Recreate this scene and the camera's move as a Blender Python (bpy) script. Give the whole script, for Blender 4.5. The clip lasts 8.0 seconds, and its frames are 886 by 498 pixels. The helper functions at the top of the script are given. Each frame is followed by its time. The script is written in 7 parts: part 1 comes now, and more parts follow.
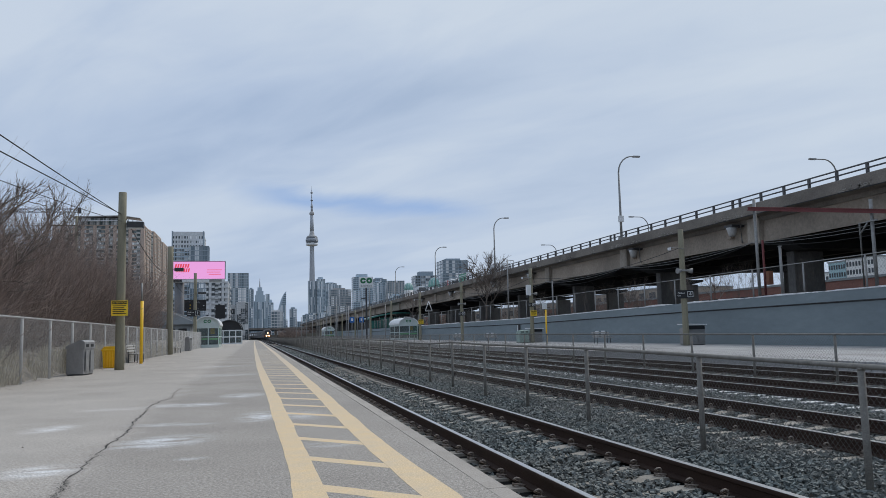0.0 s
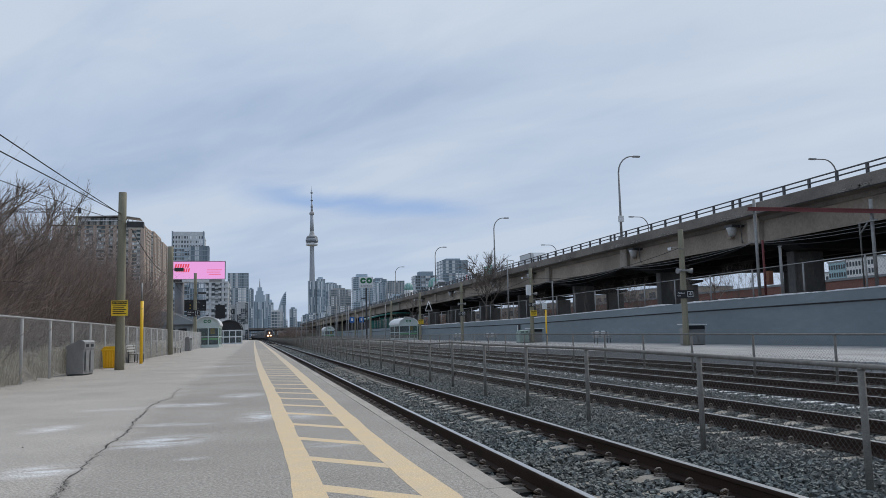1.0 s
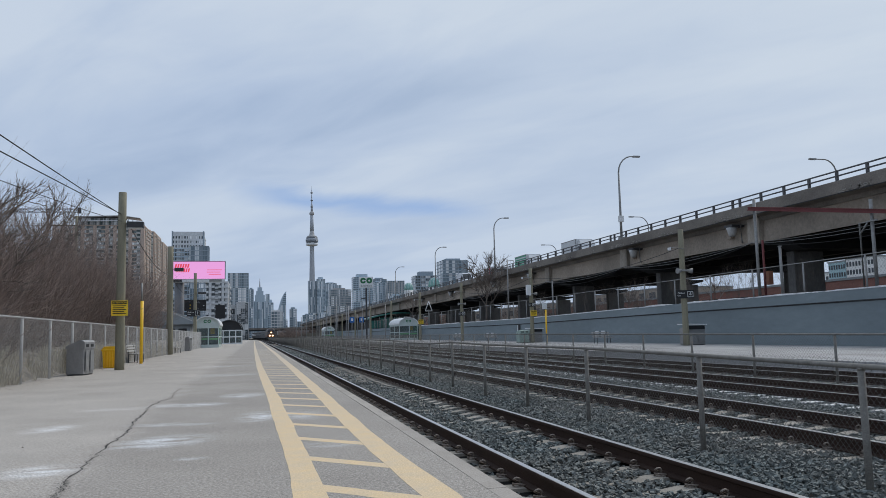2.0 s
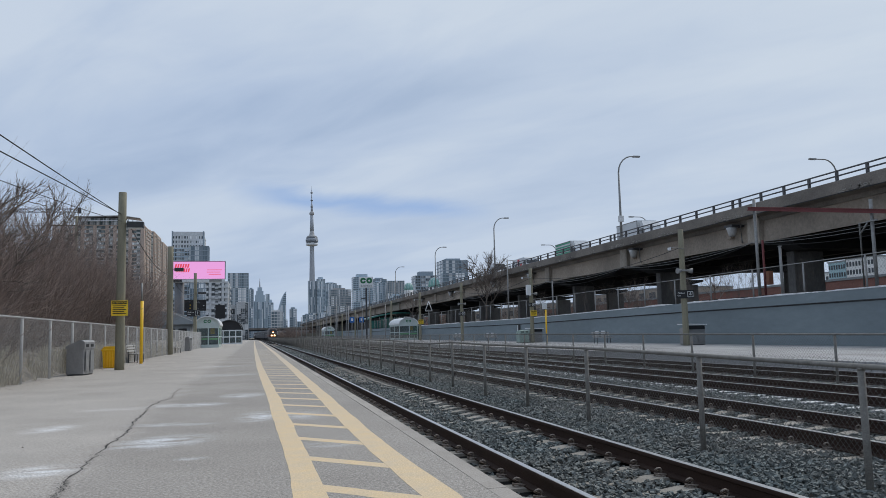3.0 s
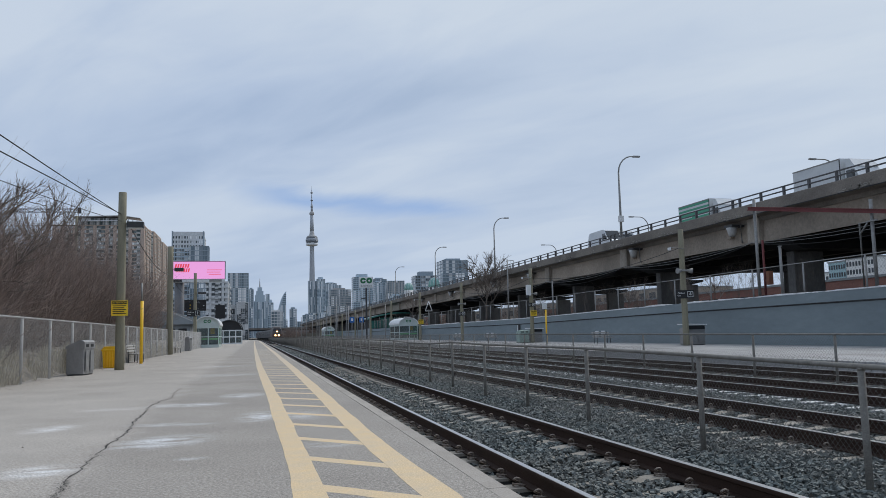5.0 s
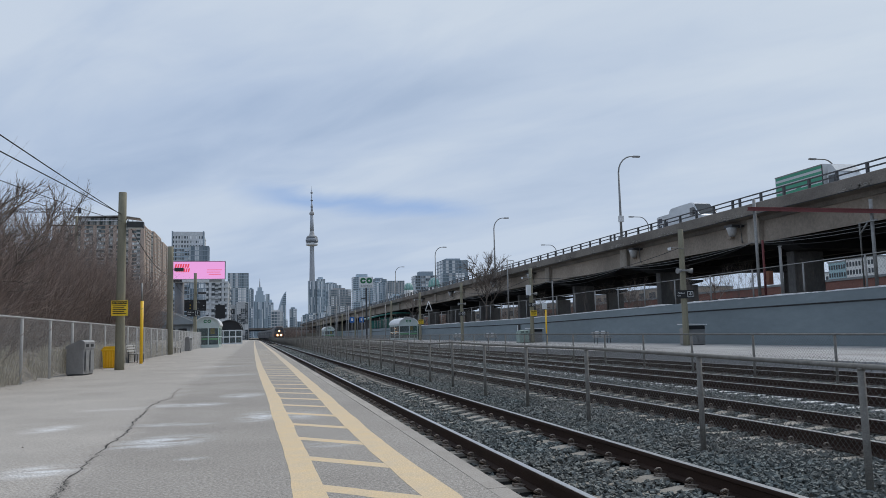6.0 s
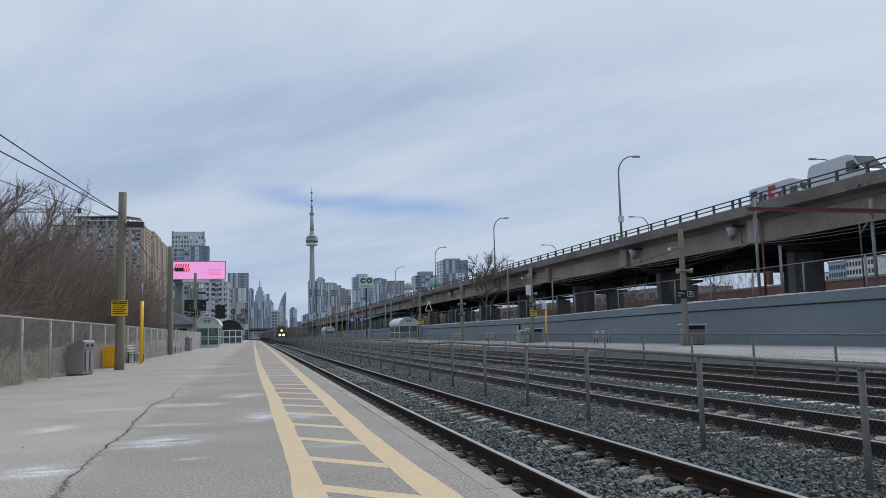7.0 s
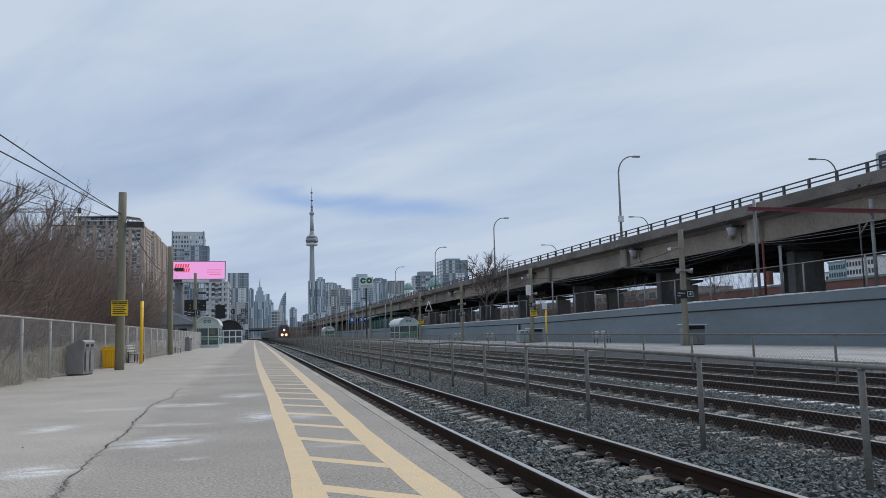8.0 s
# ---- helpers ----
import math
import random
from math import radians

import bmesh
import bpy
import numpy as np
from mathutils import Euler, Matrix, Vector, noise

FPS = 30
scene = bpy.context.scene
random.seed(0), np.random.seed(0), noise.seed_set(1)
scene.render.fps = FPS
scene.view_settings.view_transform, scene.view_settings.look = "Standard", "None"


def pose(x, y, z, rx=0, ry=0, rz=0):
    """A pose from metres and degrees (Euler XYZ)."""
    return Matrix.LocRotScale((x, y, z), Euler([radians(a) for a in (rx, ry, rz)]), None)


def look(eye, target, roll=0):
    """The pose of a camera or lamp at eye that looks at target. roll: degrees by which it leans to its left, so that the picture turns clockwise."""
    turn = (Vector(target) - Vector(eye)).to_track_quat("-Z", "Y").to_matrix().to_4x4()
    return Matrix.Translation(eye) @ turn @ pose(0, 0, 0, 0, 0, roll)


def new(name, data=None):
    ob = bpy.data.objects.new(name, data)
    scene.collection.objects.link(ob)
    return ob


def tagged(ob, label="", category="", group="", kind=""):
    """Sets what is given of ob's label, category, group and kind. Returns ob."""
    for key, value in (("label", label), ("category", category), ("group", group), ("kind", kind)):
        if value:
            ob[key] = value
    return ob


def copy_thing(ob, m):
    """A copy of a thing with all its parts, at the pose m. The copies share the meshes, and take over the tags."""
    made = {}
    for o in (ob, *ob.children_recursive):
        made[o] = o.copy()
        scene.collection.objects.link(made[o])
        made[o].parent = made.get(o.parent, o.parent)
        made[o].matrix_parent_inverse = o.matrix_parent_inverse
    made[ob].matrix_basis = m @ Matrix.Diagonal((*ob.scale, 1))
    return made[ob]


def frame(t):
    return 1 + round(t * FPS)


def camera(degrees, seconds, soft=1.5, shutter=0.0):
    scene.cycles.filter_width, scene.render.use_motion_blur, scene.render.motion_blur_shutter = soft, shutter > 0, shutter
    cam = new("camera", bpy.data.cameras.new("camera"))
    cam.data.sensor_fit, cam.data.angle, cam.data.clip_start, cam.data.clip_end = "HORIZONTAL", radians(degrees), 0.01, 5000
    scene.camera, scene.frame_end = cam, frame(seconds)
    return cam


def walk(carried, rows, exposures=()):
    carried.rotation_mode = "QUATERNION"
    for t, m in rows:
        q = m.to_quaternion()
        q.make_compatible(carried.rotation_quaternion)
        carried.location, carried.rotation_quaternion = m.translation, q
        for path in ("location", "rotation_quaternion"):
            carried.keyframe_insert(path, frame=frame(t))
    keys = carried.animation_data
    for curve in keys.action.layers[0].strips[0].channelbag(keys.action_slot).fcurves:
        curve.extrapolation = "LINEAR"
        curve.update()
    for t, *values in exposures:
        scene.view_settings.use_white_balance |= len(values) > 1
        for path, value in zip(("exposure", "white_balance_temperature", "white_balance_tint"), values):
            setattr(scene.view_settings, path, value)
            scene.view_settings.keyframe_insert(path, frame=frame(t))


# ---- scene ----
SECONDS = 8.0
EYE = Vector((0.0, 0.0, 1.12))
AIM = EYE + Vector((0.23189, 0.96704, 0.10519)) * 10
cam = camera(58.5, SECONDS, soft=0.55)
walk(cam, [(0.0, look(EYE, AIM, -1.35)), (SECONDS, look(EYE, AIM, -1.35))], exposures=((0.0, 0.0), (SECONDS, 0.0)))

# ---------------------------------------------------------------- sky and sun
SUN_EL, SUN_AZ = radians(46), radians(58)


def make_world():
    w = bpy.data.worlds.new("sky")
    scene.world = w
    w.use_nodes = True
    nt = w.node_tree
    nt.nodes.clear()
    N, L = nt.nodes.new, nt.links.new

    def math_node(op, a, b=None):
        n = N("ShaderNodeMath")
        n.operation = op
        for i, v in enumerate((a, b)):
            if v is None:
                continue
            if isinstance(v, (int, float)):
                n.inputs[i].default_value = v
            else:
                L(v, n.inputs[i])
        return n.outputs[0]

    def ramp(fac, stops):
        n = N("ShaderNodeValToRGB")
        els = n.color_ramp.elements
        while len(els) < len(stops):
            els.new(0.5)
        for e, (p, c) in zip(els, stops):
            e.position, e.color = p, (*c, 1)
        L(fac, n.inputs[0])
        return n.outputs[0]

    def mix(fac, a, b):
        n = N("ShaderNodeMix")
        n.data_type = "RGBA"
        if isinstance(fac, (int, float)):
            n.inputs[0].default_value = fac
        else:
            L(fac, n.inputs[0])
        for i, v in ((6, a), (7, b)):
            if isinstance(v, tuple):
                n.inputs[i].default_value = (*v, 1)
            else:
                L(v, n.inputs[i])
        return n.outputs[2]

    co = N("ShaderNodeTexCoord").outputs["Generated"]
    sep = N("ShaderNodeSeparateXYZ")
    L(co, sep.inputs[0])
    up = math_node("MAXIMUM", sep.outputs[2], 0.0)
    den = math_node("ADD", up, 0.12)
    flat = N("ShaderNodeCombineXYZ")
    L(math_node("DIVIDE", sep.outputs[0], den), flat.inputs[0])
    L(math_node("DIVIDE", sep.outputs[1], den), flat.inputs[1])
    turn = N("ShaderNodeMapping")
    turn.inputs["Scale"].default_value = (0.55, 1.15, 1)
    spin = N("ShaderNodeMapping")
    spin.inputs["Rotation"].default_value = (0, 0, radians(-128))
    L(flat.outputs[0], spin.inputs[0])
    L(spin.outputs[0], turn.inputs[0])

    def cloud(scale, detail, rough, dist, shift):
        m = N("ShaderNodeMapping")
        m.inputs["Location"].default_value = shift
        L(turn.outputs[0], m.inputs[0])
        n = N("ShaderNodeTexNoise")
        n.inputs["Scale"].default_value, n.inputs["Detail"].default_value = scale, detail
        n.inputs["Roughness"].default_value, n.inputs["Distortion"].default_value = rough, dist
        L(m.outputs[0], n.inputs["Vector"])
        return n.outputs[0]

    big = cloud(0.8, 4, 0.5, 0.3, (3.1, 0.4, 0))
    small = cloud(2.6, 5, 0.55, 0.5, (0.3, 7.7, 2))
    both = math_node("ADD", math_node("MULTIPLY", big, 0.72), math_node("MULTIPLY", small, 0.28))
    cover = ramp(both, [(0.36, (0.36, 0.47, 0.66)), (0.47, (0.465, 0.57, 0.745)), (0.585, (0.585, 0.675, 0.805))])
    # lighter towards the veiled sun
    aim = N("ShaderNodeVectorMath")
    aim.operation = "DOT_PRODUCT"
    L(co, aim.inputs[0])
    aim.inputs[1].default_value = (math.sin(SUN_AZ) * math.cos(SUN_EL), math.cos(SUN_AZ) * math.cos(SUN_EL), math.sin(SUN_EL))
    near = ramp(aim.outputs["Value"], [(0.55, (0, 0, 0)), (1.0, (1, 1, 1))])
    cover = mix(math_node("MULTIPLY", near, 0.55), cover, (0.685, 0.76, 0.835))
    # a thin pale layer low over the horizon
    low = ramp(up, [(0.0, (1, 1, 1)), (0.32, (0, 0, 0))])
    cover = mix(math_node("MULTIPLY", low, 0.6), cover, (0.535, 0.638, 0.79))
    sky = N("ShaderNodeTexSky")
    sky.sky_type, sky.sun_disc, sky.sun_elevation, sky.sun_rotation = "NISHITA", False, SUN_EL, SUN_AZ
    blue = N("ShaderNodeVectorMath")
    blue.operation = "SCALE"
    L(sky.outputs[0], blue.inputs[0])
    blue.inputs[3].default_value = 0.09
    # the long gap in the clouds: thin in height, wide in azimuth
    az = math_node("ARCTAN2", sep.outputs[0], sep.outputs[1])
    tilt = math_node("ADD", sep.outputs[2], math_node("MULTIPLY", math_node("SUBTRACT", az, 0.12), 0.085))
    wob = math_node("MULTIPLY", math_node("SUBTRACT", small, 0.5), 0.035)
    off = math_node("ABSOLUTE", math_node("ADD", math_node("SUBTRACT", tilt, 0.164), wob))
    thin = ramp(off, [(0.002, (1, 1, 1)), (0.017, (0, 0, 0))])
    wide = ramp(math_node("ABSOLUTE", math_node("SUBTRACT", az, 0.135)), [(0.085, (1, 1, 1)), (0.175, (0, 0, 0))])
    gap = math_node("MULTIPLY", math_node("MULTIPLY", thin, wide), 0.95)
    col = mix(gap, cover, mix(0.85, blue.outputs[0], (0.33, 0.48, 0.78)))
    out, bg = N("ShaderNodeOutputWorld"), N("ShaderNodeBackground")
    L(col, bg.inputs[0])
    bg.inputs[1].default_value = 0.95
    L(bg.outputs[0], out.inputs[0])


make_world()
sun = new("sun", bpy.data.lights.new("sun", "SUN"))
sun.data.energy, sun.data.angle, sun.data.color = 1.7, radians(28), (1.0, 0.96, 0.9)
sun.matrix_basis = look((0, 0, 60), (-math.sin(SUN_AZ) * 60, -math.cos(SUN_AZ) * 60, 60 - 60 * math.tan(SUN_EL)))


# ---------------------------------------------------------------- materials
def mat(name, col, rough=0.8, metal=0.0, col2=None, scale=1.5, fine=40.0, var=0.6, bump=0.2, stretch=(1, 1, 1), rnd=0.0, island=False, spec=0.5, grain=0.21):
    """A surface with broad stains and a fine grain; col2 is the colour of the stains."""
    m = bpy.data.materials.new(name)
    m.use_nodes = True
    nt = m.node_tree
    N, L = nt.nodes.new, nt.links.new
    bsdf = nt.nodes["Principled BSDF"]
    bsdf.inputs["Roughness"].default_value, bsdf.inputs["Metallic"].default_value = rough, metal
    bsdf.inputs["Specular IOR Level"].default_value = spec
    col2 = col2 or tuple(c * 0.62 for c in col)
    co = N("ShaderNodeTexCoord")
    mp = N("ShaderNodeMapping")
    mp.inputs["Scale"].default_value = stretch
    L(co.outputs["Object"], mp.inputs[0])
    n1, n2 = N("ShaderNodeTexNoise"), N("ShaderNodeTexNoise")
    for n, s, d in ((n1, scale, 6), (n2, fine, 3)):
        n.inputs["Scale"].default_value, n.inputs["Detail"].default_value, n.inputs["Roughness"].default_value = s, d, 0.62
        L(mp.outputs[0], n.inputs["Vector"])
    r = N("ShaderNodeMapRange")
    r.inputs[1].default_value, r.inputs[2].default_value, r.inputs[4].default_value = 0.35, 0.68, var
    L(n1.outputs[0], r.inputs[0])
    mx = N("ShaderNodeMix")
    mx.data_type = "RGBA"
    mx.inputs[6].default_value, mx.inputs[7].default_value = (*col, 1), (*col2, 1)
    L(r.outputs[0], mx.inputs[0])
    g = N("ShaderNodeMapRange")
    g.inputs[1].default_value, g.inputs[2].default_value, g.inputs[3].default_value, g.inputs[4].default_value = 0.25, 0.75, 1 - grain, 1 + grain
    L(n2.outputs[0], g.inputs[0])
    val = g.outputs[0]
    if rnd or island:
        src = N("ShaderNodeNewGeometry").outputs["Random Per Island"] if island else N("ShaderNodeObjectInfo").outputs["Random"]
        q = N("ShaderNodeMapRange")
        q.inputs[3].default_value, q.inputs[4].default_value = 1 - (rnd or 0.5), 1 + (rnd or 0.5)
        L(src, q.inputs[0])
        mu = N("ShaderNodeMath")
        mu.operation = "MULTIPLY"
        L(val, mu.inputs[0]), L(q.outputs[0], mu.inputs[1])
        val = mu.outputs[0]
    sc = N("ShaderNodeVectorMath")
    sc.operation = "SCALE"
    L(mx.outputs[2], sc.inputs[0]), L(val, sc.inputs[3])
    L(sc.outputs[0], bsdf.inputs["Base Color"])
    if bump:
        b = N("ShaderNodeBump")
        b.inputs["Strength"].default_value, b.inputs["Distance"].default_value = bump, 0.02
        L(n2.outputs[0], b.inputs["Height"])
        L(b.outputs[0], bsdf.inputs["Normal"])
    return m


def glow(name, col, strength):
    m = bpy.data.materials.new(name)
    m.use_nodes = True
    b = m.node_tree.nodes["Principled BSDF"]
    b.inputs["Base Color"].default_value = (*[c * 0.3 for c in col], 1)
    b.inputs["Emission Color"].default_value, b.inputs["Emission Strength"].default_value = (*col, 1), strength
    b.inputs["Roughness"].default_value = 0.4
    return m


def glass(name, col, alpha=0.35, rough=0.06):
    m = bpy.data.materials.new(name)
    m.use_nodes = True
    b = m.node_tree.nodes["Principled BSDF"]
    b.inputs["Base Color"].default_value, b.inputs["Roughness"].default_value, b.inputs["Alpha"].default_value = (*col, 1), rough, alpha
    return m


M = dict(
    slab=mat("platform_slab", (0.435, 0.397, 0.352), 0.92, col2=(0.34, 0.307, 0.27), scale=0.45, fine=85, var=0.9, bump=0.25, grain=0.5),
    coping=mat("coping_concrete", (0.405, 0.368, 0.327), 0.9, col2=(0.25, 0.225, 0.195), scale=1.2, fine=60, bump=0.5, rnd=0.08),
    farslab=mat("far_slab", (0.30, 0.292, 0.283), 0.9, col2=(0.47, 0.47, 0.47), scale=0.5, fine=12, var=0.85, stretch=(1, 0.35, 1), bump=0.2),
    yellow=mat("yellow_paint", (0.74, 0.545, 0.30), 0.85, col2=(0.62, 0.50, 0.35), scale=3, fine=60, var=0.7, bump=0.4),
    crack=mat("crack_dirt", (0.03, 0.028, 0.025), 1.0),
    # bed is near-black: shade in the gaps between stones, put into colour
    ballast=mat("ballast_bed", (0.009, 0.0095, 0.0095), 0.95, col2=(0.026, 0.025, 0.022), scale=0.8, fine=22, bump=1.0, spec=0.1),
    stone=mat("ballast_stone", (0.136, 0.155, 0.150), 0.8, col2=(0.165, 0.152, 0.132), scale=0.5, fine=30, bump=0.5, rnd=0.55, island=True),
    tie=mat("concrete_tie", (0.34, 0.31, 0.265), 0.9, col2=(0.17, 0.152, 0.128), scale=4, fine=60, rnd=0.2),
    tiepale=mat("frosted_tie", (0.66, 0.66, 0.66), 0.9, col2=(0.36, 0.34, 0.31), scale=3, fine=40, rnd=0.2),
    rail_side=mat("rusty_rail", (0.040, 0.022, 0.015), 0.75, col2=(0.022, 0.012, 0.009), scale=2, fine=80, metal=0.0, spec=0.2),
    rail_top=mat("polished_rail", (0.62, 0.61, 0.60), 0.28, metal=1.0, col2=(0.48, 0.45, 0.42), scale=3, fine=200, bump=0.02, stretch=(1, 0.05, 1)),
    clip=mat("rail_clip", (0.33, 0.28, 0.24), 0.6, metal=0.3, col2=(0.10, 0.07, 0.055), scale=9),
    galv=mat("galvanised_steel", (0.31, 0.31, 0.305), 0.65, metal=0.35, col2=(0.22, 0.215, 0.205), scale=5, fine=90, bump=0.1, grain=0.3),
    post=mat("weathered_post", (0.235, 0.225, 0.205), 0.75, metal=0.1, col2=(0.10, 0.088, 0.072), scale=6, fine=70, bump=0.25, grain=0.3),
    palepost=mat("pale_galvanised", (0.46, 0.46, 0.455), 0.6, metal=0.2, col2=(0.34, 0.335, 0.325), scale=5, fine=90, bump=0.1, grain=0.3),
    wire=mat("fence_wire", (0.115, 0.115, 0.112), 0.6, metal=0.2, col2=(0.06, 0.058, 0.055), scale=2, fine=60, bump=0),
    wood=mat("weathered_pole", (0.275, 0.255, 0.185), 0.9, col2=(0.165, 0.155, 0.11), scale=2.0, fine=30, stretch=(3, 3, 0.25), bump=0.6),
    concrete=mat("old_concrete", (0.235, 0.208, 0.18), 0.9, col2=(0.115, 0.10, 0.088), scale=0.25, fine=9, var=0.9, stretch=(1, 1, 1.6), bump=0.4),
    girder=mat("girder_paint", (0.36, 0.30, 0.243), 0.88, col2=(0.21, 0.18, 0.15), scale=0.35, fine=8, var=0.95, stretch=(1, 0.6, 0.6), bump=0.3),
    girderpale=mat("girder_concrete", (0.44, 0.39, 0.33), 0.9, col2=(0.17, 0.148, 0.125), scale=0.8, fine=9, var=0.9, stretch=(1, 1, 0.4), bump=0.3),
    # darker than the deck concrete: shade beneath the road is in the colour
    pierdark=mat("shaded_pier", (0.17, 0.165, 0.16), 0.9, col2=(0.10, 0.098, 0.095), scale=0.6, fine=9, var=0.9, stretch=(1, 1, 0.4), bump=0.3),
    # near-black base: the shade under the road is put into the colour
    soffit=mat("shaded_concrete", (0.034, 0.036, 0.040), 0.95, col2=(0.018, 0.019, 0.022), scale=0.3, fine=9),
    railing=mat("railing_steel", (0.10, 0.10, 0.105), 0.6, metal=0.3),
    bluewall=mat("blue_grey_wall", (0.215, 0.258, 0.276), 0.8, col2=(0.165, 0.20, 0.218), scale=0.22, fine=3, var=0.85, stretch=(1, 0.45, 1.6), bump=0.06, grain=0.08),
    dirtline=mat("damp_dirt", (0.035, 0.036, 0.038), 0.95, col2=(0.10, 0.105, 0.11), scale=1.3, fine=9),
    snow=mat("old_snow", (0.76, 0.77, 0.79), 0.8, col2=(0.50, 0.50, 0.50), scale=1.5, fine=20),
    earth=mat("ground_earth", (0.11, 0.095, 0.07), 1.0, col2=(0.17, 0.15, 0.11), scale=0.08, fine=4, bump=0.4),
    grass=mat("dry_grass", (0.50, 0.44, 0.32), 0.95, col2=(0.34, 0.29, 0.21), scale=2, fine=30, rnd=0.4, island=True, bump=0),
    bark=mat("bark", (0.145, 0.118, 0.10), 0.95, col2=(0.20, 0.165, 0.14), scale=3, fine=40, bump=0.3),
    twig=mat("twigs", (0.20, 0.146, 0.122), 0.95, col2=(0.33, 0.275, 0.24), scale=0.9, fine=20, bump=0, rnd=0.5, island=True),
    asphalt=mat("asphalt", (0.06, 0.06, 0.06), 0.9, scale=0.4, fine=40),
    black=mat("black_panel", (0.012, 0.012, 0.014), 0.5, bump=0.02),
    white=mat("white_paint", (0.72, 0.73, 0.73), 0.5, col2=(0.6, 0.61, 0.61), scale=1.5, fine=30, bump=0.05),
    signyel=mat("sign_yellow", (0.90, 0.60, 0.02), 0.5, col2=(0.80, 0.52, 0.03), bump=0.02),
    binyel=mat("salt_bin_yellow", (1.0, 0.60, 0.025), 0.4, col2=(0.92, 0.53, 0.03), scale=4, bump=0.05),
    binsteel=mat("bin_steel", (0.33, 0.33, 0.33), 0.45, metal=0.4, col2=(0.22, 0.218, 0.215), scale=3, fine=60, bump=0.05),
    dark=mat("dark_metal", (0.06, 0.062, 0.065), 0.6, metal=0.3, bump=0.05),
    redsteel=mat("red_steel", (0.17, 0.035, 0.035), 0.6, col2=(0.10, 0.025, 0.025), scale=2),
    cable=mat("cable_black", (0.02, 0.02, 0.02), 0.7, bump=0),
    gogreen=mat("sign_green", (0.015, 0.16, 0.06), 0.5, bump=0.02),
    wirelight=mat("fence_wire_light", (0.34, 0.34, 0.335), 0.6, metal=0.2, col2=(0.20, 0.197, 0.19), scale=2, fine=60, bump=0),
    pane=glass("shelter_glass", (0.14, 0.18, 0.18), 0.36),
    greenpane=glass("green_glass", (0.12, 0.55, 0.22), 0.45),
)


# ---------------------------------------------------------------- building blocks
def box(bm, x0, x1, y0, y1, z0, z1, bevel=0.0):
    v = [bm.verts.new(p) for p in ((x0, y0, z0), (x1, y0, z0), (x1, y1, z0), (x0, y1, z0), (x0, y0, z1), (x1, y0, z1), (x1, y1, z1), (x0, y1, z1))]
    fs = [bm.faces.new([v[i] for i in q]) for q in ((3, 2, 1, 0), (4, 5, 6, 7), (0, 1, 5, 4), (1, 2, 6, 5), (2, 3, 7, 6), (3, 0, 4, 7))]
    if bevel:
        es = list({e for f in fs for e in f.edges})
        bmesh.ops.bevel(bm, geom=es, offset=bevel, segments=2, affect="EDGES", profile=0.6)
    return v


def tube(bm, pts, r0, r1=None, n=8, caps=True):
    """A round bar along points, its radius running from r0 to r1."""
    pts = [Vector(p) for p in pts]
    r1 = r0 if r1 is None else r1
    rings = []
    for i, p in enumerate(pts):
        d = (pts[min(i + 1, len(pts) - 1)] - pts[max(i - 1, 0)]).normalized()
        a = d.orthogonal().normalized() if abs(d.z) > 0.999 else d.cross(Vector((0, 0, 1))).normalized()
        b = d.cross(a)
        r = r0 + (r1 - r0) * i / (len(pts) - 1)
        rings.append([bm.verts.new(p + a * (r * math.cos(k * math.tau / n)) + b * (r * math.sin(k * math.tau / n))) for k in range(n)])
    for p, q in zip(rings, rings[1:]):
        for k in range(n):
            f = bm.faces.new((p[k], p[(k + 1) % n], q[(k + 1) % n], q[k]))
            f.smooth = n > 4
    if caps and n > 2:
        bm.faces.new(rings[0][::-1]), bm.faces.new(rings[-1])


def sweep(bm, profile, ys, shift=lambda y: (0.0, 0.0), close=True):
    """A section of (x, z) points carried along y; shift gives its sideways and upward offset."""
    rings = []
    for y in ys:
        dx, dz = shift(y)
        rings.append([bm.verts.new((x + dx, y, z + dz)) for x, z in profile])
    n = len(profile)
    for p, q in zip(rings, rings[1:]):
        for k in range(n if close else n - 1):
            bm.faces.new((p[k], q[k], q[(k + 1) % n], p[(k + 1) % n]))
    if close:
        bm.faces.new(rings[0]), bm.faces.new(rings[-1][::-1])


def wall_face(bm, outline, y0, y1):
    """A plate whose outline of (x, z) points runs from y0 to y1."""
    a = [bm.verts.new((x, y0, z)) for x, z in outline]
    b = [bm.verts.new((x, y1, z)) for x, z in outline]
    bm.faces.new(a), bm.faces.new(b[::-1])
    for i in range(len(a)):
        j = (i + 1) % len(a)
        bm.faces.new((a[j], a[i], b[i], b[j]))


def mesh_of(name, bm, material):
    me = bpy.data.meshes.new(name)
    bmesh.ops.recalc_face_normals(bm, faces=bm.faces[:])
    bm.to_mesh(me)
    bm.free()
    me.materials.append(material)
    return me


def part(name, bm, material, parent=None, label=""):
    ob = new(name, mesh_of(name, bm, material))
    ob.parent = parent
    return tagged(ob, label)


def piece(name, me, parent, x, y, z, rz=0.0):
    ob = new(name, me)
    ob.parent = parent
    ob.matrix_basis = pose(x, y, z, 0, 0, rz)
    return ob


def thing(name, label, category, group="", at=None, kind=""):
    ob = new(name)
    ob.empty_display_size = 0.2
    if at is not None:
        ob.matrix_basis = at
    return tagged(ob, label, category, group, kind)


def raw(name, verts, faces, material, parent=None, label=""):
    me = bpy.data.meshes.new(name)
    me.from_pydata(verts, [], faces)
    me.materials.append(material)
    ob = new(name, me)
    ob.parent = parent
    return tagged(ob, label)


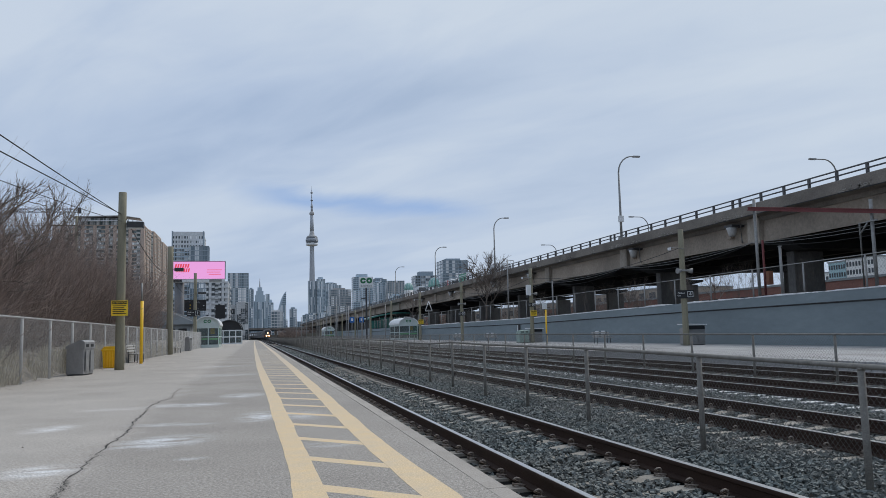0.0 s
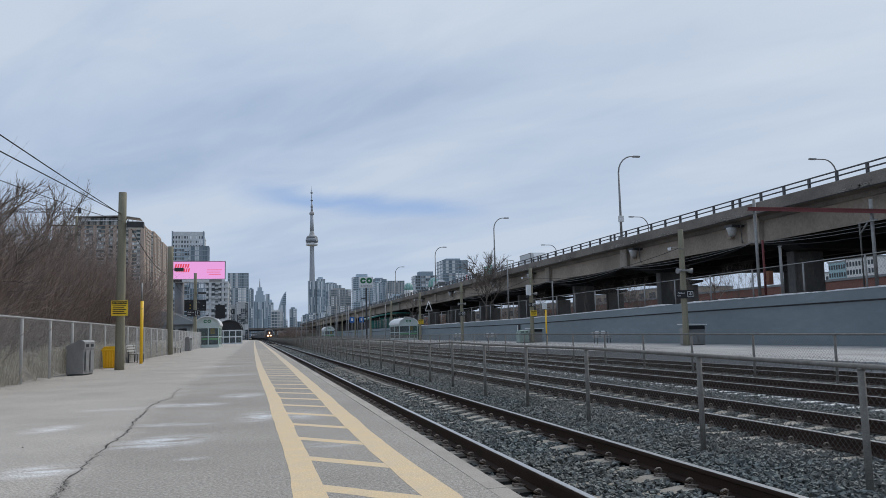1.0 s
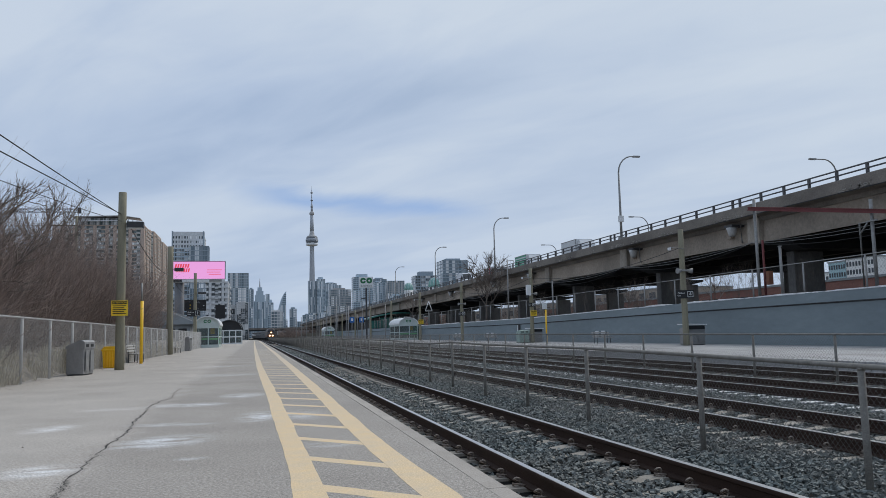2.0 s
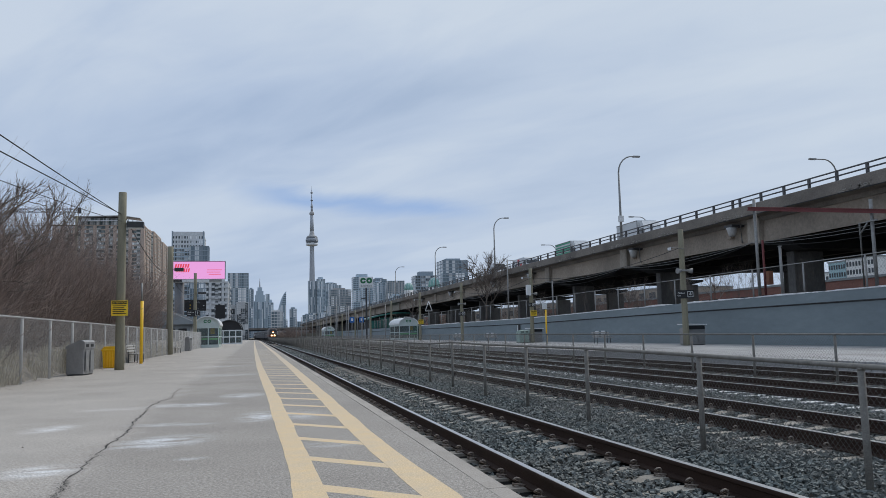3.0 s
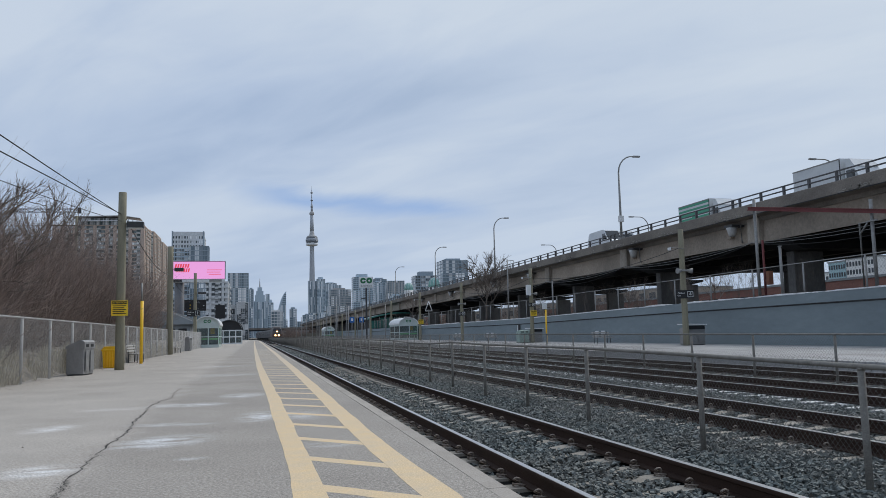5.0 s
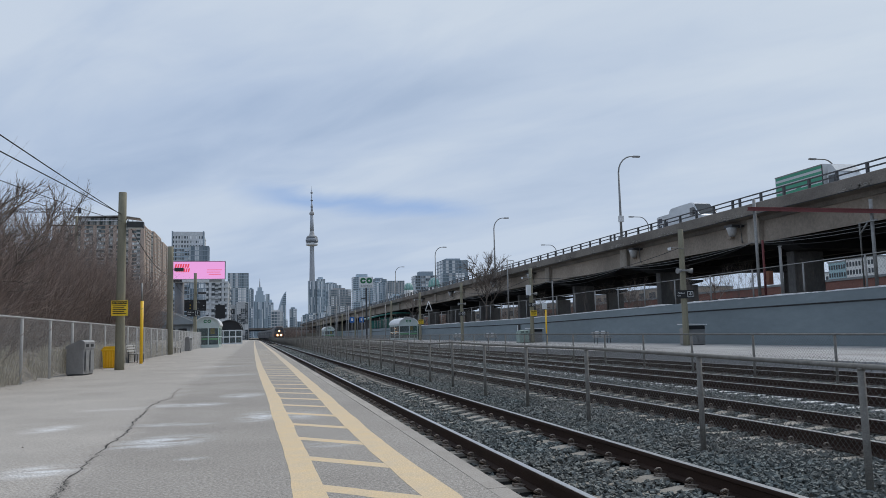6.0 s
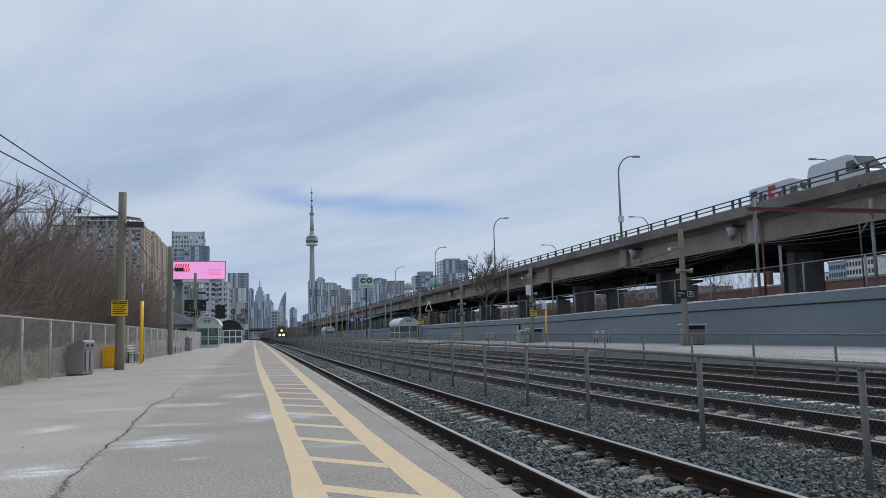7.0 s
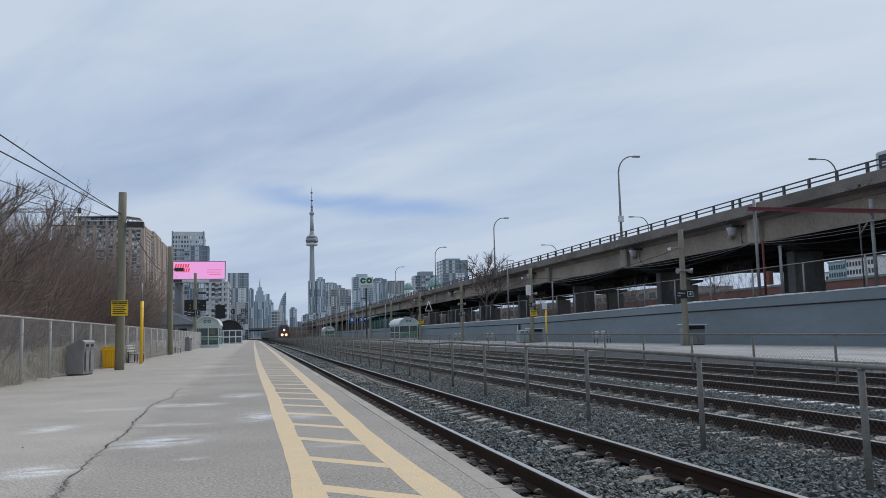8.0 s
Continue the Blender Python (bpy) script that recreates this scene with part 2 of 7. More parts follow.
def words(name, text, size, material, parent, m, label="", align="CENTER", squeeze=1.0):
    """Lettering as a thin mesh, upright on a plate that faces -y."""
    cu = bpy.data.curves.new(name, "FONT")
    cu.body, cu.size, cu.align_x, cu.align_y, cu.extrude = text, size, align, "CENTER", 0.004
    tmp = bpy.data.objects.new(name, cu)
    scene.collection.objects.link(tmp)
    me = bpy.data.meshes.new_from_object(tmp.evaluated_get(bpy.context.evaluated_depsgraph_get()))
    bpy.data.objects.remove(tmp)
    me.transform(m @ pose(0, 0, 0, 90) @ Matrix.Diagonal((squeeze, 1, 1, 1)))
    me.materials.clear()
    me.materials.append(material)
    ob = new(name, me)
    ob.parent = parent
    return tagged(ob, label)


def bend(y):
    """The line's gentle turn to the north far down the track."""
    return -2.0 * ((y - 190) / 155) ** 2 if y > 190 else 0.0


def along(y0, y1, far=False):
    ys, y = [y0], y0
    while y < y1:
        y = min(y1, y + (6 if y < 60 else 15 if y < 190 else 10))
        ys.append(y)
    return ys


# ---------------------------------------------------------------- ground, ballast, platforms
def ground():
    bm = bmesh.new()
    vs = [bm.verts.new(p) for p in ((-4000, -800, -0.62), (4000, -800, -0.62), (4000, 4500, -0.62), (-4000, 4500, -0.62))]
    bm.faces.new(vs)
    tagged(part("ground", bm, M["earth"]), "brown winter earth beyond the tracks", "ground", kind="structure")
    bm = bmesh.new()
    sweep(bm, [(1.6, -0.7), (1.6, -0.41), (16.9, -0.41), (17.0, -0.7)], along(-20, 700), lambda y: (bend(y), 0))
    tagged(part("ballast_bed", bm, M["ballast"]), "crushed stone bed under four tracks, near-black with the gaps' shade", "ballast", kind="structure")


EDGE = [(-20, 1.78), (5, 1.80), (8, 1.83), (13, 1.86), (25, 1.87), (60, 1.88), (119, 1.89), (190, 1.9), (330, 1.9)]


def edge_x(y):
    return float(np.interp(y, [e[0] for e in EDGE], [e[1] for e in EDGE]))


def stain_mat():
    """The slab's own surface with the salt stains that lie on it."""
    m = M["slab"]
    nt = m.node_tree
    N, L = nt.nodes.new, nt.links.new
    bsdf = nt.nodes["Principled BSDF"]
    base = bsdf.inputs["Base Color"].links[0].from_socket
    geo = N("ShaderNodeTexCoord").outputs["Object"]
    total = None
    for x, y, ax, ay, turn, amount in ((-0.97, 9.35, 0.55, 0.75, -0.5, 0.95), (0.09, 11.7, 0.42, 0.9, -0.1, 0.8), (-1.07, 14.28, 0.75, 0.5, -0.15, 0.9), (-0.21, 16.1, 0.5, 0.8, -0.1, 0.8),
                                       (-1.82, 7.68, 0.4, 0.45, -0.6, 0.75), (-2.55, 11.29, 0.35, 0.6, -0.4, 0.55), (0.65, 11.6, 0.5, 0.7, 0.0, 0.5), (-1.08, 11.15, 0.7, 0.3, -0.2, 0.5), (-2.24, 14.0, 0.8, 0.4, 0.0, 0.3), (-0.8, 25, 1.3, 1.2, 0, 0.35), (-1.3, 32.7, 1.3, 0.9, 0, 0.45), (0.8, 8.4, 0.4, 0.35, 0, 0.35), (-0.57, 7.94, 0.2, 0.15, 0, 0.5)):
        mp = N("ShaderNodeMapping")
        mp.vector_type = "TEXTURE"
        mp.inputs["Location"].default_value, mp.inputs["Rotation"].default_value, mp.inputs["Scale"].default_value = (x, y, 0), (0, 0, turn), (ax, ay, 1)
        L(geo, mp.inputs[0])
        ln = N("ShaderNodeVectorMath")
        ln.operation = "LENGTH"
        L(mp.outputs[0], ln.inputs[0])
        r = N("ShaderNodeMapRange")
        r.interpolation_type = "SMOOTHSTEP"
        r.inputs[1].default_value, r.inputs[2].default_value, r.inputs[3].default_value, r.inputs[4].default_value = 0.0, 1.15, amount, 0.0
        L(ln.outputs["Value"], r.inputs[0])
        if total is None:
            total = r.outputs[0]
        else:
            a = N("ShaderNodeMath")
            a.operation = "MAXIMUM"
            L(total, a.inputs[0]), L(r.outputs[0], a.inputs[1])
            total = a.outputs[0]
    mp = N("ShaderNodeMapping")
    mp.inputs["Scale"].default_value = (1.0, 2.6, 1)
    L(geo, mp.inputs[0])
    n = N("ShaderNodeTexNoise")
    n.inputs["Scale"].default_value, n.inputs["Detail"].default_value, n.inputs["Roughness"].default_value = 2.2, 8, 0.7
    L(mp.outputs[0], n.inputs["Vector"])
    r = N("ShaderNodeMapRange")
    r.inputs[1].default_value, r.inputs[2].default_value = 0.40, 0.57
    L(n.outputs[0], r.inputs[0])
    a = N("ShaderNodeMath")
    a.operation = "MULTIPLY"
    L(total, a.inputs[0]), L(r.outputs[0], a.inputs[1])
    mx = N("ShaderNodeMix")
    mx.data_type = "RGBA"
    L(a.outputs[0], mx.inputs[0]), L(base, mx.inputs[6])
    mx.inputs[7].default_value = (0.88, 0.89, 0.90, 1)
    # pale grit
    v = N("ShaderNodeTexVoronoi")
    v.inputs["Scale"].default_value = 42
    L(geo, v.inputs["Vector"])
    s = N("ShaderNodeMapRange")
    s.inputs[1].default_value, s.inputs[2].default_value, s.inputs[3].default_value, s.inputs[4].default_value = 0.16, 0.26, 0.75, 0.0
    L(v.outputs["Distance"], s.inputs[0])
    pick = N("ShaderNodeSeparateColor")
    L(v.outputs["Color"], pick.inputs[0])
    few = N("ShaderNodeMath")
    few.operation = "GREATER_THAN"
    L(pick.outputs[0], few.inputs[0])
    few.inputs[1].default_value = 0.52
    both = N("ShaderNodeMath")
    both.operation = "MULTIPLY"
    L(s.outputs[0], both.inputs[0]), L(few.outputs[0], both.inputs[1])
    mx2 = N("ShaderNodeMix")
    mx2.data_type = "RGBA"
    L(both.outputs[0], mx2.inputs[0]), L(mx.outputs[2], mx2.inputs[6])
    mx2.inputs[7].default_value = (0.55, 0.55, 0.55, 1)
    # coarser, darker surface on the track side of the crack
    sx = N("ShaderNodeSeparateXYZ")
    L(geo, sx.inputs[0])
    nz = N("ShaderNodeTexNoise")
    nz.inputs["Scale"].default_value, nz.inputs["Detail"].default_value = 1.4, 5
    L(geo, nz.inputs["Vector"])
    sh = N("ShaderNodeMath")
    sh.operation = "MULTIPLY_ADD"
    L(nz.outputs[0], sh.inputs[0])
    sh.inputs[1].default_value = 0.9
    L(sx.outputs[0], sh.inputs[2])
    side = N("ShaderNodeMapRange")
    side.interpolation_type = "SMOOTHSTEP"
    side.inputs[1].default_value, side.inputs[2].default_value, side.inputs[3].default_value, side.inputs[4].default_value = -1.35, -0.75, 1.0, 0.80
    L(sh.outputs[0], side.inputs[0])
    agg = N("ShaderNodeTexNoise")
    agg.inputs["Scale"].default_value, agg.inputs["Detail"].default_value, agg.inputs["Roughness"].default_value = 38, 4, 0.8
    L(geo, agg.inputs["Vector"])
    ag = N("ShaderNodeMapRange")
    ag.inputs[1].default_value, ag.inputs[2].default_value, ag.inputs[3].default_value, ag.inputs[4].default_value = 0.34, 0.66, 0.50, 1.46
    L(agg.outputs[0], ag.inputs[0])
    pr = N("ShaderNodeMath")
    pr.operation = "MULTIPLY"
    L(side.outputs[0], pr.inputs[0]), L(ag.outputs[0], pr.inputs[1])
    fin = N("ShaderNodeVectorMath")
    fin.operation = "SCALE"
    L(mx2.outputs[2], fin.inputs[0]), L(pr.outputs[0], fin.inputs[3])
    L(fin.outputs[0], bsdf.inputs["Base Color"])


def greyed_paint():
    """The yellow paint greys in patches, more so further down the platform."""
    nt = M["yellow"].node_tree
    N, L = nt.nodes.new, nt.links.new
    bsdf = nt.nodes["Principled BSDF"]
    base = bsdf.inputs["Base Color"].links[0].from_socket
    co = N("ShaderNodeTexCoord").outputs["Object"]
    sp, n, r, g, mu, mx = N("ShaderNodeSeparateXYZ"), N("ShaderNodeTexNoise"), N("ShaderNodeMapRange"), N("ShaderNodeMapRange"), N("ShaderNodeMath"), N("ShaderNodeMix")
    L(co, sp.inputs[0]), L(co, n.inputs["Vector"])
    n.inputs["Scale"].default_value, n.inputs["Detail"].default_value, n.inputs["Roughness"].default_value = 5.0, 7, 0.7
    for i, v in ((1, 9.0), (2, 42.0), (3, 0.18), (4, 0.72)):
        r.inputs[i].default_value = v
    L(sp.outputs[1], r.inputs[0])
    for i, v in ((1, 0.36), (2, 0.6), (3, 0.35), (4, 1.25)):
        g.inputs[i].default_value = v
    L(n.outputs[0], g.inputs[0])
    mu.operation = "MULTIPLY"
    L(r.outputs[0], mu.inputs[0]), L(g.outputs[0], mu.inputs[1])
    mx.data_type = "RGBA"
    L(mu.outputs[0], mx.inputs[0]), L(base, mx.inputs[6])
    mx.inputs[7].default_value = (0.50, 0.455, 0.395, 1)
    L(mx.outputs[2], bsdf.inputs["Base Color"])


def platforms():
    greyed_paint()
    stain_mat()
    ys = along(-20, 330)
    bm = bmesh.new()
    rings = []
    for y in ys:
        e = edge_x(y) - 0.185 + bend(y)
        rings.append([bm.verts.new(p) for p in ((-6.6 + bend(y), y, -0.62), (-6.6 + bend(y), y, 0), (e, y, 0), (e, y, -0.62))])
    for p, q in zip(rings, rings[1:]):
        for k in range(4):
            bm.faces.new((p[k], q[k], q[(k + 1) % 4], p[(k + 1) % 4]))
    bm.faces.new(rings[0]), bm.faces.new(rings[-1][::-1])
    near = tagged(part("platform", bm, M["slab"]), "worn grey concrete platform with white salt stains", "platform", kind="structure")
    # coping stones along the edge, each with its own joint
    y, i = -4.0, 0
    while y < 120:
        ln = 2.4
        bm = bmesh.new()
        a, b = y + 0.003, y + ln - 0.003
        dz = random.uniform(-0.001, 0.003)
        pts = [(edge_x(t) - 0.178, edge_x(t), t) for t in (a, b)]
        vs = [bm.verts.new(p) for x0, x1, t in pts for p in ((x0, t, -0.6), (x1, t, -0.6), (x1, t, -0.03 + dz), (x1 - 0.03, t, dz), (x0, t, dz))]
        for q in ((0, 1, 2, 3, 4), (9, 8, 7, 6, 5), (0, 5, 6, 1), (1, 6, 7, 2), (2, 7, 8, 3), (3, 8, 9, 4), (4, 9, 5, 0)):
            bm.faces.new([vs[k] for k in q])
        part("coping_stone", bm, M["coping"], near)
        y += ln
    bm = bmesh.new()
    sweep(bm, [(-0.178, -0.6), (-0.178, 0), (0, 0), (0, -0.6)], along(120.4, 330), lambda t: (edge_x(t) + bend(t), 0))
    part("coping", bm, M["coping"], near)
    # the far platform
    bm = bmesh.new()
    sweep(bm, [(17.15, -0.6), (17.15, 0), (28.6, 0), (28.6, -0.6)], along(-10, 330), lambda t: (bend(t), 0))
    tagged(part("platform_far", bm, M["farslab"]), "pale concrete platform beyond the tracks", "platform", kind="structure")


def wavy(bm, xl, xr, ys, z):
    """A painted strip with slightly uneven edges."""
    rows = []
    for y in ys:
        a = xl(y) + noise.noise((y * 0.9, 3.1, 0)) * 0.018 + noise.noise((y * 5, 1, 0)) * 0.008
        b = xr(y) + noise.noise((y * 0.8, 7.7, 0)) * 0.018 + noise.noise((y * 5, 9, 0)) * 0.008
        rows.append((bm.verts.new((a, y, z)), bm.verts.new((b, y, z)), bm.verts.new((b, y, -0.001)), bm.verts.new((a, y, -0.001))))
    for p, q in zip(rows, rows[1:]):
        for k in range(4):
            bm.faces.new((p[k], p[(k + 1) % 4], q[(k + 1) % 4], q[k]))


def markings():
    def li(y):
        return float(np.interp(y, [0, 5.7, 6.5, 8, 10.7, 15.8, 22, 31, 60, 125], [0.25, 0.27, 0.285, 0.28, 0.255, 0.23, 0.16, 0.085, 0.0, -0.08]))

    def lo(y):
        return float(np.interp(y, [0, 5.5, 6.2, 7.7, 10.3, 15.3, 30, 60, 125], [1.14, 1.13, 1.12, 1.085, 1.085, 1.125, 1.20, 1.26, 1.25]))

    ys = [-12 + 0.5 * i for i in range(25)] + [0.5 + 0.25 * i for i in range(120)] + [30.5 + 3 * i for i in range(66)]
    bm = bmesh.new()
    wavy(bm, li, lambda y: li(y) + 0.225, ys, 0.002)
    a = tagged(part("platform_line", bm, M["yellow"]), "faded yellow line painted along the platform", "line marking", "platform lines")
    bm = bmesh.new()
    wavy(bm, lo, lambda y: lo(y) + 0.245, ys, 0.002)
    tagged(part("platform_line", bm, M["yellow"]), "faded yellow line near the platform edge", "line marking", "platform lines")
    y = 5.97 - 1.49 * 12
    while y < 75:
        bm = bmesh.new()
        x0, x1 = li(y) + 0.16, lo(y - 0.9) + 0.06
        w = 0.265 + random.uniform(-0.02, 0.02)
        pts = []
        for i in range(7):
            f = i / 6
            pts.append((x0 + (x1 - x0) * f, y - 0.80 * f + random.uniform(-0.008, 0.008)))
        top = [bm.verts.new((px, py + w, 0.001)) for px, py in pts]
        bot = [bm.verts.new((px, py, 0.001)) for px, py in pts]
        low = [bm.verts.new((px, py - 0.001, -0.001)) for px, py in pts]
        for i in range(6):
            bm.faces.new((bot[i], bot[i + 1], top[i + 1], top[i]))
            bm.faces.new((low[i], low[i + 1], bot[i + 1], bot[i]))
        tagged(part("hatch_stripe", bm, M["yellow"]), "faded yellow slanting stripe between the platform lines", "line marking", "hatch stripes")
        y += 1.49
    # the long crack
    pts = [(-1.37, 6.0), (-1.43, 6.62), (-1.46, 7.12), (-1.5, 8.21), (-1.53, 9.59), (-1.51, 10.51), (-1.61, 11.91), (-1.64, 13.02), (-1.71, 14.06), (-1.66, 15.47), (-1.52, 15.94), (-1.64, 17.75), (-1.61, 19.26)]
    line = []
    for (x0, y0), (x1, y1) in zip(pts, pts[1:]):
        for i in range(10):
            f = i / 10
            line.append((x0 + (x1 - x0) * f + random.uniform(-0.032, 0.032), y0 + (y1 - y0) * f))
    bm = bmesh.new()
    rows = []
    for i, (x, y) in enumerate(line):
        w = 0.68 * (0.004 + 0.011 * abs(noise.noise((y * 2, 0, 0))) + 0.006 * random.random()) * (0.8 if y < 9 else 1.25 if y < 15.5 else 0.8)
        rows.append((bm.verts.new((x - w, y, 0.002)), bm.verts.new((x + w, y, 0.002))))
    for p, q in zip(rows, rows[1:]):
        bm.faces.new((p[0], p[1], q[1], q[0]))
    for i in range(1100):
        x, y = random.choice(line)
        x += random.gauss(0, 0.022)
        y += random.gauss(0, 0.05)
        r = random.uniform(0.002, 0.007)
        bm.faces.new([bm.verts.new((x + r * math.cos(a), y + 1.6 * r * math.sin(a), 0.002)) for a in (0.2, 1.6, 2.9, 4.4)])
    tagged(part("crack", bm, M["crack"]), "long jagged crack across the platform slab", "crack", kind="structure")


TRACKS = (3.35, 7.52, 11.60, 15.30)
RAIL_Z = -0.2


def tracks():
    head = [(-0.034, 0), (-0.037, -0.012), (-0.036, -0.036), (-0.010, -0.05), (-0.009, -0.135), (-0.07, -0.155), (-0.07, -0.172), (0.07, -0.172), (0.07, -0.155), (0.009, -0.135), (0.010, -0.05), (0.036, -0.036), (0.037, -0.012), (0.034, 0)]
    bm = bmesh.new()
    # a tie with its sloping shoulders
    w, w2 = 0.14, 0.115
    vs = [bm.verts.new(p) for x, z in ((-1.3, 0.0), (-0.55, 0.0), (-0.35, -0.03), (0.35, -0.03), (0.55, 0.0), (1.3, 0.0)) for p in ((x, -w, -0.16), (x, -w2, z), (x, w2, z), (x, w, -0.16))]
    for i in range(5):
        for k in range(3):
            bm.faces.new([vs[q] for q in (4 * i + k, 4 * i + k + 1, 4 * i + k + 5, 4 * i + k + 4)])
    bm.faces.new(vs[0:4]), bm.faces.new(vs[20:24])
    tie_mesh = mesh_of("tie", bm, M["tie"])
    pale_mesh = tie_mesh.copy()
    pale_mesh.materials.clear()
    pale_mesh.materials.append(M["tiepale"])
    bm = bmesh.new()
    ring = [(0.122 + 0.042 * math.cos(a), 0.02 * math.sin(a), 0.045 + 0.042 * math.sin(a)) for a in [0.6 + i * 5.3 / 11 for i in range(12)]]
    tube(bm, [(0.055, -0.045, 0.022)] + ring + [(0.05, 0.05, 0.022)], 0.009, n=6)
    box(bm, 0.10, 0.15, -0.045, 0.045, -0.01, 0.012, 0.004)
    box(bm, -0.01, 0.085, -0.05, 0.05, -0.005, 0.012, 0.003)
    clip_mesh = mesh_of("clip", bm, M["clip"])
    for i, cx in enumerate(TRACKS):
        tr = thing("railway_track", "standard gauge track with worn steel rails on concrete ties", "railway track", "tracks")
        for s in (-1, 1):
            x0 = cx + s * 0.7525
            bm = bmesh.new()
            sweep(bm, [(x0 + px, RAIL_Z - 0.004 + pz) for px, pz in head], along(-10, 650), lambda y: (bend(y), 0))
            rail = part("rail", bm, M["rail_side"], tr, "rust-brown steel rail")
            bm = bmesh.new()
            sweep(bm, [(x0 - 0.031, RAIL_Z - 0.006), (x0 - 0.028, RAIL_Z), (x0 + 0.028, RAIL_Z), (x0 + 0.031, RAIL_Z - 0.006)], along(-10, 650), lambda y: (bend(y), 0))
            part("running_surface", bm, M["rail_top"], rail, "polished steel running surface")
        n = 300 if i < 3 else 200
        start, gap = ((-9.431, 0.583), (-8.12, 0.61), (-6.64, 0.61), (-4.3, 0.61))[i]
        for k in range(n):
            y = start + gap * k
            t = piece("tie", pale_mesh if i == 2 else tie_mesh, tr, cx + random.uniform(-0.02, 0.02), y, RAIL_Z - 0.176 + random.uniform(-0.008, 0.004), random.uniform(-0.6, 0.6))
            if (i == 0 and 2.5 < y < 34) or (i == 1 and 6 < y < 20):
                for s in (-1, 1):
                    for q in (-1, 1):
                        c = piece("clip", clip_mesh, t, s * 0.7525, 0, 0.0, 0 if q > 0 else 180)


def stones():
    """Crushed stone as angular lumps, thrown where the bed is close to the viewer."""
    rng = np.random.default_rng(4)
    cube = np.array([(x, y, z) for x in (-1, 1) for y in (-1, 1) for z in (-1, 1)], float)
    quads = np.array([(0, 1, 3, 2), (4, 6, 7, 5), (0, 4, 5, 1), (2, 3, 7, 6), (0, 2, 6, 4), (1, 5, 7, 3)])
    zones = [(2.72, 3.98, -9, 3.8, 160, -0.40), (4.13, 6.70, -9, 4.2, 160, -0.39), (2.0, 2.52, -9, 3.8, 160, -0.43), (6.85, 14.5, -9, 7.0, 60, -0.40), (2.72, 3.98, 3.8, 13, 800, -0.405), (4.13, 6.70, 4.2, 14, 800, -0.395), (2.0, 2.52, 3.8, 14, 620, -0.44), (6.85, 8.2, 7.0, 16, 480, -0.415), (8.35, 10.8, 9.0, 18, 420, -0.405),
             (2.72, 3.98, 13, 24, 640, -0.425), (4.13, 6.7, 14, 24, 610, -0.40), (2.0, 2.52, 14, 24, 380, -0.44), (6.85, 8.2, 16, 26, 240, -0.415), (8.35, 10.8, 18, 28, 200, -0.40), (4.13, 6.7, 24, 38, 200, -0.395), (2.72, 3.98, 24, 38, 200, -0.44), (12.5, 14.5, 13, 26, 150, -0.4), (10.9, 12.3, 12, 24, 150, -0.4),
             (2.0, 2.52, 24, 60, 100, -0.42), (2.72, 3.98, 38, 62, 105, -0.40), (4.13, 6.7, 38, 62, 95, -0.385), (6.85, 8.2, 26, 60, 85, -0.40), (8.35, 10.8, 28, 60, 75, -0.39), (2.72, 3.98, 62, 130, 45, -0.39), (4.13, 6.7, 62, 130, 40, -0.37), (6.85, 10.8, 60, 130, 30, -0.38), (10.9, 14.5, 26, 90, 40, -0.39)]
    V, Fq, n0 = [], [], 0
    for x0, x1, y0, y1, dens, z in zones:
        n = int((x1 - x0) * (y1 - y0) * dens)
        p = np.stack([rng.uniform(x0, x1, n), rng.uniform(y0, y1, n), z - 0.04 + 0.075 * rng.random(n)], 1)
        # the tie ends stay bare beside the rails
        keep = np.ones(n, bool)
        for c, y_first, gap in ((TRACKS[0], 6.31, 0.583), (TRACKS[1], 12.01, 0.61), (TRACKS[2], 8.0, 0.61)):
            off = np.abs((p[:, 1] - y_first + gap / 2) % gap - gap / 2)
            d = np.abs(p[:, 0] - c)
            bare = (off < 0.13) & (np.abs(d - 0.7525) < (0.62 if c == TRACKS[2] else 0.38) + 0.12 * rng.random(n)) & (rng.random(n) < 0.93)
            keep &= ~bare
        p = p[keep]
        n = len(p)
        shape = cube[None] * (0.42 + 0.58 * rng.random((n, 8, 1))) * (np.array([1.2, 0.85, 0.55]) * (0.75 + 0.5 * rng.random((n, 1, 3))))
        size = rng.uniform(0.015, 0.031, n)[:, None, None] * (1.0 if dens > 600 else 1.15 if dens > 300 else 1.4 if dens > 115 else 2.0 if dens > 70 else 2.8)
        # mostly lying flat, each turned and tilted its own way
        az, tx, ty = rng.uniform(0, math.tau, n), rng.normal(0, 0.42, n), rng.normal(0, 0.42, n)
        one, nil = np.ones(n), np.zeros(n)
        Rz = np.stack([np.stack([np.cos(az), -np.sin(az), nil], 1), np.stack([np.sin(az), np.cos(az), nil], 1), np.stack([nil, nil, one], 1)], 1)
        Rx = np.stack([np.stack([one, nil, nil], 1), np.stack([nil, np.cos(tx), -np.sin(tx)], 1), np.stack([nil, np.sin(tx), np.cos(tx)], 1)], 1)
        Ry = np.stack([np.stack([np.cos(ty), nil, np.sin(ty)], 1), np.stack([nil, one, nil], 1), np.stack([-np.sin(ty), nil, np.cos(ty)], 1)], 1)
        R = Rx @ Ry @ Rz
        V.append((np.einsum("nij,nkj->nki", R, shape * size) + p[:, None]).reshape(-1, 3))
        Fq.append((quads[None] + (n0 + 8 * np.arange(n))[:, None, None]).reshape(-1, 4))
        n0 += 8 * n
    ob = raw("ballast_stones", np.concatenate(V).tolist(), np.concatenate(Fq).tolist(), M["stone"])
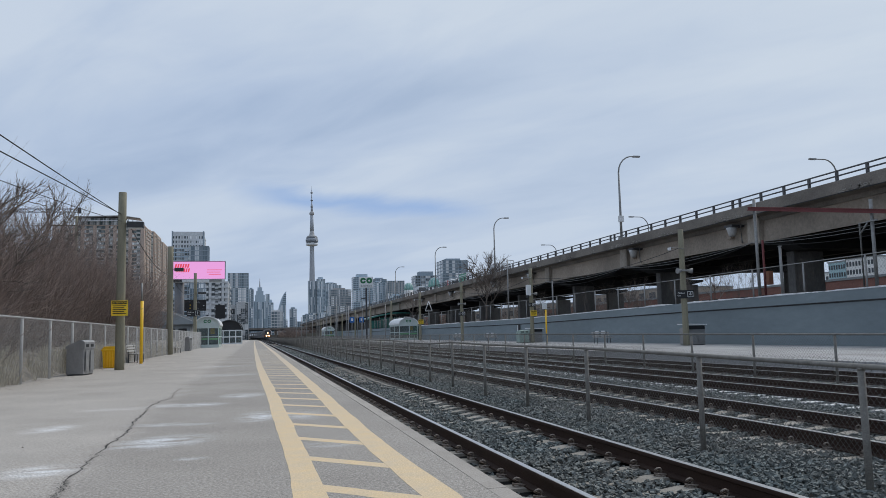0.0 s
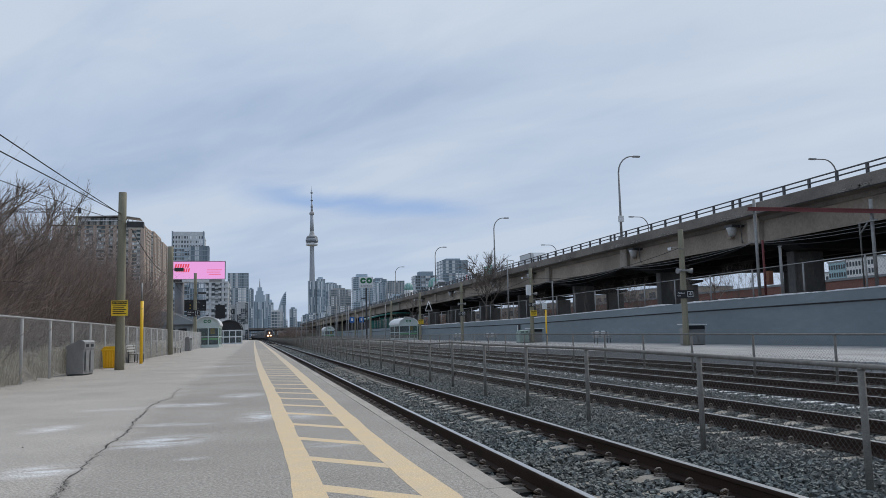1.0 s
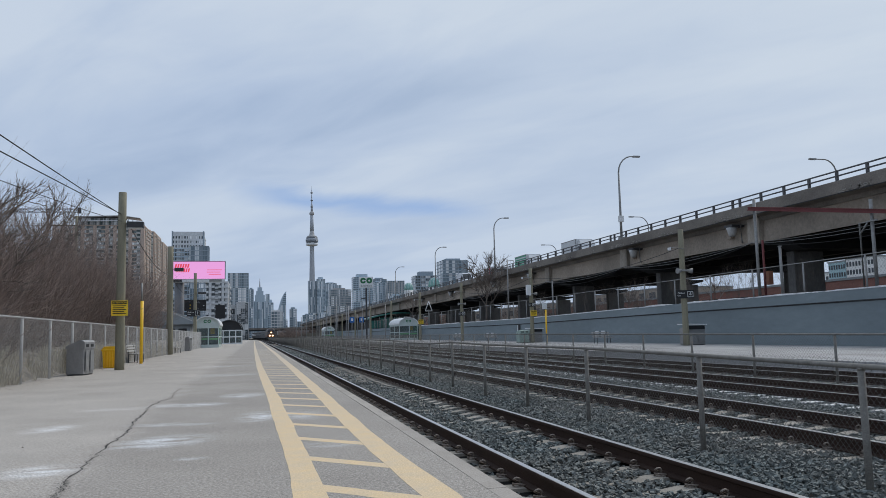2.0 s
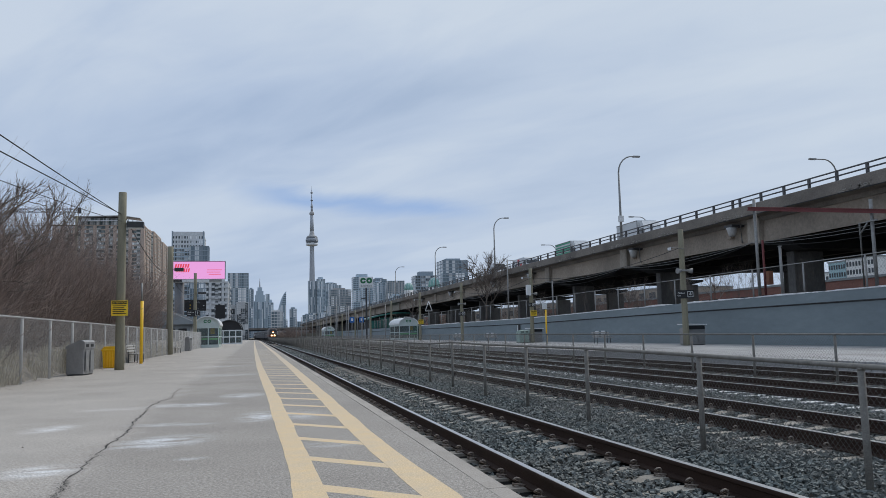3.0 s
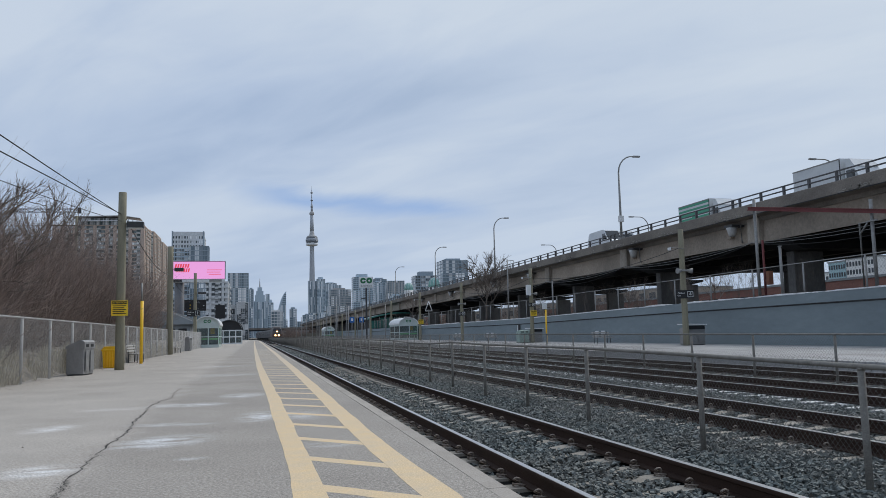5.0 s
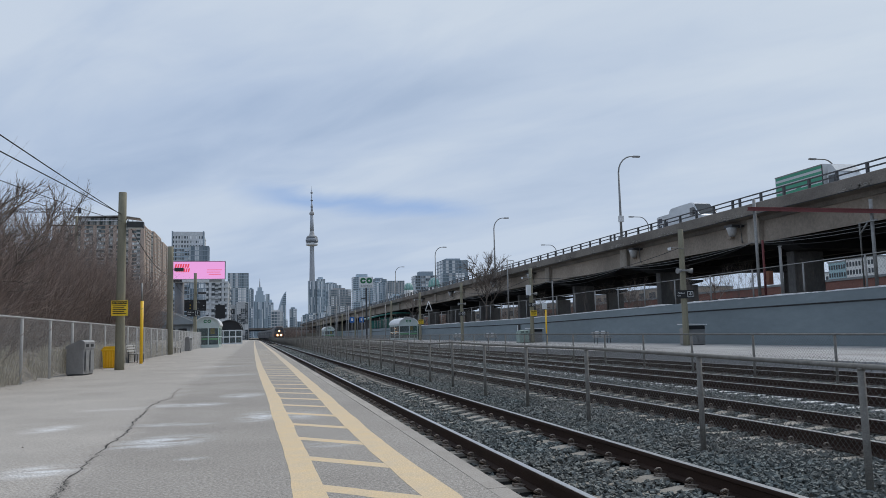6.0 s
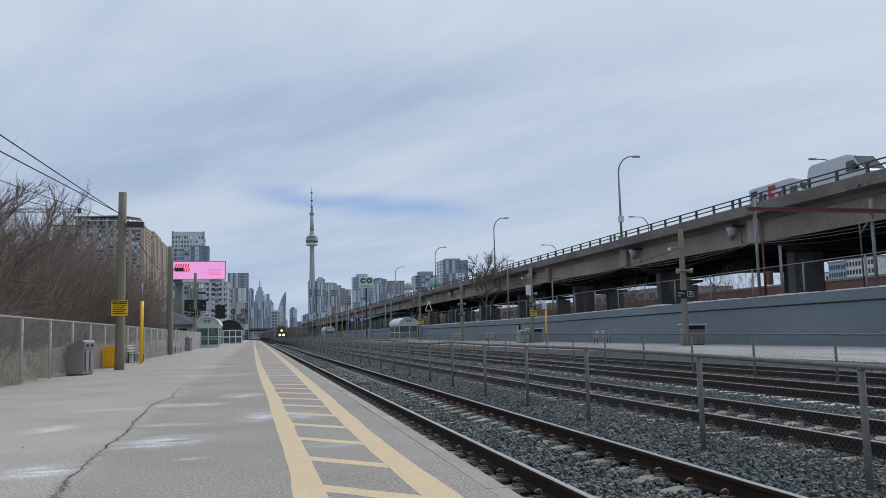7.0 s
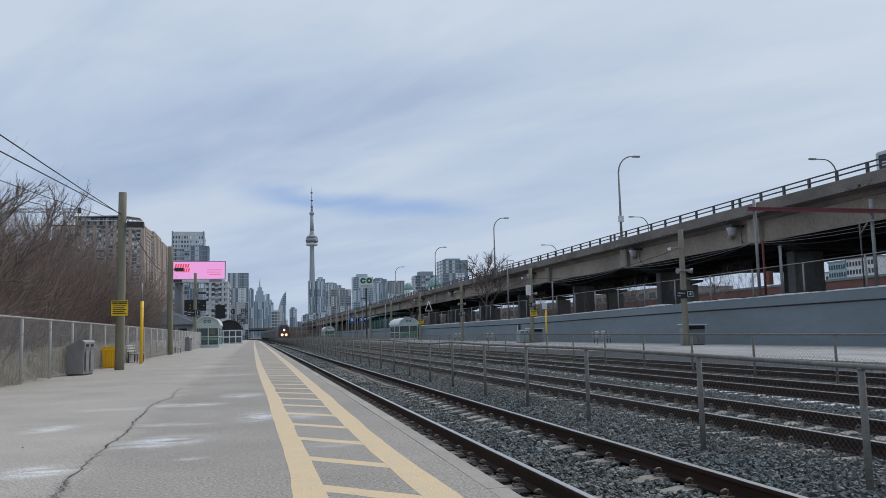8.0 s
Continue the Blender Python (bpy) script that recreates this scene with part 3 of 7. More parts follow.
    tagged(ob, "loose dark grey crushed stone between the rails", "ballast", kind="stuff")


ground()
platforms()
markings()
tracks()
stones()


# ---------------------------------------------------------------- fences
def level(y):
    return 0.0


def sagging(y):
    """The low fence between the tracks has settled unevenly."""
    return float(np.interp(y, (3, 6.1, 8.8, 12.2, 18.2, 21.3, 24.2, 27.5, 30.7, 34, 60), (-0.05, -0.03, 0.01, 0.05, 0.06, 0.09, 0.03, 0.04, 0.10, 0.11, 0.10)))


def rising(y):
    return float(np.interp(y, (10, 43), (-0.04, 0.08)))


def chain_link(name, x, y0, y1, z0, z1, pitch, wire, parent, coat="wire", lift=level):
    """Two families of slanting wires that cross into diamonds, in the plane x, between y0 and y1."""
    h = z1 - z0
    V, Fq = [], []
    n = int((y1 - y0 + h) / pitch)
    for fam in (1, -1):
        for i in range(n):
            ya = y0 + i * pitch - (h if fam > 0 else 0)
            yb = ya + fam * h + (h if fam < 0 else 0)
            if fam < 0:
                ya, yb = ya, ya - h
            pts = []
            for yy, zz in ((ya, z0), (yb, z1)):
                pts.append([yy, zz])
            (a, za), (b, zb) = pts
            if a == b:
                continue
            def at(yv):
                return za + (zb - za) * (yv - a) / (b - a)
            a2, b2 = min(max(a, y0), y1), min(max(b, y0), y1)
            if abs(a2 - b2) < 1e-3:
                continue
            za2, zb2 = at(a2), at(b2)
            k = len(V)
            for yy, zz in ((a2, za2), (b2, zb2)):
                for j in range(3):
                    t = j * math.tau / 3
                    V.append((x + bend(yy) + wire * math.cos(t) + fam * wire * 0.6, yy + wire * math.sin(t) * 0.7, zz + lift(yy) + fam * wire * math.sin(t) * -0.7))
            for j in range(3):
                Fq.append((k + j, k + (j + 1) % 3, k + 3 + (j + 1) % 3, k + 3 + j))
    ob = raw("chain_link", V, Fq, M[coat], parent, "woven grey wire mesh")
    return tagged(ob, kind="stuff")


def fence(x, posts, z0, z1, pitch, wire, label, y0, y1, r=0.035, material="galv", top_r=0.025, coat="wire", lift=level, crest=0.035):
    f = thing("chain_link_fence", label, "fence", "fences")
    for y in posts:
        bm = bmesh.new()
        tube(bm, [(x + bend(y), y, z0 - 0.15), (x + bend(y), y, z1 + lift(y) - 0.03)], r, n=10)
        tube(bm, [(x + bend(y), y, z1 + lift(y) - 0.035), (x + bend(y), y, z1 + lift(y) - 0.01)], r * 1.12, r * 1.0, n=10)
        part("post", bm, M[material], f)
    bm = bmesh.new()
    pts = [(x + bend(y), y, z1 + lift(y)) for y in sorted(set(along(y0, y1)) | set(posts))]
    tube(bm, pts, top_r, n=6)
    part("top_rail", bm, M[material], f)
    chain_link("chain_link", x + r + 0.004, y0, y1, z0, z1 + crest, pitch, wire, f, coat, lift)
    return f


def fences():
    ps = [3.2, 6.12, 8.8, 12.2, 15.17, 18.15, 21.3, 24.2, 27.55, 30.7, 34.0, 37.6] + [40.8 + 3.15 * i for i in range(75)]
    fence(5.3, ps, -0.36, 0.76, 0.070, 0.0018, "low galvanised chain-link fence between two tracks", 3.2, 274, r=0.033, material="post", top_r=0.027, lift=sagging, crest=0.065)
    ps = [13.1 + 3.2 * i for i in range(74)]
    fence(13.45, ps, -0.36, 0.88, 0.10, 0.0022, "low chain-link fence along the farther tracks", 10, 250, r=0.033, material="post", lift=rising, crest=0.05)
    # the tall fence along the near platform
    ps = [14.4 + 3.1 * i for i in range(60)]
    fence(-6.15, ps, 0.0, 1.80, 0.075, 0.0018, "tall galvanised chain-link fence along the platform", 14.2, 200, r=0.042, material="palepost", coat="wirelight")
    # above the retaining wall
    ps = [24.0 + 4.6 * i for i in range(45)]
    fence(29.5, ps, 2.5, 4.5, 0.20, 0.0024, "tall grey chain-link fence above the retaining wall", 24, 231, r=0.05)


def wall_top(y):
    """The wall's top falls gently away from the viewer."""
    return float(np.interp(y, (-10, 30, 50, 60, 78, 120, 330), (2.82, 2.79, 2.70, 2.62, 2.46, 2.42, 2.42)))


def retaining_wall():
    ys = sorted(set(along(-10, 330)) | {30, 50, 60, 70, 78})
    slope = lambda y: (bend(y), wall_top(y) - 2.5)
    bm = bmesh.new()
    sweep(bm, [(28.5, -0.9), (28.5, 1.93), (29.0, 1.93), (29.0, -0.9)], ys, slope)
    wall = tagged(part("retaining_wall", bm, M["bluewall"]), "long blue-grey painted concrete retaining wall", "wall", kind="structure")
    # the beam along the top, with a drip groove under it
    bm = bmesh.new()
    sweep(bm, [(28.52, 1.90), (28.52, 1.935), (28.40, 1.945), (28.39, 2.5), (29.0, 2.5), (29.0, 1.90)], ys, slope)
    part("top_beam", bm, M["bluewall"], wall)
    bm = bmesh.new()
    sweep(bm, [(28.485, 1.87), (28.385, 1.93), (28.385, 1.95), (28.52, 1.95)], ys, lambda y: (bend(y), wall_top(y) - 2.5 + 0.012 * noise.noise((y * 0.7, 2, 0))))
    part("drip_groove", bm, M["dirtline"], wall, "dark damp line under the top beam")
    # old snow and grit on the coping, broken here and there
    bm = bmesh.new()
    fine = [20 + 0.35 * k for k in range(360)]
    rings = []
    for y in fine:
        n = noise.noise((y * 0.35, 5, 0)) + 0.5 * noise.noise((y * 1.7, 9, 0))
        h = 0.012 + max(0.0, 0.075 * (n + 0.45))
        x0 = 28.36 + max(0.0, -0.25 * (n + 0.1))
        z = wall_top(y)
        rings.append([bm.verts.new(p) for p in ((x0, y, z - 0.03), (x0 - 0.01, y, z + h * 0.7), (x0 + 0.08, y, z + h), (29.0, y, z + h + 0.02), (29.05, y, z - 0.03))])
    for p, q in zip(rings, rings[1:]):
        for k in range(5):
            bm.faces.new((p[k], q[k], q[(k + 1) % 5], p[(k + 1) % 5]))
    bm.faces.new(rings[0]), bm.faces.new(rings[-1][::-1])
    tagged(part("wall_coping", bm, M["snow"]), "pale coping dusted with old snow", "coping", kind="structure")
    bm = bmesh.new()
    sweep(bm, [(29.0, -0.6), (29.0, 2.44), (80, 2.9), (140, 2.9), (140, -0.6)], along(-40, 700), lambda y: (bend(y), 0))
    tagged(part("embankment", bm, M["earth"]), "bare brown earth above the retaining wall", "ground", kind="structure")


# ---------------------------------------------------------------- the elevated road
BENTS = [-14.1 + 20.9 * k for k in range(29)]


def expressway():
    hw = thing("elevated_expressway", "old concrete elevated road on piers with steel railing", "viaduct")
    ys = [-30 + 20 * i for i in range(34)]
    Z = 10.3
    bm = bmesh.new()
    sweep(bm, [(34.5, 8.96), (34.5, 9.72), (34.55, 9.77), (34.85, 9.77), (34.9, 9.36), (35.2, 9.33), (56.0, 9.33), (56.0, 9.6), (56.4, 9.6), (56.4, 8.6), (35.5, 8.6), (35.35, 8.88), (34.75, 8.90)], ys)
    part("deck", bm, M["concrete"], hw, "stained concrete deck with chipped edge")
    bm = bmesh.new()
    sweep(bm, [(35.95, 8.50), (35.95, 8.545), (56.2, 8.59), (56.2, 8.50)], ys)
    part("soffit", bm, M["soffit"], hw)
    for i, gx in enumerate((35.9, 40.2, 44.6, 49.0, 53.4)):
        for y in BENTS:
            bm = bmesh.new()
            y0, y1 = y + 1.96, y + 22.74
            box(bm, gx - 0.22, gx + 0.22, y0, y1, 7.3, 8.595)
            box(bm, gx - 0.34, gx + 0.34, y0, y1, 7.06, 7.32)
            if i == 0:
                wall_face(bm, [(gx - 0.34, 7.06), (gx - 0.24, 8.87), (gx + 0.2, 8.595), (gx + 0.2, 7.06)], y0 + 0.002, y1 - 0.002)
            # inner girders take the near-black colour in place of shade
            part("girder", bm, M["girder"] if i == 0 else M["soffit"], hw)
        if i == 0:
            for y in BENTS:
                bm = bmesh.new()
                box(bm, gx - 0.66, gx - 0.2, y + 0.95, y + 2.35, 7.0, 8.86, 0.03)
                part("girder_seat", bm, M["girderpale"], hw, "pale concrete diaphragm at the girder joint")
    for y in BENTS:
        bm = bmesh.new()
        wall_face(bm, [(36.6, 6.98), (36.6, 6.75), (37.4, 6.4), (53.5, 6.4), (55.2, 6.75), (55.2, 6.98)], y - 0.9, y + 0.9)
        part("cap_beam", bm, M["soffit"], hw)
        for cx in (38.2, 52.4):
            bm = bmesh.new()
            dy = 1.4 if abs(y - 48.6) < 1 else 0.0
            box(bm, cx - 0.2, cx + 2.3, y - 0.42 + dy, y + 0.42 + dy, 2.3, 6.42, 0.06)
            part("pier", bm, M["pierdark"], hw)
    # railing
    bm = bmesh.new()
    box(bm, 34.60, 34.76, -0.07, 0.07, 9.75, 10.42)
    post = mesh_of("railing_post", bm, M["railing"])
    for y in [b + 2.39 + 2.5 * i for b in BENTS for i in range(9)]:
        piece("railing_post", post, hw, 0, y + 0.7, 0)
    for z in (10.08, 10.39):
        bm = bmesh.new()
        sweep(bm, [(34.63, z - 0.038), (34.63, z + 0.038), (34.73, z + 0.038), (34.73, z - 0.038)], ys)
        part("railing_bar", bm, M["railing"], hw)
    # rough dark strip draws the shadow line of the deck overhang
    bm = bmesh.new()
    rings = []
    for y in [16 + 0.6 * k for k in range(230)]:
        d = 0.03 * noise.noise((y * 0.9, 0, 3)) + 0.02 * noise.noise((y * 3.1, 4, 3))
        rings.append([bm.verts.new(p) for p in ((34.485, y, 8.94), (34.47, y, 8.985 + d), (34.52, y, 9.0 + d), (34.60, y, 8.94))])
    for p, q in zip(rings, rings[1:]):
        for k in range(4):
            bm.faces.new((p[k], q[k], q[(k + 1) % 4], p[(k + 1) % 4]))
    part("drip_edge", bm, M["dark"], hw, "crumbling drip edge, dark with the overhang's shade")
    # light spalling along the deck edge
    rng = random.Random(8)
    bm = bmesh.new()
    for i in range(1500):
        y = rng.uniform(20, 150)
        if noise.noise((y * 0.22, 4, 0)) < 0.05:
            continue
        z = 9.0 + rng.random() ** 2 * 0.30
        a, b = rng.uniform(0.05, 0.30), rng.uniform(0.02, 0.085)
        c = [bm.verts.new((34.498, y + a * math.cos(t) * rng.uniform(0.6, 1), z + b * math.sin(t) * rng.uniform(0.5, 1))) for t in (0, 1, 2, 3, 4, 5, 5.8)]
        d = [bm.verts.new((34.48, v.co.y * 0.999 + y * 0.001, v.co.z)) for v in c]
        bm.faces.new(d)
        for k in range(7):
            bm.faces.new((c[k], c[(k + 1) % 7], d[(k + 1) % 7], d[k]))
    tagged(part("spalled_concrete", bm, mat("spall", (0.37, 0.35, 0.32), 0.95, col2=(0.13, 0.115, 0.10), scale=1.6, fine=6, var=1.0), hw, "pale flaking concrete"), kind="stuff")
    # floodlight housings hung from the girder, with their drop brackets
    for y in (52.4, 68.4, 97.5, 113.8, 140.7, 167):
        fl = thing("floodlight", "weathered white floodlight housing under the elevated road", "floodlight", "floodlights", pose(35.0, y, 8.25) @ Matrix.Diagonal((1.05, 1.05, 1.05, 1)))
        bm = bmesh.new()
        tube(bm, [(-0.08, -0.05, 0.2), (-0.08, -0.05, 0.0), (-0.08, -0.05, -0.22), (-0.08, -0.05, -0.44)], 0.40, 0.22, n=16)
        part("housing", bm, M["palepost"], fl, "pale bowl-shaped housing")
        bm = bmesh.new()
        box(bm, -0.4, 0.6, -0.58, 0.42, 0.21, 0.36, 0.02)
        part("hood", bm, M["dark"], fl)
        bm = bmesh.new()
        tube(bm, [(0.2, -0.7, 0.3), (0.2, -0.75, -0.8), (0.35, -0.6, -0.95)], 0.06, n=6)
        part("bracket", bm, M["galv"], fl)
        bm = bmesh.new()
        box(bm, 0.25, 0.62, 0.6, 1.1, -0.5, 0.5, 0.02)
        part("ballast_box", bm, M["girder"], fl)


def street_lamp(x, y, z, h, arm, label, group, flip=1):
    s = thing("street_lamp", label, "street lamp", group, pose(x, y, z))
    bm = bmesh.new()
    tube(bm, [(0, 0, 0), (0, 0, h * 0.80)], 0.13, 0.085, n=10)
    R = h * 0.2
    pts = [(0, 0, h * 0.80)] + [(flip * R * 0.9 * (1 - math.cos(a)), 0, h * 0.80 + R * math.sin(a)) for a in (0.3, 0.6, 0.9, 1.2, 1.45)] + [(flip * arm, 0, h * 1.0)]
    tube(bm, pts, 0.08, 0.055, n=8)
    part("pole", bm, M["galv"], s, "slender grey steel pole with curved arm")
    bm = bmesh.new()
    a, b = sorted((flip * (arm - 0.1), flip * (arm + 0.65)))
    box(bm, a, b, -0.15, 0.15, h - 0.09, h + 0.08, 0.05)
    part("lamp_head", bm, M["galv"], s)
    bm = bmesh.new()
    box(bm, -0.25, 0.25, -0.25, 0.25, -0.05, 0.25, 0.03)
    part("base_plate", bm, M["galv"], s)
    return s


def street_lamps():
    for y in (70.2, 111.9, 151.5, 197, 244, 292):
        s = street_lamp(34.70, y, 9.72, 8.25, 1.7, "tall curved steel street lamp on the road's railing", "railing street lamps")
        if y < 80:
            bm = bmesh.new()
            box(bm, -0.24, 0.24, -0.24, 0.1, 1.7, 2.3, 0.03)
            part("cabinet", bm, M["white"], s)
    for y in (66.1, 104.9, 141.3, 179, 217):
        street_lamp(56.2, y, 9.6, 7.7, 2.4, "tall curved steel street lamp on the far side of the road", "far street lamps", flip=-1)


# ---------------------------------------------------------------- towers
def tower(name, x0, x1, y, depth, top, wall, pane, floors, bays, label, roof=0.0, band=0.35, proud=0.25, base=-0.6, mull=0.18):
    """A block whose storeys are real slabs and whose panes sit back between slab and mullion."""
    b = thing(name, label, "building", "city towers", pose((x0 + x1) / 2, y, base))
    w, h = x1 - x0, top - base
    fl, bw = h / floors, w / bays
    bm = bmesh.new()
    box(bm, -w / 2 + proud, w / 2 - proud, proud, depth - proud, 0, h - 0.05)
    part("glazing", bm, pane, b, "dark reflective window glass")
    nd = max(2, int(depth / bw))

    def uprights(bm, i):
        hw = bw * mull / 2
        if i <= bays:
            cx = -w / 2 + i * bw
            box(bm, max(cx - hw, -w / 2 - 0.02), min(cx + hw, w / 2 + 0.02), -0.03, proud + 0.1, 0, h)
        else:
            cy = (i - bays - 1) * depth / nd
            box(bm, w / 2 - proud - 0.1, w / 2 + 0.02, max(cy - hw, 0.02), min(cy + hw, depth - 0.02), 0, h)

    bm = bmesh.new()
    for i in range(floors + 1):
        z = i * fl
        box(bm, -w / 2, w / 2, 0, depth, z - fl * band / 2 if i else 0, min(z + fl * band / 2, h))
    for i in range(bays + 1 + nd + 1):
        uprights(bm, i)
    tagged(part("facade_grid", bm, wall, b), kind="stuff")
    if roof:
        bm = bmesh.new()
        box(bm, -w * 0.3, w * 0.25, depth * 0.2, depth * 0.8, h, h + roof)
        part("roof_plant", bm, wall, b)
    return b


def pane_glass(name, dark, light, cell=(2.6, 2.6, 3.1), rough=0.2):
    """Window panes of differing tone: curtains drawn, lamps off, mirrored sky put into colour."""
    m = bpy.data.materials.new(name)
    m.use_nodes = True
    nt = m.node_tree
    N, L = nt.nodes.new, nt.links.new
    b = nt.nodes["Principled BSDF"]
    b.inputs["Roughness"].default_value, b.inputs["Specular IOR Level"].default_value = rough, 0.8
    d = N("ShaderNodeVectorMath")
    d.operation = "DIVIDE"
    d.inputs[1].default_value = cell
    L(N("ShaderNodeTexCoord").outputs["Object"], d.inputs[0])
    f = N("ShaderNodeVectorMath")
    f.operation = "FLOOR"
    L(d.outputs[0], f.inputs[0])
    w = N("ShaderNodeTexWhiteNoise")
    L(f.outputs[0], w.inputs["Vector"])
    r = N("ShaderNodeValToRGB")
    for e, (p, c) in zip((r.color_ramp.elements[0], r.color_ramp.elements[1], r.color_ramp.elements.new(0.5)), ((0.1, dark), (1.0, light), (0.5, tuple(0.7 * a + 0.3 * c for a, c in zip(dark, light))))):
        e.position, e.color = p, (*c, 1)
    L(w.outputs["Value"], r.inputs[0])
    L(r.outputs[0], b.inputs["Base Color"])
    return m


def apartment(x0, x1, y, depth, top, floors, front, side, wall, pane, slab, label):
    """A block of brick piers between columns of balconies; front and side spell the bays: P pier, B balconies, W windows."""
    b = thing("apartment_tower", label, "building", "city towers", pose(x0, y, -0.6))
    w, h = x1 - x0, top + 0.6
    fl = h / floors
    bm = bmesh.new()
    box(bm, 0.5, w - 0.5, 0.5, depth - 0.5, 0, h - 0.3)
    part("glazing", bm, pane, b, "greenish window glass")
    for seq, span, turned in ((front, w, False), (side, depth, True)):
        unit = span / sum(1.0 if c != "P" else 0.8 for c in seq)
        at = 0.0
        bm = bmesh.new()
        box(bm, -unit * 0.44, unit * 0.44, -1.3, 0.45, -0.14, 0.14)
        box(bm, -unit * 0.44, unit * 0.44, -1.3, -1.2, 0.14, 1.05)
        bal = mesh_of("balcony", bm, slab)
        bm = bmesh.new()
        box(bm, -unit * 0.5, unit * 0.5, -0.05, 0.45, -0.55, 0.55)
        span_me = mesh_of("spandrel", bm, wall)
        for c in seq:
            ww = unit * (0.8 if c == "P" else 1.0)
            mid = at + ww / 2
            px, py, rz = (w, mid, 90) if turned else (mid, 0, 0)
            if c == "P":
                bm = bmesh.new()
                box(bm, -ww / 2, ww / 2, -0.35, 0.45, 0, h)
                o = part("wall_pier", bm, wall, b)
                o.matrix_basis = pose(px, py, 0, 0, 0, rz)
            else:
                for i in range(1, floors):
                    piece("balcony" if c == "B" else "spandrel", bal if c == "B" else span_me, b, px, py, i * fl, rz)
            at += ww
    bm = bmesh.new()
    box(bm, -0.4, w + 0.4, -0.4, depth + 0.4, h - 0.3, h + 0.5)
    part("parapet", bm, wall, b)
    bm = bmesh.new()
    box(bm, w * 0.3, w * 0.75, depth * 0.3, depth * 0.8, h + 0.5, h + 4)
    part("roof_plant", bm, wall, b)
    return b


def maze(x0, x1, y, top, seed, white, pane):
    """A dark glass block screened by a white fretwork of short bars."""
    b = thing("maze_block", "low dark block screened with a white maze pattern", "building", "city towers", pose(x0, y, -0.6))
    rng = random.Random(seed)
    w, h = x1 - x0, top + 0.6
    bm = bmesh.new()
    box(bm, 0.1, w - 0.1, 0.3, 15, 0, h - 0.1)
    part("glazing", bm, pane, b)
    bm = bmesh.new()
    box(bm, 0, w, 0, 15, h - 0.1, h + 0.4)
    for x in (0, w - 0.35):
        box(bm, x, x + 0.35, 0, 0.28, 0, h)
    part("frame", bm, white, b)
    c = 1.15
    me = []
    for n in (1, 2):
        for up in (0, 1):
            bm = bmesh.new()
            box(bm, -0.16, 0.16 + (0 if up else c * n), -0.02, 0.25, -0.16, 0.16 + (c * n if up else 0))
            me.append(mesh_of("screen_bar", bm, white))
    for i in range(int(w / c)):
        for k in range(int(h / c)):
            for up in (0, 1):
                n = rng.choice((1, 1, 2))
                if rng.random() < 0.58 and (h - k * c if up else w - i * c - 0.6) > c * (n + 0.3):
                    piece("screen_bar", me[(n - 1) * 2 + up], b, 0.3 + i * c, -0.004 * up, 0.3 + k * c)


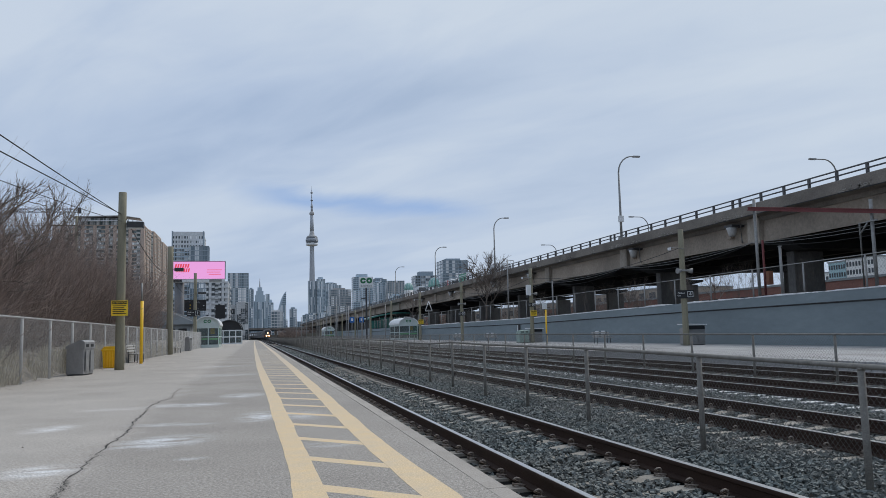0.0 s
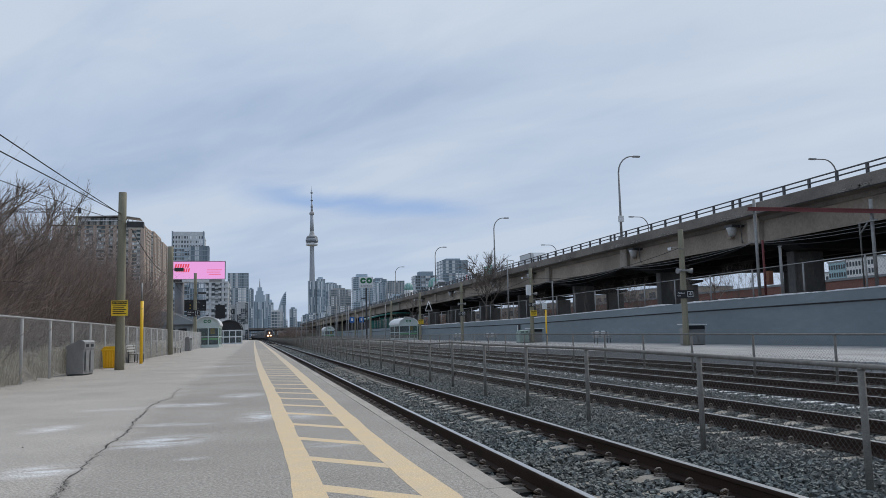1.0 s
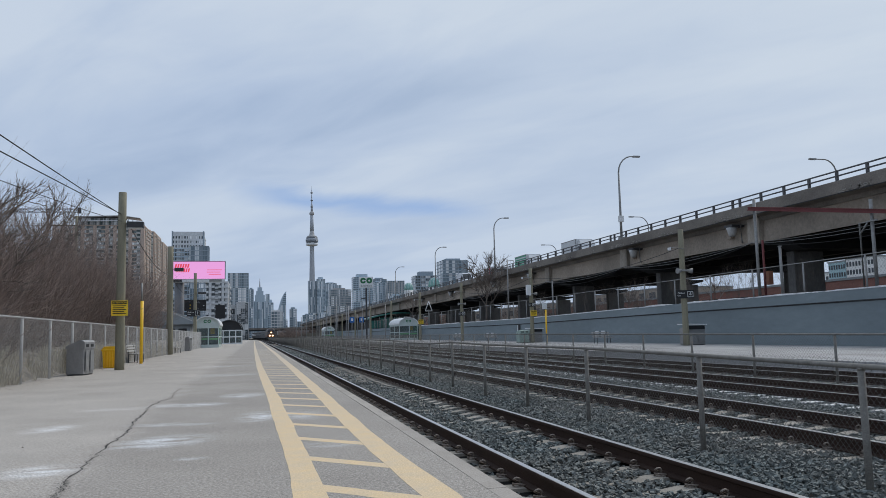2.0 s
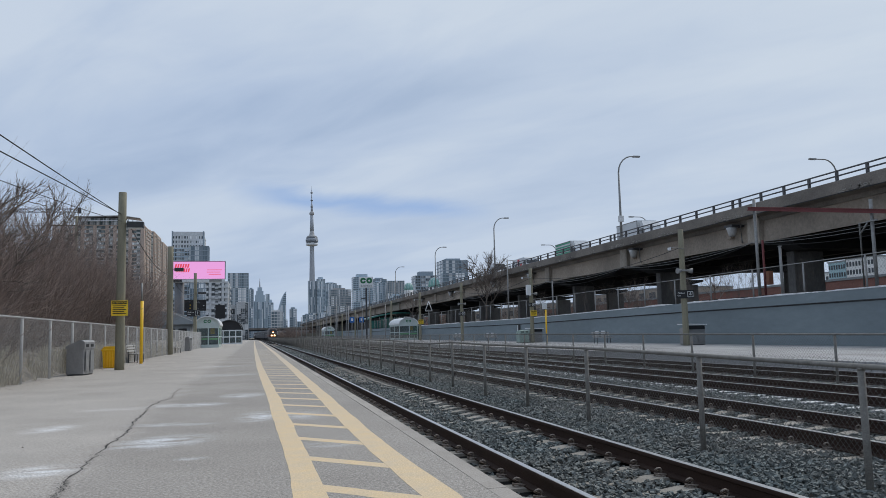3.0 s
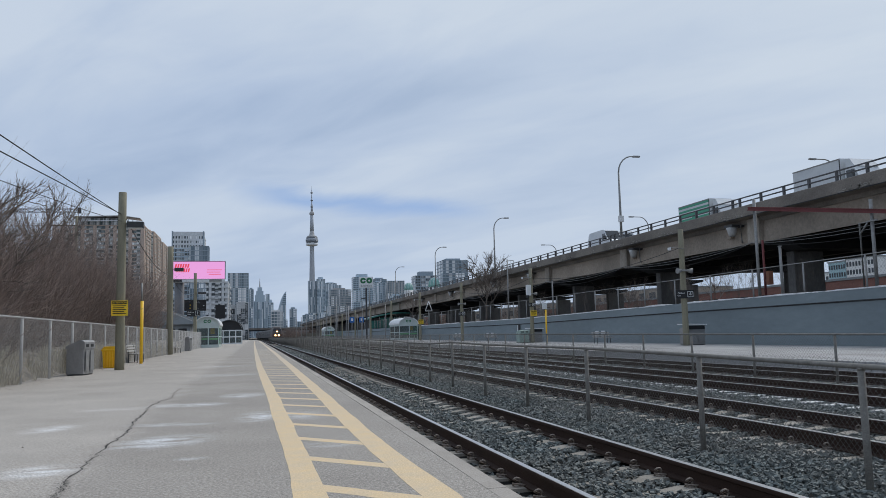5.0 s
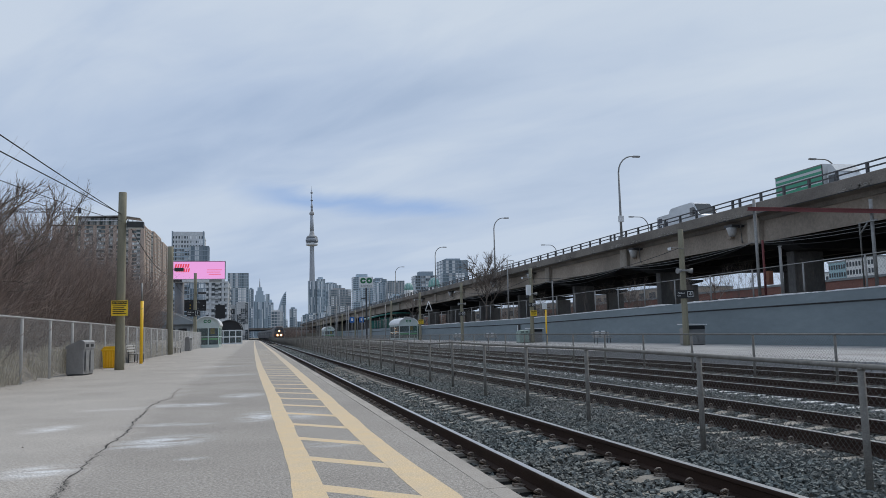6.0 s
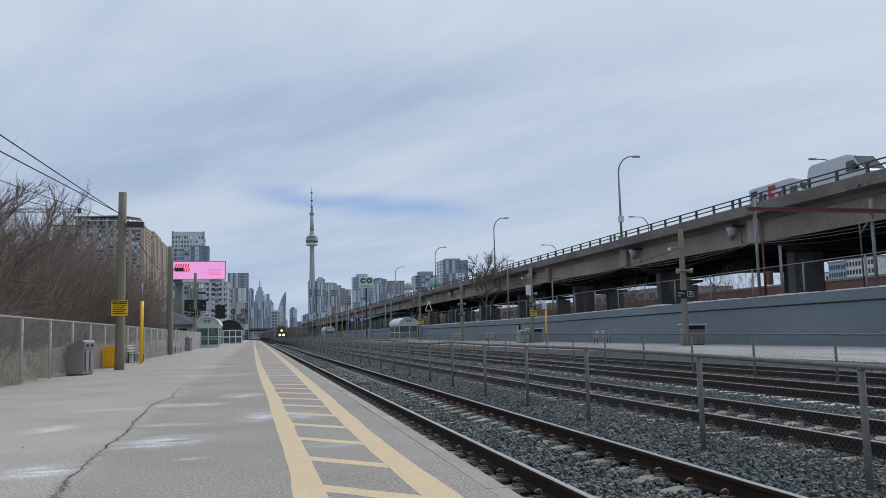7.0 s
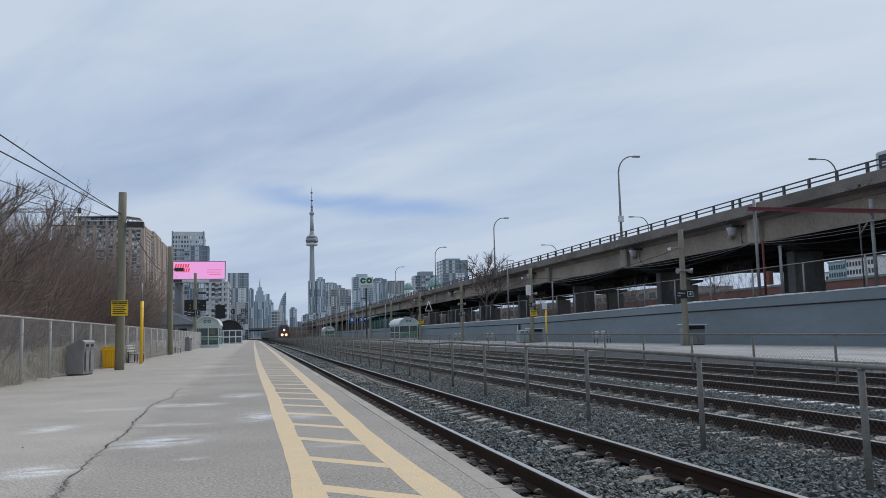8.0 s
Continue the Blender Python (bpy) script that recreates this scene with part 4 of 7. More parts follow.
def city():
    # glass colour paled and blued to carry the distant haze
    g1 = pane_glass("hazed_city_glass", (0.105, 0.155, 0.19), (0.225, 0.295, 0.345), (2.9, 2.9, 18.6))
    g3 = pane_glass("apartment_glass", (0.035, 0.06, 0.06), (0.24, 0.31, 0.30), (2.2, 2.2, 3.06))
    g2 = pane_glass("city_glass_dark", (0.02, 0.03, 0.035), (0.11, 0.145, 0.17))
    brown = mat("brown_brick", (0.56, 0.44, 0.365), 0.9, col2=(0.47, 0.36, 0.30), scale=0.1, fine=1.5, bump=0)
    pale = mat("pale_precast", (0.42, 0.41, 0.40), 0.85, col2=(0.33, 0.33, 0.33), scale=0.1, fine=1, bump=0)
    # haze over the skyline is mixed into the next two wall colours
    haze = mat("hazed_cladding", (0.44, 0.53, 0.60), 0.7, col2=(0.42, 0.50, 0.57), scale=0.05, fine=0.6, bump=0)
    dk = mat("hazed_dark_cladding", (0.31, 0.37, 0.42), 0.7, col2=(0.24, 0.29, 0.34), scale=0.05, fine=0.6, bump=0)
    wh = mat("white_cladding", (0.66, 0.67, 0.68), 0.7, col2=(0.55, 0.56, 0.57), scale=0.05, fine=0.6, bump=0)
    apt = "brown brick apartment tower with rows of balconies"
    rail = mat("balcony_slab", (0.52, 0.50, 0.47), 0.8, col2=(0.40, 0.385, 0.36), scale=0.2, fine=2, bump=0)
    apartment(-152, -85.2, 660, 44, 91, 29, "PWPBWPBPWBPBWPBPWPBPWBP", "PBPWBPBPWBPB", brown, g3, rail, apt)
    apartment(-104, -84.6, 716, 54, 93.5, 30, "PBPWBPB", "PBPBWPBPBPWBP", brown, g3, rail, apt)
    apartment(-100, -84.2, 784, 62, 92, 30, "PBPWBP", "PBPBPWBPBPBWP", brown, g3, rail, apt)
    c = thing("roof_pergola", "pale open pergola on the apartment roof", "pergola", "", pose(-112, 658, 91.5))
    bm = bmesh.new()
    wall_face(bm, [(-26, 6.2), (10, 7.4), (24, 5.4), (24, 5.0), (10, 6.7), (-26, 5.6)], -1, 14)
    part("slab", bm, pale, c)
    bm = bmesh.new()
    wall_face(bm, [(-26, 2.6), (12, 3.6), (12, 3.1), (-26, 2.0)], -2, 0)
    part("canopy_edge", bm, wh, c)
    bm = bmesh.new()
    box(bm, -24, 10, 4, 13, 0, 5.5)
    part("penthouse", bm, g3, c)
    for k in range(16):
        bm = bmesh.new()
        box(bm, -25 + 3.1 * k, -24.5 + 3.1 * k, -0.6, 0.2, 0, 5.2)
        part("column", bm, pale, c)
    tower("office_tower", -58.5, -36, 600, 30, 66.5, haze, g2, 22, 10, "grey glass tower under a white crown", band=0.3, mull=0.15)
    tower("tower_crown", -58.3, -36.2, 600.5, 28, 76.3, wh, g2, 3, 11, "white crown storeys on top of a glass tower", base=66.5, band=0.45, mull=0.45)
    c = thing("crown_screen", "white roof screen between two dark fins", "roof", "city towers", pose(-47.2, 601, 76.3))
    bm = bmesh.new()
    box(bm, -10.6, 10.4, 0, 24, 0, 2.6)
    part("screen_wall", bm, wh, c)
    for fx in (-11.3, 10.5):
        bm = bmesh.new()
        box(bm, fx, fx + 0.9, -0.6, 6, -9.7, 2.9)
        part("fin", bm, dk, c)
    tower("office_tower", -45.4, -31.8, 588, 10, 67, dk, g1, 20, 5, "dark glass tower beside a white one", band=0.15, mull=0.12)
    apartment(-26, -14.3, 450, 25, 31.5, 11, "BPBWBPB", "PBPBPB", wh, g2, wh, "white balcony condominium tower over the platform")
    tower("glass_tower", -28.6, -6.2, 900, 30, 72, haze, g1, 24, 9, "blue glass tower behind the billboard", band=0.12, mull=0.1)
    maze(-10.3, -3.3, 480, 21.4, 4, wh, g2)
    maze(-16.1, -10.8, 482, 19.9, 9, wh, g2)
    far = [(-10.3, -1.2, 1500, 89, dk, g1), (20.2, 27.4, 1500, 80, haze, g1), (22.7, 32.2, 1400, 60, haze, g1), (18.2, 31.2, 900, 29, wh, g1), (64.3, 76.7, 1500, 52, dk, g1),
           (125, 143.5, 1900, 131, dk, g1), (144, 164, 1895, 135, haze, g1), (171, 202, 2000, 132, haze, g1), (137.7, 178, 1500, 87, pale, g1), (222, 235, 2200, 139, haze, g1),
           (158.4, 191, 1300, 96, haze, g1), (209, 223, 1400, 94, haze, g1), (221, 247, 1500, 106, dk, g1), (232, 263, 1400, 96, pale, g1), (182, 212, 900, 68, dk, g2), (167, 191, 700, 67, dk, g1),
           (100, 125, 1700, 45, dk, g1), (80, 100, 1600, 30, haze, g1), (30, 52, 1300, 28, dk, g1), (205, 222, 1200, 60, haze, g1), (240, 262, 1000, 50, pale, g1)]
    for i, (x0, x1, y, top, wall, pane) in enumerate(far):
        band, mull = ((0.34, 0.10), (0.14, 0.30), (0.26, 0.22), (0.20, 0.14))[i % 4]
        tower("city_tower", x0, x1, y, 25, top, wall, pane, max(5, int(top / 3.1)), max(4, int((x1 - x0) / 2.9)), "distant blue-grey high-rise tower, haze tinted into its colours", band=band, mull=mull, roof=(3, 0, 5, 2)[i % 4])
    # stepped tower with a spire
    b = thing("spire_tower", "distant stepped tower with a thin spire", "building", "city towers", pose(10.5, 1600, -0.6))
    bm = bmesh.new()
    for i, (hw, z0, z1) in enumerate(((11.5, 0, 72), (9.5, 72, 84), (7, 84, 92), (4.5, 92, 99))):
        box(bm, -hw, hw, 0, 2 * hw, z0, z1)
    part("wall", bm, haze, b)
    bm = bmesh.new()
    tube(bm, [(0, 6, 99), (0, 6, 118)], 1.4, 0.3, n=6)
    part("spire", bm, pale, b)
    for k in range(-4, 5):
        bm = bmesh.new()
        box(bm, k * 2.4 - 0.6, k * 2.4 + 0.6, -0.3, 0.0, 3, 70)
        part("window_strip", bm, g1, b)
    # the sail
    b = thing("curved_tower", "distant glass tower curved like a sail", "building", "city towers", pose(62, 1900, -0.6))
    bm = bmesh.new()
    wall_face(bm, [(11, 0), (11, 108), (5, 101), (-1, 88), (-6, 70), (-10, 45), (-11, 0)], 0, 20)
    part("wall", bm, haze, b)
    for k in range(22):
        bm = bmesh.new()
        z = 4 + k * 4.5
        xl = -10.5 if z < 45 else -10 + (z - 45) / 63 * 19
        box(bm, xl + 0.8, 10.5, -0.3, 0.0, z, z + 2.6)
        part("window_band", bm, g1, b)
    communications_tower(pale)


def communications_tower(pale):
    t = thing("observation_tower", "very tall slender concrete tower with a round pod and mast", "tower", "", pose(203.5, 2890, -0.6))
    shaft = mat("tower_concrete", (0.40, 0.425, 0.46), 0.85, col2=(0.40, 0.42, 0.45), scale=0.02, fine=0.3, bump=0)
    dark = mat("tower_glass", (0.17, 0.185, 0.205), 0.3, scale=0.05, fine=0.5, bump=0)
    # three tapering fins round a core
    bm = bmesh.new()
    for k in range(3):
        a = k * math.tau / 3 + 0.5
        rings = []
        for z, r, w in ((0, 26, 5), (60, 17, 4), (150, 11.5, 3.4), (250, 9, 3.0), (335, 7.5, 2.8)):
            u, v = Vector((math.cos(a), math.sin(a), 0)), Vector((-math.sin(a), math.cos(a), 0))
            rings.append([bm.verts.new(u * p + v * q + Vector((0, 0, z))) for p, q in ((0, -w), (r, -w * 0.7), (r, w * 0.7), (0, w))])
        for p, q in zip(rings, rings[1:]):
            for i in range(4):
                bm.faces.new((p[i], p[(i + 1) % 4], q[(i + 1) % 4], q[i]))
    part("shaft", bm, shaft, t)

    def lathe(name, prof, material, n=32):
        bm = bmesh.new()
        rings = [[bm.verts.new((r * math.cos(i * math.tau / n), r * math.sin(i * math.tau / n), z)) for i in range(n)] for r, z in prof]
        for p, q in zip(rings, rings[1:]):
            for i in range(n):
                f = bm.faces.new((p[i], p[(i + 1) % n], q[(i + 1) % n], q[i]))
                f.smooth = True
        bm.faces.new(rings[0][::-1]), bm.faces.new(rings[-1])
        part(name, bm, material, t)

    lathe("radome", [(8, 325), (19, 327.5), (21.6, 329.5), (21.6, 333.5), (20, 337)], M["white"])
    lathe("lower_deck", [(19, 338), (22.4, 340), (22.4, 345)], dark)
    lathe("upper_deck", [(22.4, 345.2), (23, 348), (22, 352)], shaft)
    lathe("glass_ring", [(20.5, 352), (20.5, 358)], dark)
    lathe("pod_roof", [(19, 358.2), (17, 362), (10, 365), (8.5, 372), (7.5, 380)], pale)
    lathe("upper_shaft", [(7.5, 380), (6.6, 410), (5.6, 440)], shaft)
    lathe("small_pod", [(6.2, 440), (8.6, 442), (8.6, 448), (6, 452)], pale)
    lathe("mast", [(4.0, 452), (3.4, 480), (2.2, 481), (2.0, 508), (1.3, 509), (1.0, 532), (0.6, 533), (0.4, 547)], shaft, 12)
    for z in (468, 492, 520):
        lathe("mast_ring", [(4.4, z), (4.4, z + 4)], dark, 12)


# ---------------------------------------------------------------- poles and signs
def wood_pole(x, y, h, label, r=0.2, lean=0.0, z=0.0, arm=0.0):
    p = thing("wooden_pole", label, "pole", "wooden poles", pose(x, y, z))
    bm = bmesh.new()
    tube(bm, [(lean * k / 6, 0, -0.3 + (h + 0.3) * k / 6) for k in range(7)], r, r * 0.82, n=12)
    part("shaft", bm, M["wood"], p)
    if arm:
        bm = bmesh.new()
        tube(bm, [(0, -0.2, arm), (-0.9, -0.2, arm + 0.05)], 0.025, n=6)
        q = part("arm", bm, M["galv"], p, "thin steel bracket arm")
        bm = bmesh.new()
        box(bm, -1.0, -0.86, -0.3, -0.1, arm - 0.12, arm + 0.05, 0.02)
        part("insulator", bm, M["white"], q)
    return p


fences()
retaining_wall()
expressway()
street_lamps()
city()
wood_pole(-5.0, 32.5, 6.85, "weathered wooden pole with a yellow notice", 0.18)
wood_pole(-6.0, 61.0, 7.9, "weathered wooden pole beside a bench", 0.24)
wood_pole(-6.6, 95.0, 8.6, "weathered wooden pole beside the shelter", 0.21)
wood_pole(25.5, 43.6, 7.1, "wooden pole on the far platform", 0.2, arm=5.9)
wood_pole(25.5, 71.0, 7.0, "wooden pole on the far platform", 0.2, arm=6.1)
wood_pole(25.5, 97.0, 7.3, "wooden pole on the far platform", 0.2, arm=6.2)
wood_pole(25.5, 123.0, 7.6, "wooden pole on the far platform", 0.2, arm=6.4)
wood_pole(-22.0, 60.0, 10.8, "utility pole behind the thicket", 0.12, z=-0.6)
wood_pole(-12.3, 60.2, 10.6, "utility pole behind the thicket", 0.10, z=-0.6)


# ---------------------------------------------------------------- things on the near platform
def bin_thing(x, y, z, rz, w, d, h, label, mtl="binsteel"):
    b = thing("litter_bin", label, "litter bin", "litter bins", pose(x, y, z, 0, 0, rz))
    bm = bmesh.new()
    box(bm, -w / 2, w / 2, -d / 2, d / 2, 0.04, h * 0.76, 0.015)
    part("body", bm, M[mtl], b)
    bm = bmesh.new()
    prof = [(d / 2 + 0.02, h * 0.75), (-d / 2 - 0.03, h * 0.75), (-d / 2 - 0.03, h * 0.93), (-d / 2 + 0.02, h * 0.98), (-d / 2 + 0.10, h), (-d * 0.12, h * 0.975), (d / 2 + 0.02, h * 0.82)]
    ends = [[bm.verts.new((s * (w / 2 + 0.03), py, pz)) for py, pz in prof] for s in (-1, 1)]
    bm.faces.new(ends[0][::-1]), bm.faces.new(ends[1])
    for k in range(7):
        bm.faces.new((ends[0][k], ends[0][(k + 1) % 7], ends[1][(k + 1) % 7], ends[1][k]))
    bmesh.ops.recalc_face_normals(bm, faces=bm.faces)
    part("hood", bm, M[mtl], b, "sloping sheet steel hood")
    for s in (-1, 1):
        bm = bmesh.new()
        box(bm, s * w * 0.24 - w * 0.17, s * w * 0.24 + w * 0.17, -d / 2 - 0.045, -d / 2 - 0.03, h * 0.12, h * 0.70, 0.005)
        part("door", bm, M[mtl], b)
        bm = bmesh.new()
        box(bm, s * w * 0.24 - w * 0.14, s * w * 0.24 + w * 0.14, -d / 2 - 0.036, -d / 2 - 0.028, h * 0.80, h * 0.88)
        part("slot", bm, M["black"], b)
    bm = bmesh.new()
    box(bm, -w / 2 + 0.03, w / 2 - 0.03, -d / 2 + 0.03, d / 2 - 0.03, 0, 0.05)
    part("plinth", bm, M["dark"], b)
    if w > 1.25:
        bm = bmesh.new()
        wall_face(bm, [(-w / 2 - 0.1, h + 0.06), (w / 2 + 0.1, h + 0.02), (w / 2 + 0.1, h + 0.08), (-w / 2 - 0.1, h + 0.12)], -d / 2 - 0.12, d / 2 + 0.08)
        part("lid", bm, M["white"], b, "pale flat overhanging lid")
        bm = bmesh.new()
        box(bm, -w / 2 + 0.04, w / 2 - 0.04, -d / 2 - 0.05, -d / 2 - 0.034, h * 0.80, h * 0.99)
        part("opening", bm, M["black"], b)
    return b


def salt_box(x, y):
    b = thing("salt_box", "bright yellow ribbed plastic salt box", "salt box", "", pose(x, y, 0, 0, 0, -8))
    bm = bmesh.new()
    rings = [[bm.verts.new((sx * w, sy * d, z)) for sx, sy in ((-1, -1), (1, -1), (1, 1), (-1, 1))] for z, w, d in ((0, 0.26, 0.24), (0.70, 0.30, 0.28))]
    for k in range(4):
        bm.faces.new((rings[0][k], rings[0][(k + 1) % 4], rings[1][(k + 1) % 4], rings[1][k]))
    bm.faces.new(rings[0][::-1]), bm.faces.new(rings[1])
    part("tub", bm, M["binyel"], b)
    for i in range(5):
        bm = bmesh.new()
        px = -0.22 + 0.11 * i
        box(bm, px - 0.018, px + 0.018, -0.31, -0.24, 0.05, 0.66, 0.008)
        part("rib", bm, M["binyel"], b)
    bm = bmesh.new()
    box(bm, -0.33, 0.33, -0.32, 0.30, 0.70, 0.77, 0.015)
    wall_face(bm, [(-0.30, 0.77), (0.30, 0.77), (0.24, 0.88), (-0.24, 0.88)], -0.27, 0.27)
    part("lid", bm, M["binyel"], b)


def bench(x, y, z, rz, label):
    b = thing("bench", label, "bench", "benches", pose(x, y, z, 0, 0, rz))
    slat = bmesh.new()
    box(slat, -0.8, 0.8, -0.045, 0.045, -0.018, 0.018, 0.006)
    me = mesh_of("seat_slat", slat, M["wood2"])
    for i in range(4):
        piece("seat_slat", me, b, 0, -0.2 + 0.115 * i, 0.45)
    for i in range(3):
        o = piece("back_slat", me, b, 0, 0.24 + 0.03 * i, 0.58 + 0.13 * i)
        o.matrix_basis = pose(0, 0.24 + 0.03 * i, 0.58 + 0.13 * i, 75)
    for s in (-1, 1):
        bm = bmesh.new()
        tube(bm, [(s * 0.6, -0.2, 0), (s * 0.6, -0.2, 0.43), (s * 0.6, 0.2, 0.43), (s * 0.6, 0.32, 0.92)], 0.025, n=8)
        tube(bm, [(s * 0.6, 0.2, 0.43), (s * 0.6, 0.22, 0)], 0.025, n=8)
        part("leg_frame", bm, M["dark"], b)
        if x < 0:
            continue
        bm = bmesh.new()
        box(bm, s * 0.28 - 0.16, s * 0.28 + 0.16, 0.30, 0.34, 0.50, 0.98, 0.01)
        part("back_plate", bm, M["white"], b, "pale plate between the back slats")
        bm = bmesh.new()
        tube(bm, [(s * 0.78, 0.1, 0.46), (s * 0.78, -0.12, 0.72), (s * 0.78, 0.22, 0.74)], 0.018, n=6)
        part("armrest", bm, M["galv"], b)


def marker_pole(x, y, h, top, label):
    p = thing("marker_pole", label, "marker pole", "marker poles", pose(x, y, 0))
    bm = bmesh.new()
    tube(bm, [(0, 0, 0), (0, 0, h)], 0.075, n=12)
    part("sleeve", bm, M["binyel"], p)
    bm = bmesh.new()
    tube(bm, [(0, 0, h), (-0.02, 0, h + top)], 0.045, n=8)
    part("rod", bm, M["galv"], p)
    return p


def notice(x, y, z, w, h, label, lines=5):
    n = thing("notice", label, "notice", "notices", pose(x, y, z))
    bm = bmesh.new()
    box(bm, -w / 2, w / 2, -0.012, 0.012, -h / 2, h / 2, 0.004)
    part("plate", bm, M["signyel"], n)
    bm = bmesh.new()
    box(bm, -w * 0.46, w * 0.46, -0.018, -0.0125, h * 0.26, h * 0.45)
    part("header_bar", bm, M["black"], n)
    words("heading", "ATTENTION", h * 0.16, M["signyel"], n, pose(0, -0.024, h * 0.355))
    for i in range(lines):
        bm = bmesh.new()
        z0 = h * (0.15 - 0.125 * i)
        box(bm, -w * 0.40, w * (0.40 - 0.12 * (i % 2)), -0.018, -0.0125, z0 - h * 0.025, z0 + h * 0.025)
        part("text_bar", bm, M["black"], n)
    return n


def platform_sign(x, y, z, w, h, digit, label, rz=0):
    s = thing("platform_sign", label, "sign", "platform signs", pose(x, y, z, 0, 0, rz))
    bm = bmesh.new()
    box(bm, -w / 2, w / 2, -0.03, 0.03, -h / 2, h / 2, 0.006)
    part("plate", bm, M["black"], s)
    words("word", "Platform", h * 0.26, M["white"], s, pose(-w * 0.20, -0.035, h * 0.14))
    words("word", "Quai", h * 0.22, M["white"], s, pose(-w * 0.32, -0.035, -h * 0.16))
    bm = bmesh.new()
    a = w * 0.30
    q = h * 0.36
    for x0, x1, z0, z1 in ((-q, q, q - 0.03, q), (-q, q, -q, -q + 0.03), (-q, -q + 0.03, -q, q), (q - 0.03, q, -q, q)):
        box(bm, a + x0, a + x1, -0.038, -0.031, z0, z1)
    part("number_frame", bm, M["white"], s)
    words("digit", digit, h * 0.62, M["white"], s, pose(a, -0.036, 0))
    return s


def lamp_box(x, y, z, ln, label, group="pole lights"):
    p = thing("pole_light", label, "light", group, pose(x, y, z))
    bm = bmesh.new()
    box(bm, 0.28, 0.28 + ln, -0.16, 0.16, -0.12, 0.12, 0.03)
    part("housing", bm, M["dark"], p)
    bm = bmesh.new()
    tube(bm, [(-0.1, 0, 0.05), (0.3, 0, 0.03)], 0.035, n=8)
    part("bracket", bm, M["galv"], p)
    bm = bmesh.new()
    box(bm, 0.32, 0.24 + ln, -0.13, 0.13, -0.135, -0.118)
    part("lens", bm, M["white"], p)
    return p


def shelter(x, y, w, d, h, label):
    s = thing("platform_shelter", label, "shelter", "platform shelters", pose(x, y, 0))
    e = h * 0.70
    fr = M["shelter"]
    for sx in (-1, 0.1, 1):
        for sy in (0, 0.5, 1):
            if abs(sx) < 1 and sy == 0.5:
                continue
            bm = bmesh.new()
            box(bm, sx * (w / 2 - 0.07) - 0.06, sx * (w / 2 - 0.07) + 0.06, sy * (d - 0.12), sy * (d - 0.12) + 0.12, 0, e)
            part("post", bm, fr, s)
    for z0, z1 in ((0, 0.35), (e * 0.5 - 0.05, e * 0.5 + 0.05), (e - 0.28, e)):
        bm = bmesh.new()
        for y0 in (0.01, d - 0.11):
            box(bm, -w / 2 + 0.02, w / 2 - 0.02, y0, y0 + 0.09, z0, z1)
        for sx in (-1, 1):
            box(bm, sx * (w / 2 - 0.07) - 0.045, sx * (w / 2 - 0.07) + 0.045, 0.1, d - 0.1, z0, z1)
        part("frame_band", bm, fr, s)
    for i in range(2):
        for z0, z1 in ((0.35, e * 0.5 - 0.05), (e * 0.5 + 0.05, e - 0.28)):
            bm = bmesh.new()
            a, c = ((-w / 2 + 0.13, 0.1 * w / 2 - 0.08), (0.1 * w / 2 + 0.06, w / 2 - 0.13))[i]
            box(bm, a, c, 0.05, 0.065, z0, z1)
            o = part("pane", bm, M["pane"], s, "clear glass pane")
            o.visible_shadow = False
    for sx in (-1, 1):
        for k in range(2):
            bm = bmesh.new()
            px = sx * (w / 2 - 0.07)
            box(bm, px - 0.008, px + 0.008, 0.12 + k * d / 2, d / 2 - 0.1 + k * d / 2, 0.35, e - 0.28)
            o = part("pane", bm, M["greenpane"] if sx > 0 and k == 0 else M["pane"], s, "green tinted glass pane" if sx > 0 and k == 0 else "")
            o.visible_shadow = False
    arc = [(w / 2 * 1.04 * math.cos(a), e + (h - e) * math.sin(a)) for a in [math.pi * i / 14 for i in range(15)]]
    bm = bmesh.new()
    wall_face(bm, arc, 0.0, 0.1)
    part("gable", bm, fr, s)
    bm = bmesh.new()
    inner = [(px * 0.97, e - 0.02 + (pz - e) * 0.96) for px, pz in arc]
    wall_face(bm, [(px * 1.03, pz + 0.05) for px, pz in arc] + inner[::-1], -0.25, d + 0.2)
    part("roof", bm, M["white"], s, "white curved vault roof")
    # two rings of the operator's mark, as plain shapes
    for cx in (-0.32, 0.32):
        bm = bmesh.new()
        q = h * 0.055
        for k in range(18):
            if cx < 0 and k in (0, 17):
                continue
            a0, a1 = k * math.tau / 18, (k + 1) * math.tau / 18
            vs = [bm.verts.new((cx * h * 0.19 + r * q * math.cos(a), -0.012, e + (h - e) * 0.48 + r * q * math.sin(a))) for r, a in ((1, a0), (1, a1), (0.45, a1), (0.45, a0))]
            bm.faces.new(vs)
        part("emblem_ring", bm, M["gogreen"], s)
    bm = bmesh.new()
    box(bm, -w / 2 + 0.2, w / 2 - 0.2, d - 0.6, d - 0.2, 0.42, 0.48)
    part("seat", bm, M["dark"], s)
    bm = bmesh.new()
    box(bm, -w / 2 + 0.14, w / 2 - 0.14, d - 0.2, d - 0.15, 0.35, e - 0.28)
    part("back_panel", bm, M["roofgrey"], s)
    for a, c in ((-w / 2 + 0.14, 0.1 * w / 2 - 0.09), (0.1 * w / 2 + 0.07, w / 2 - 0.14)):
        bm = bmesh.new()
        box(bm, a, c, 0.035, 0.045, e * 0.36, e * 0.43)
        part("safety_band", bm, M["bandgreen"], s, "translucent green safety band")
    bm = bmesh.new()
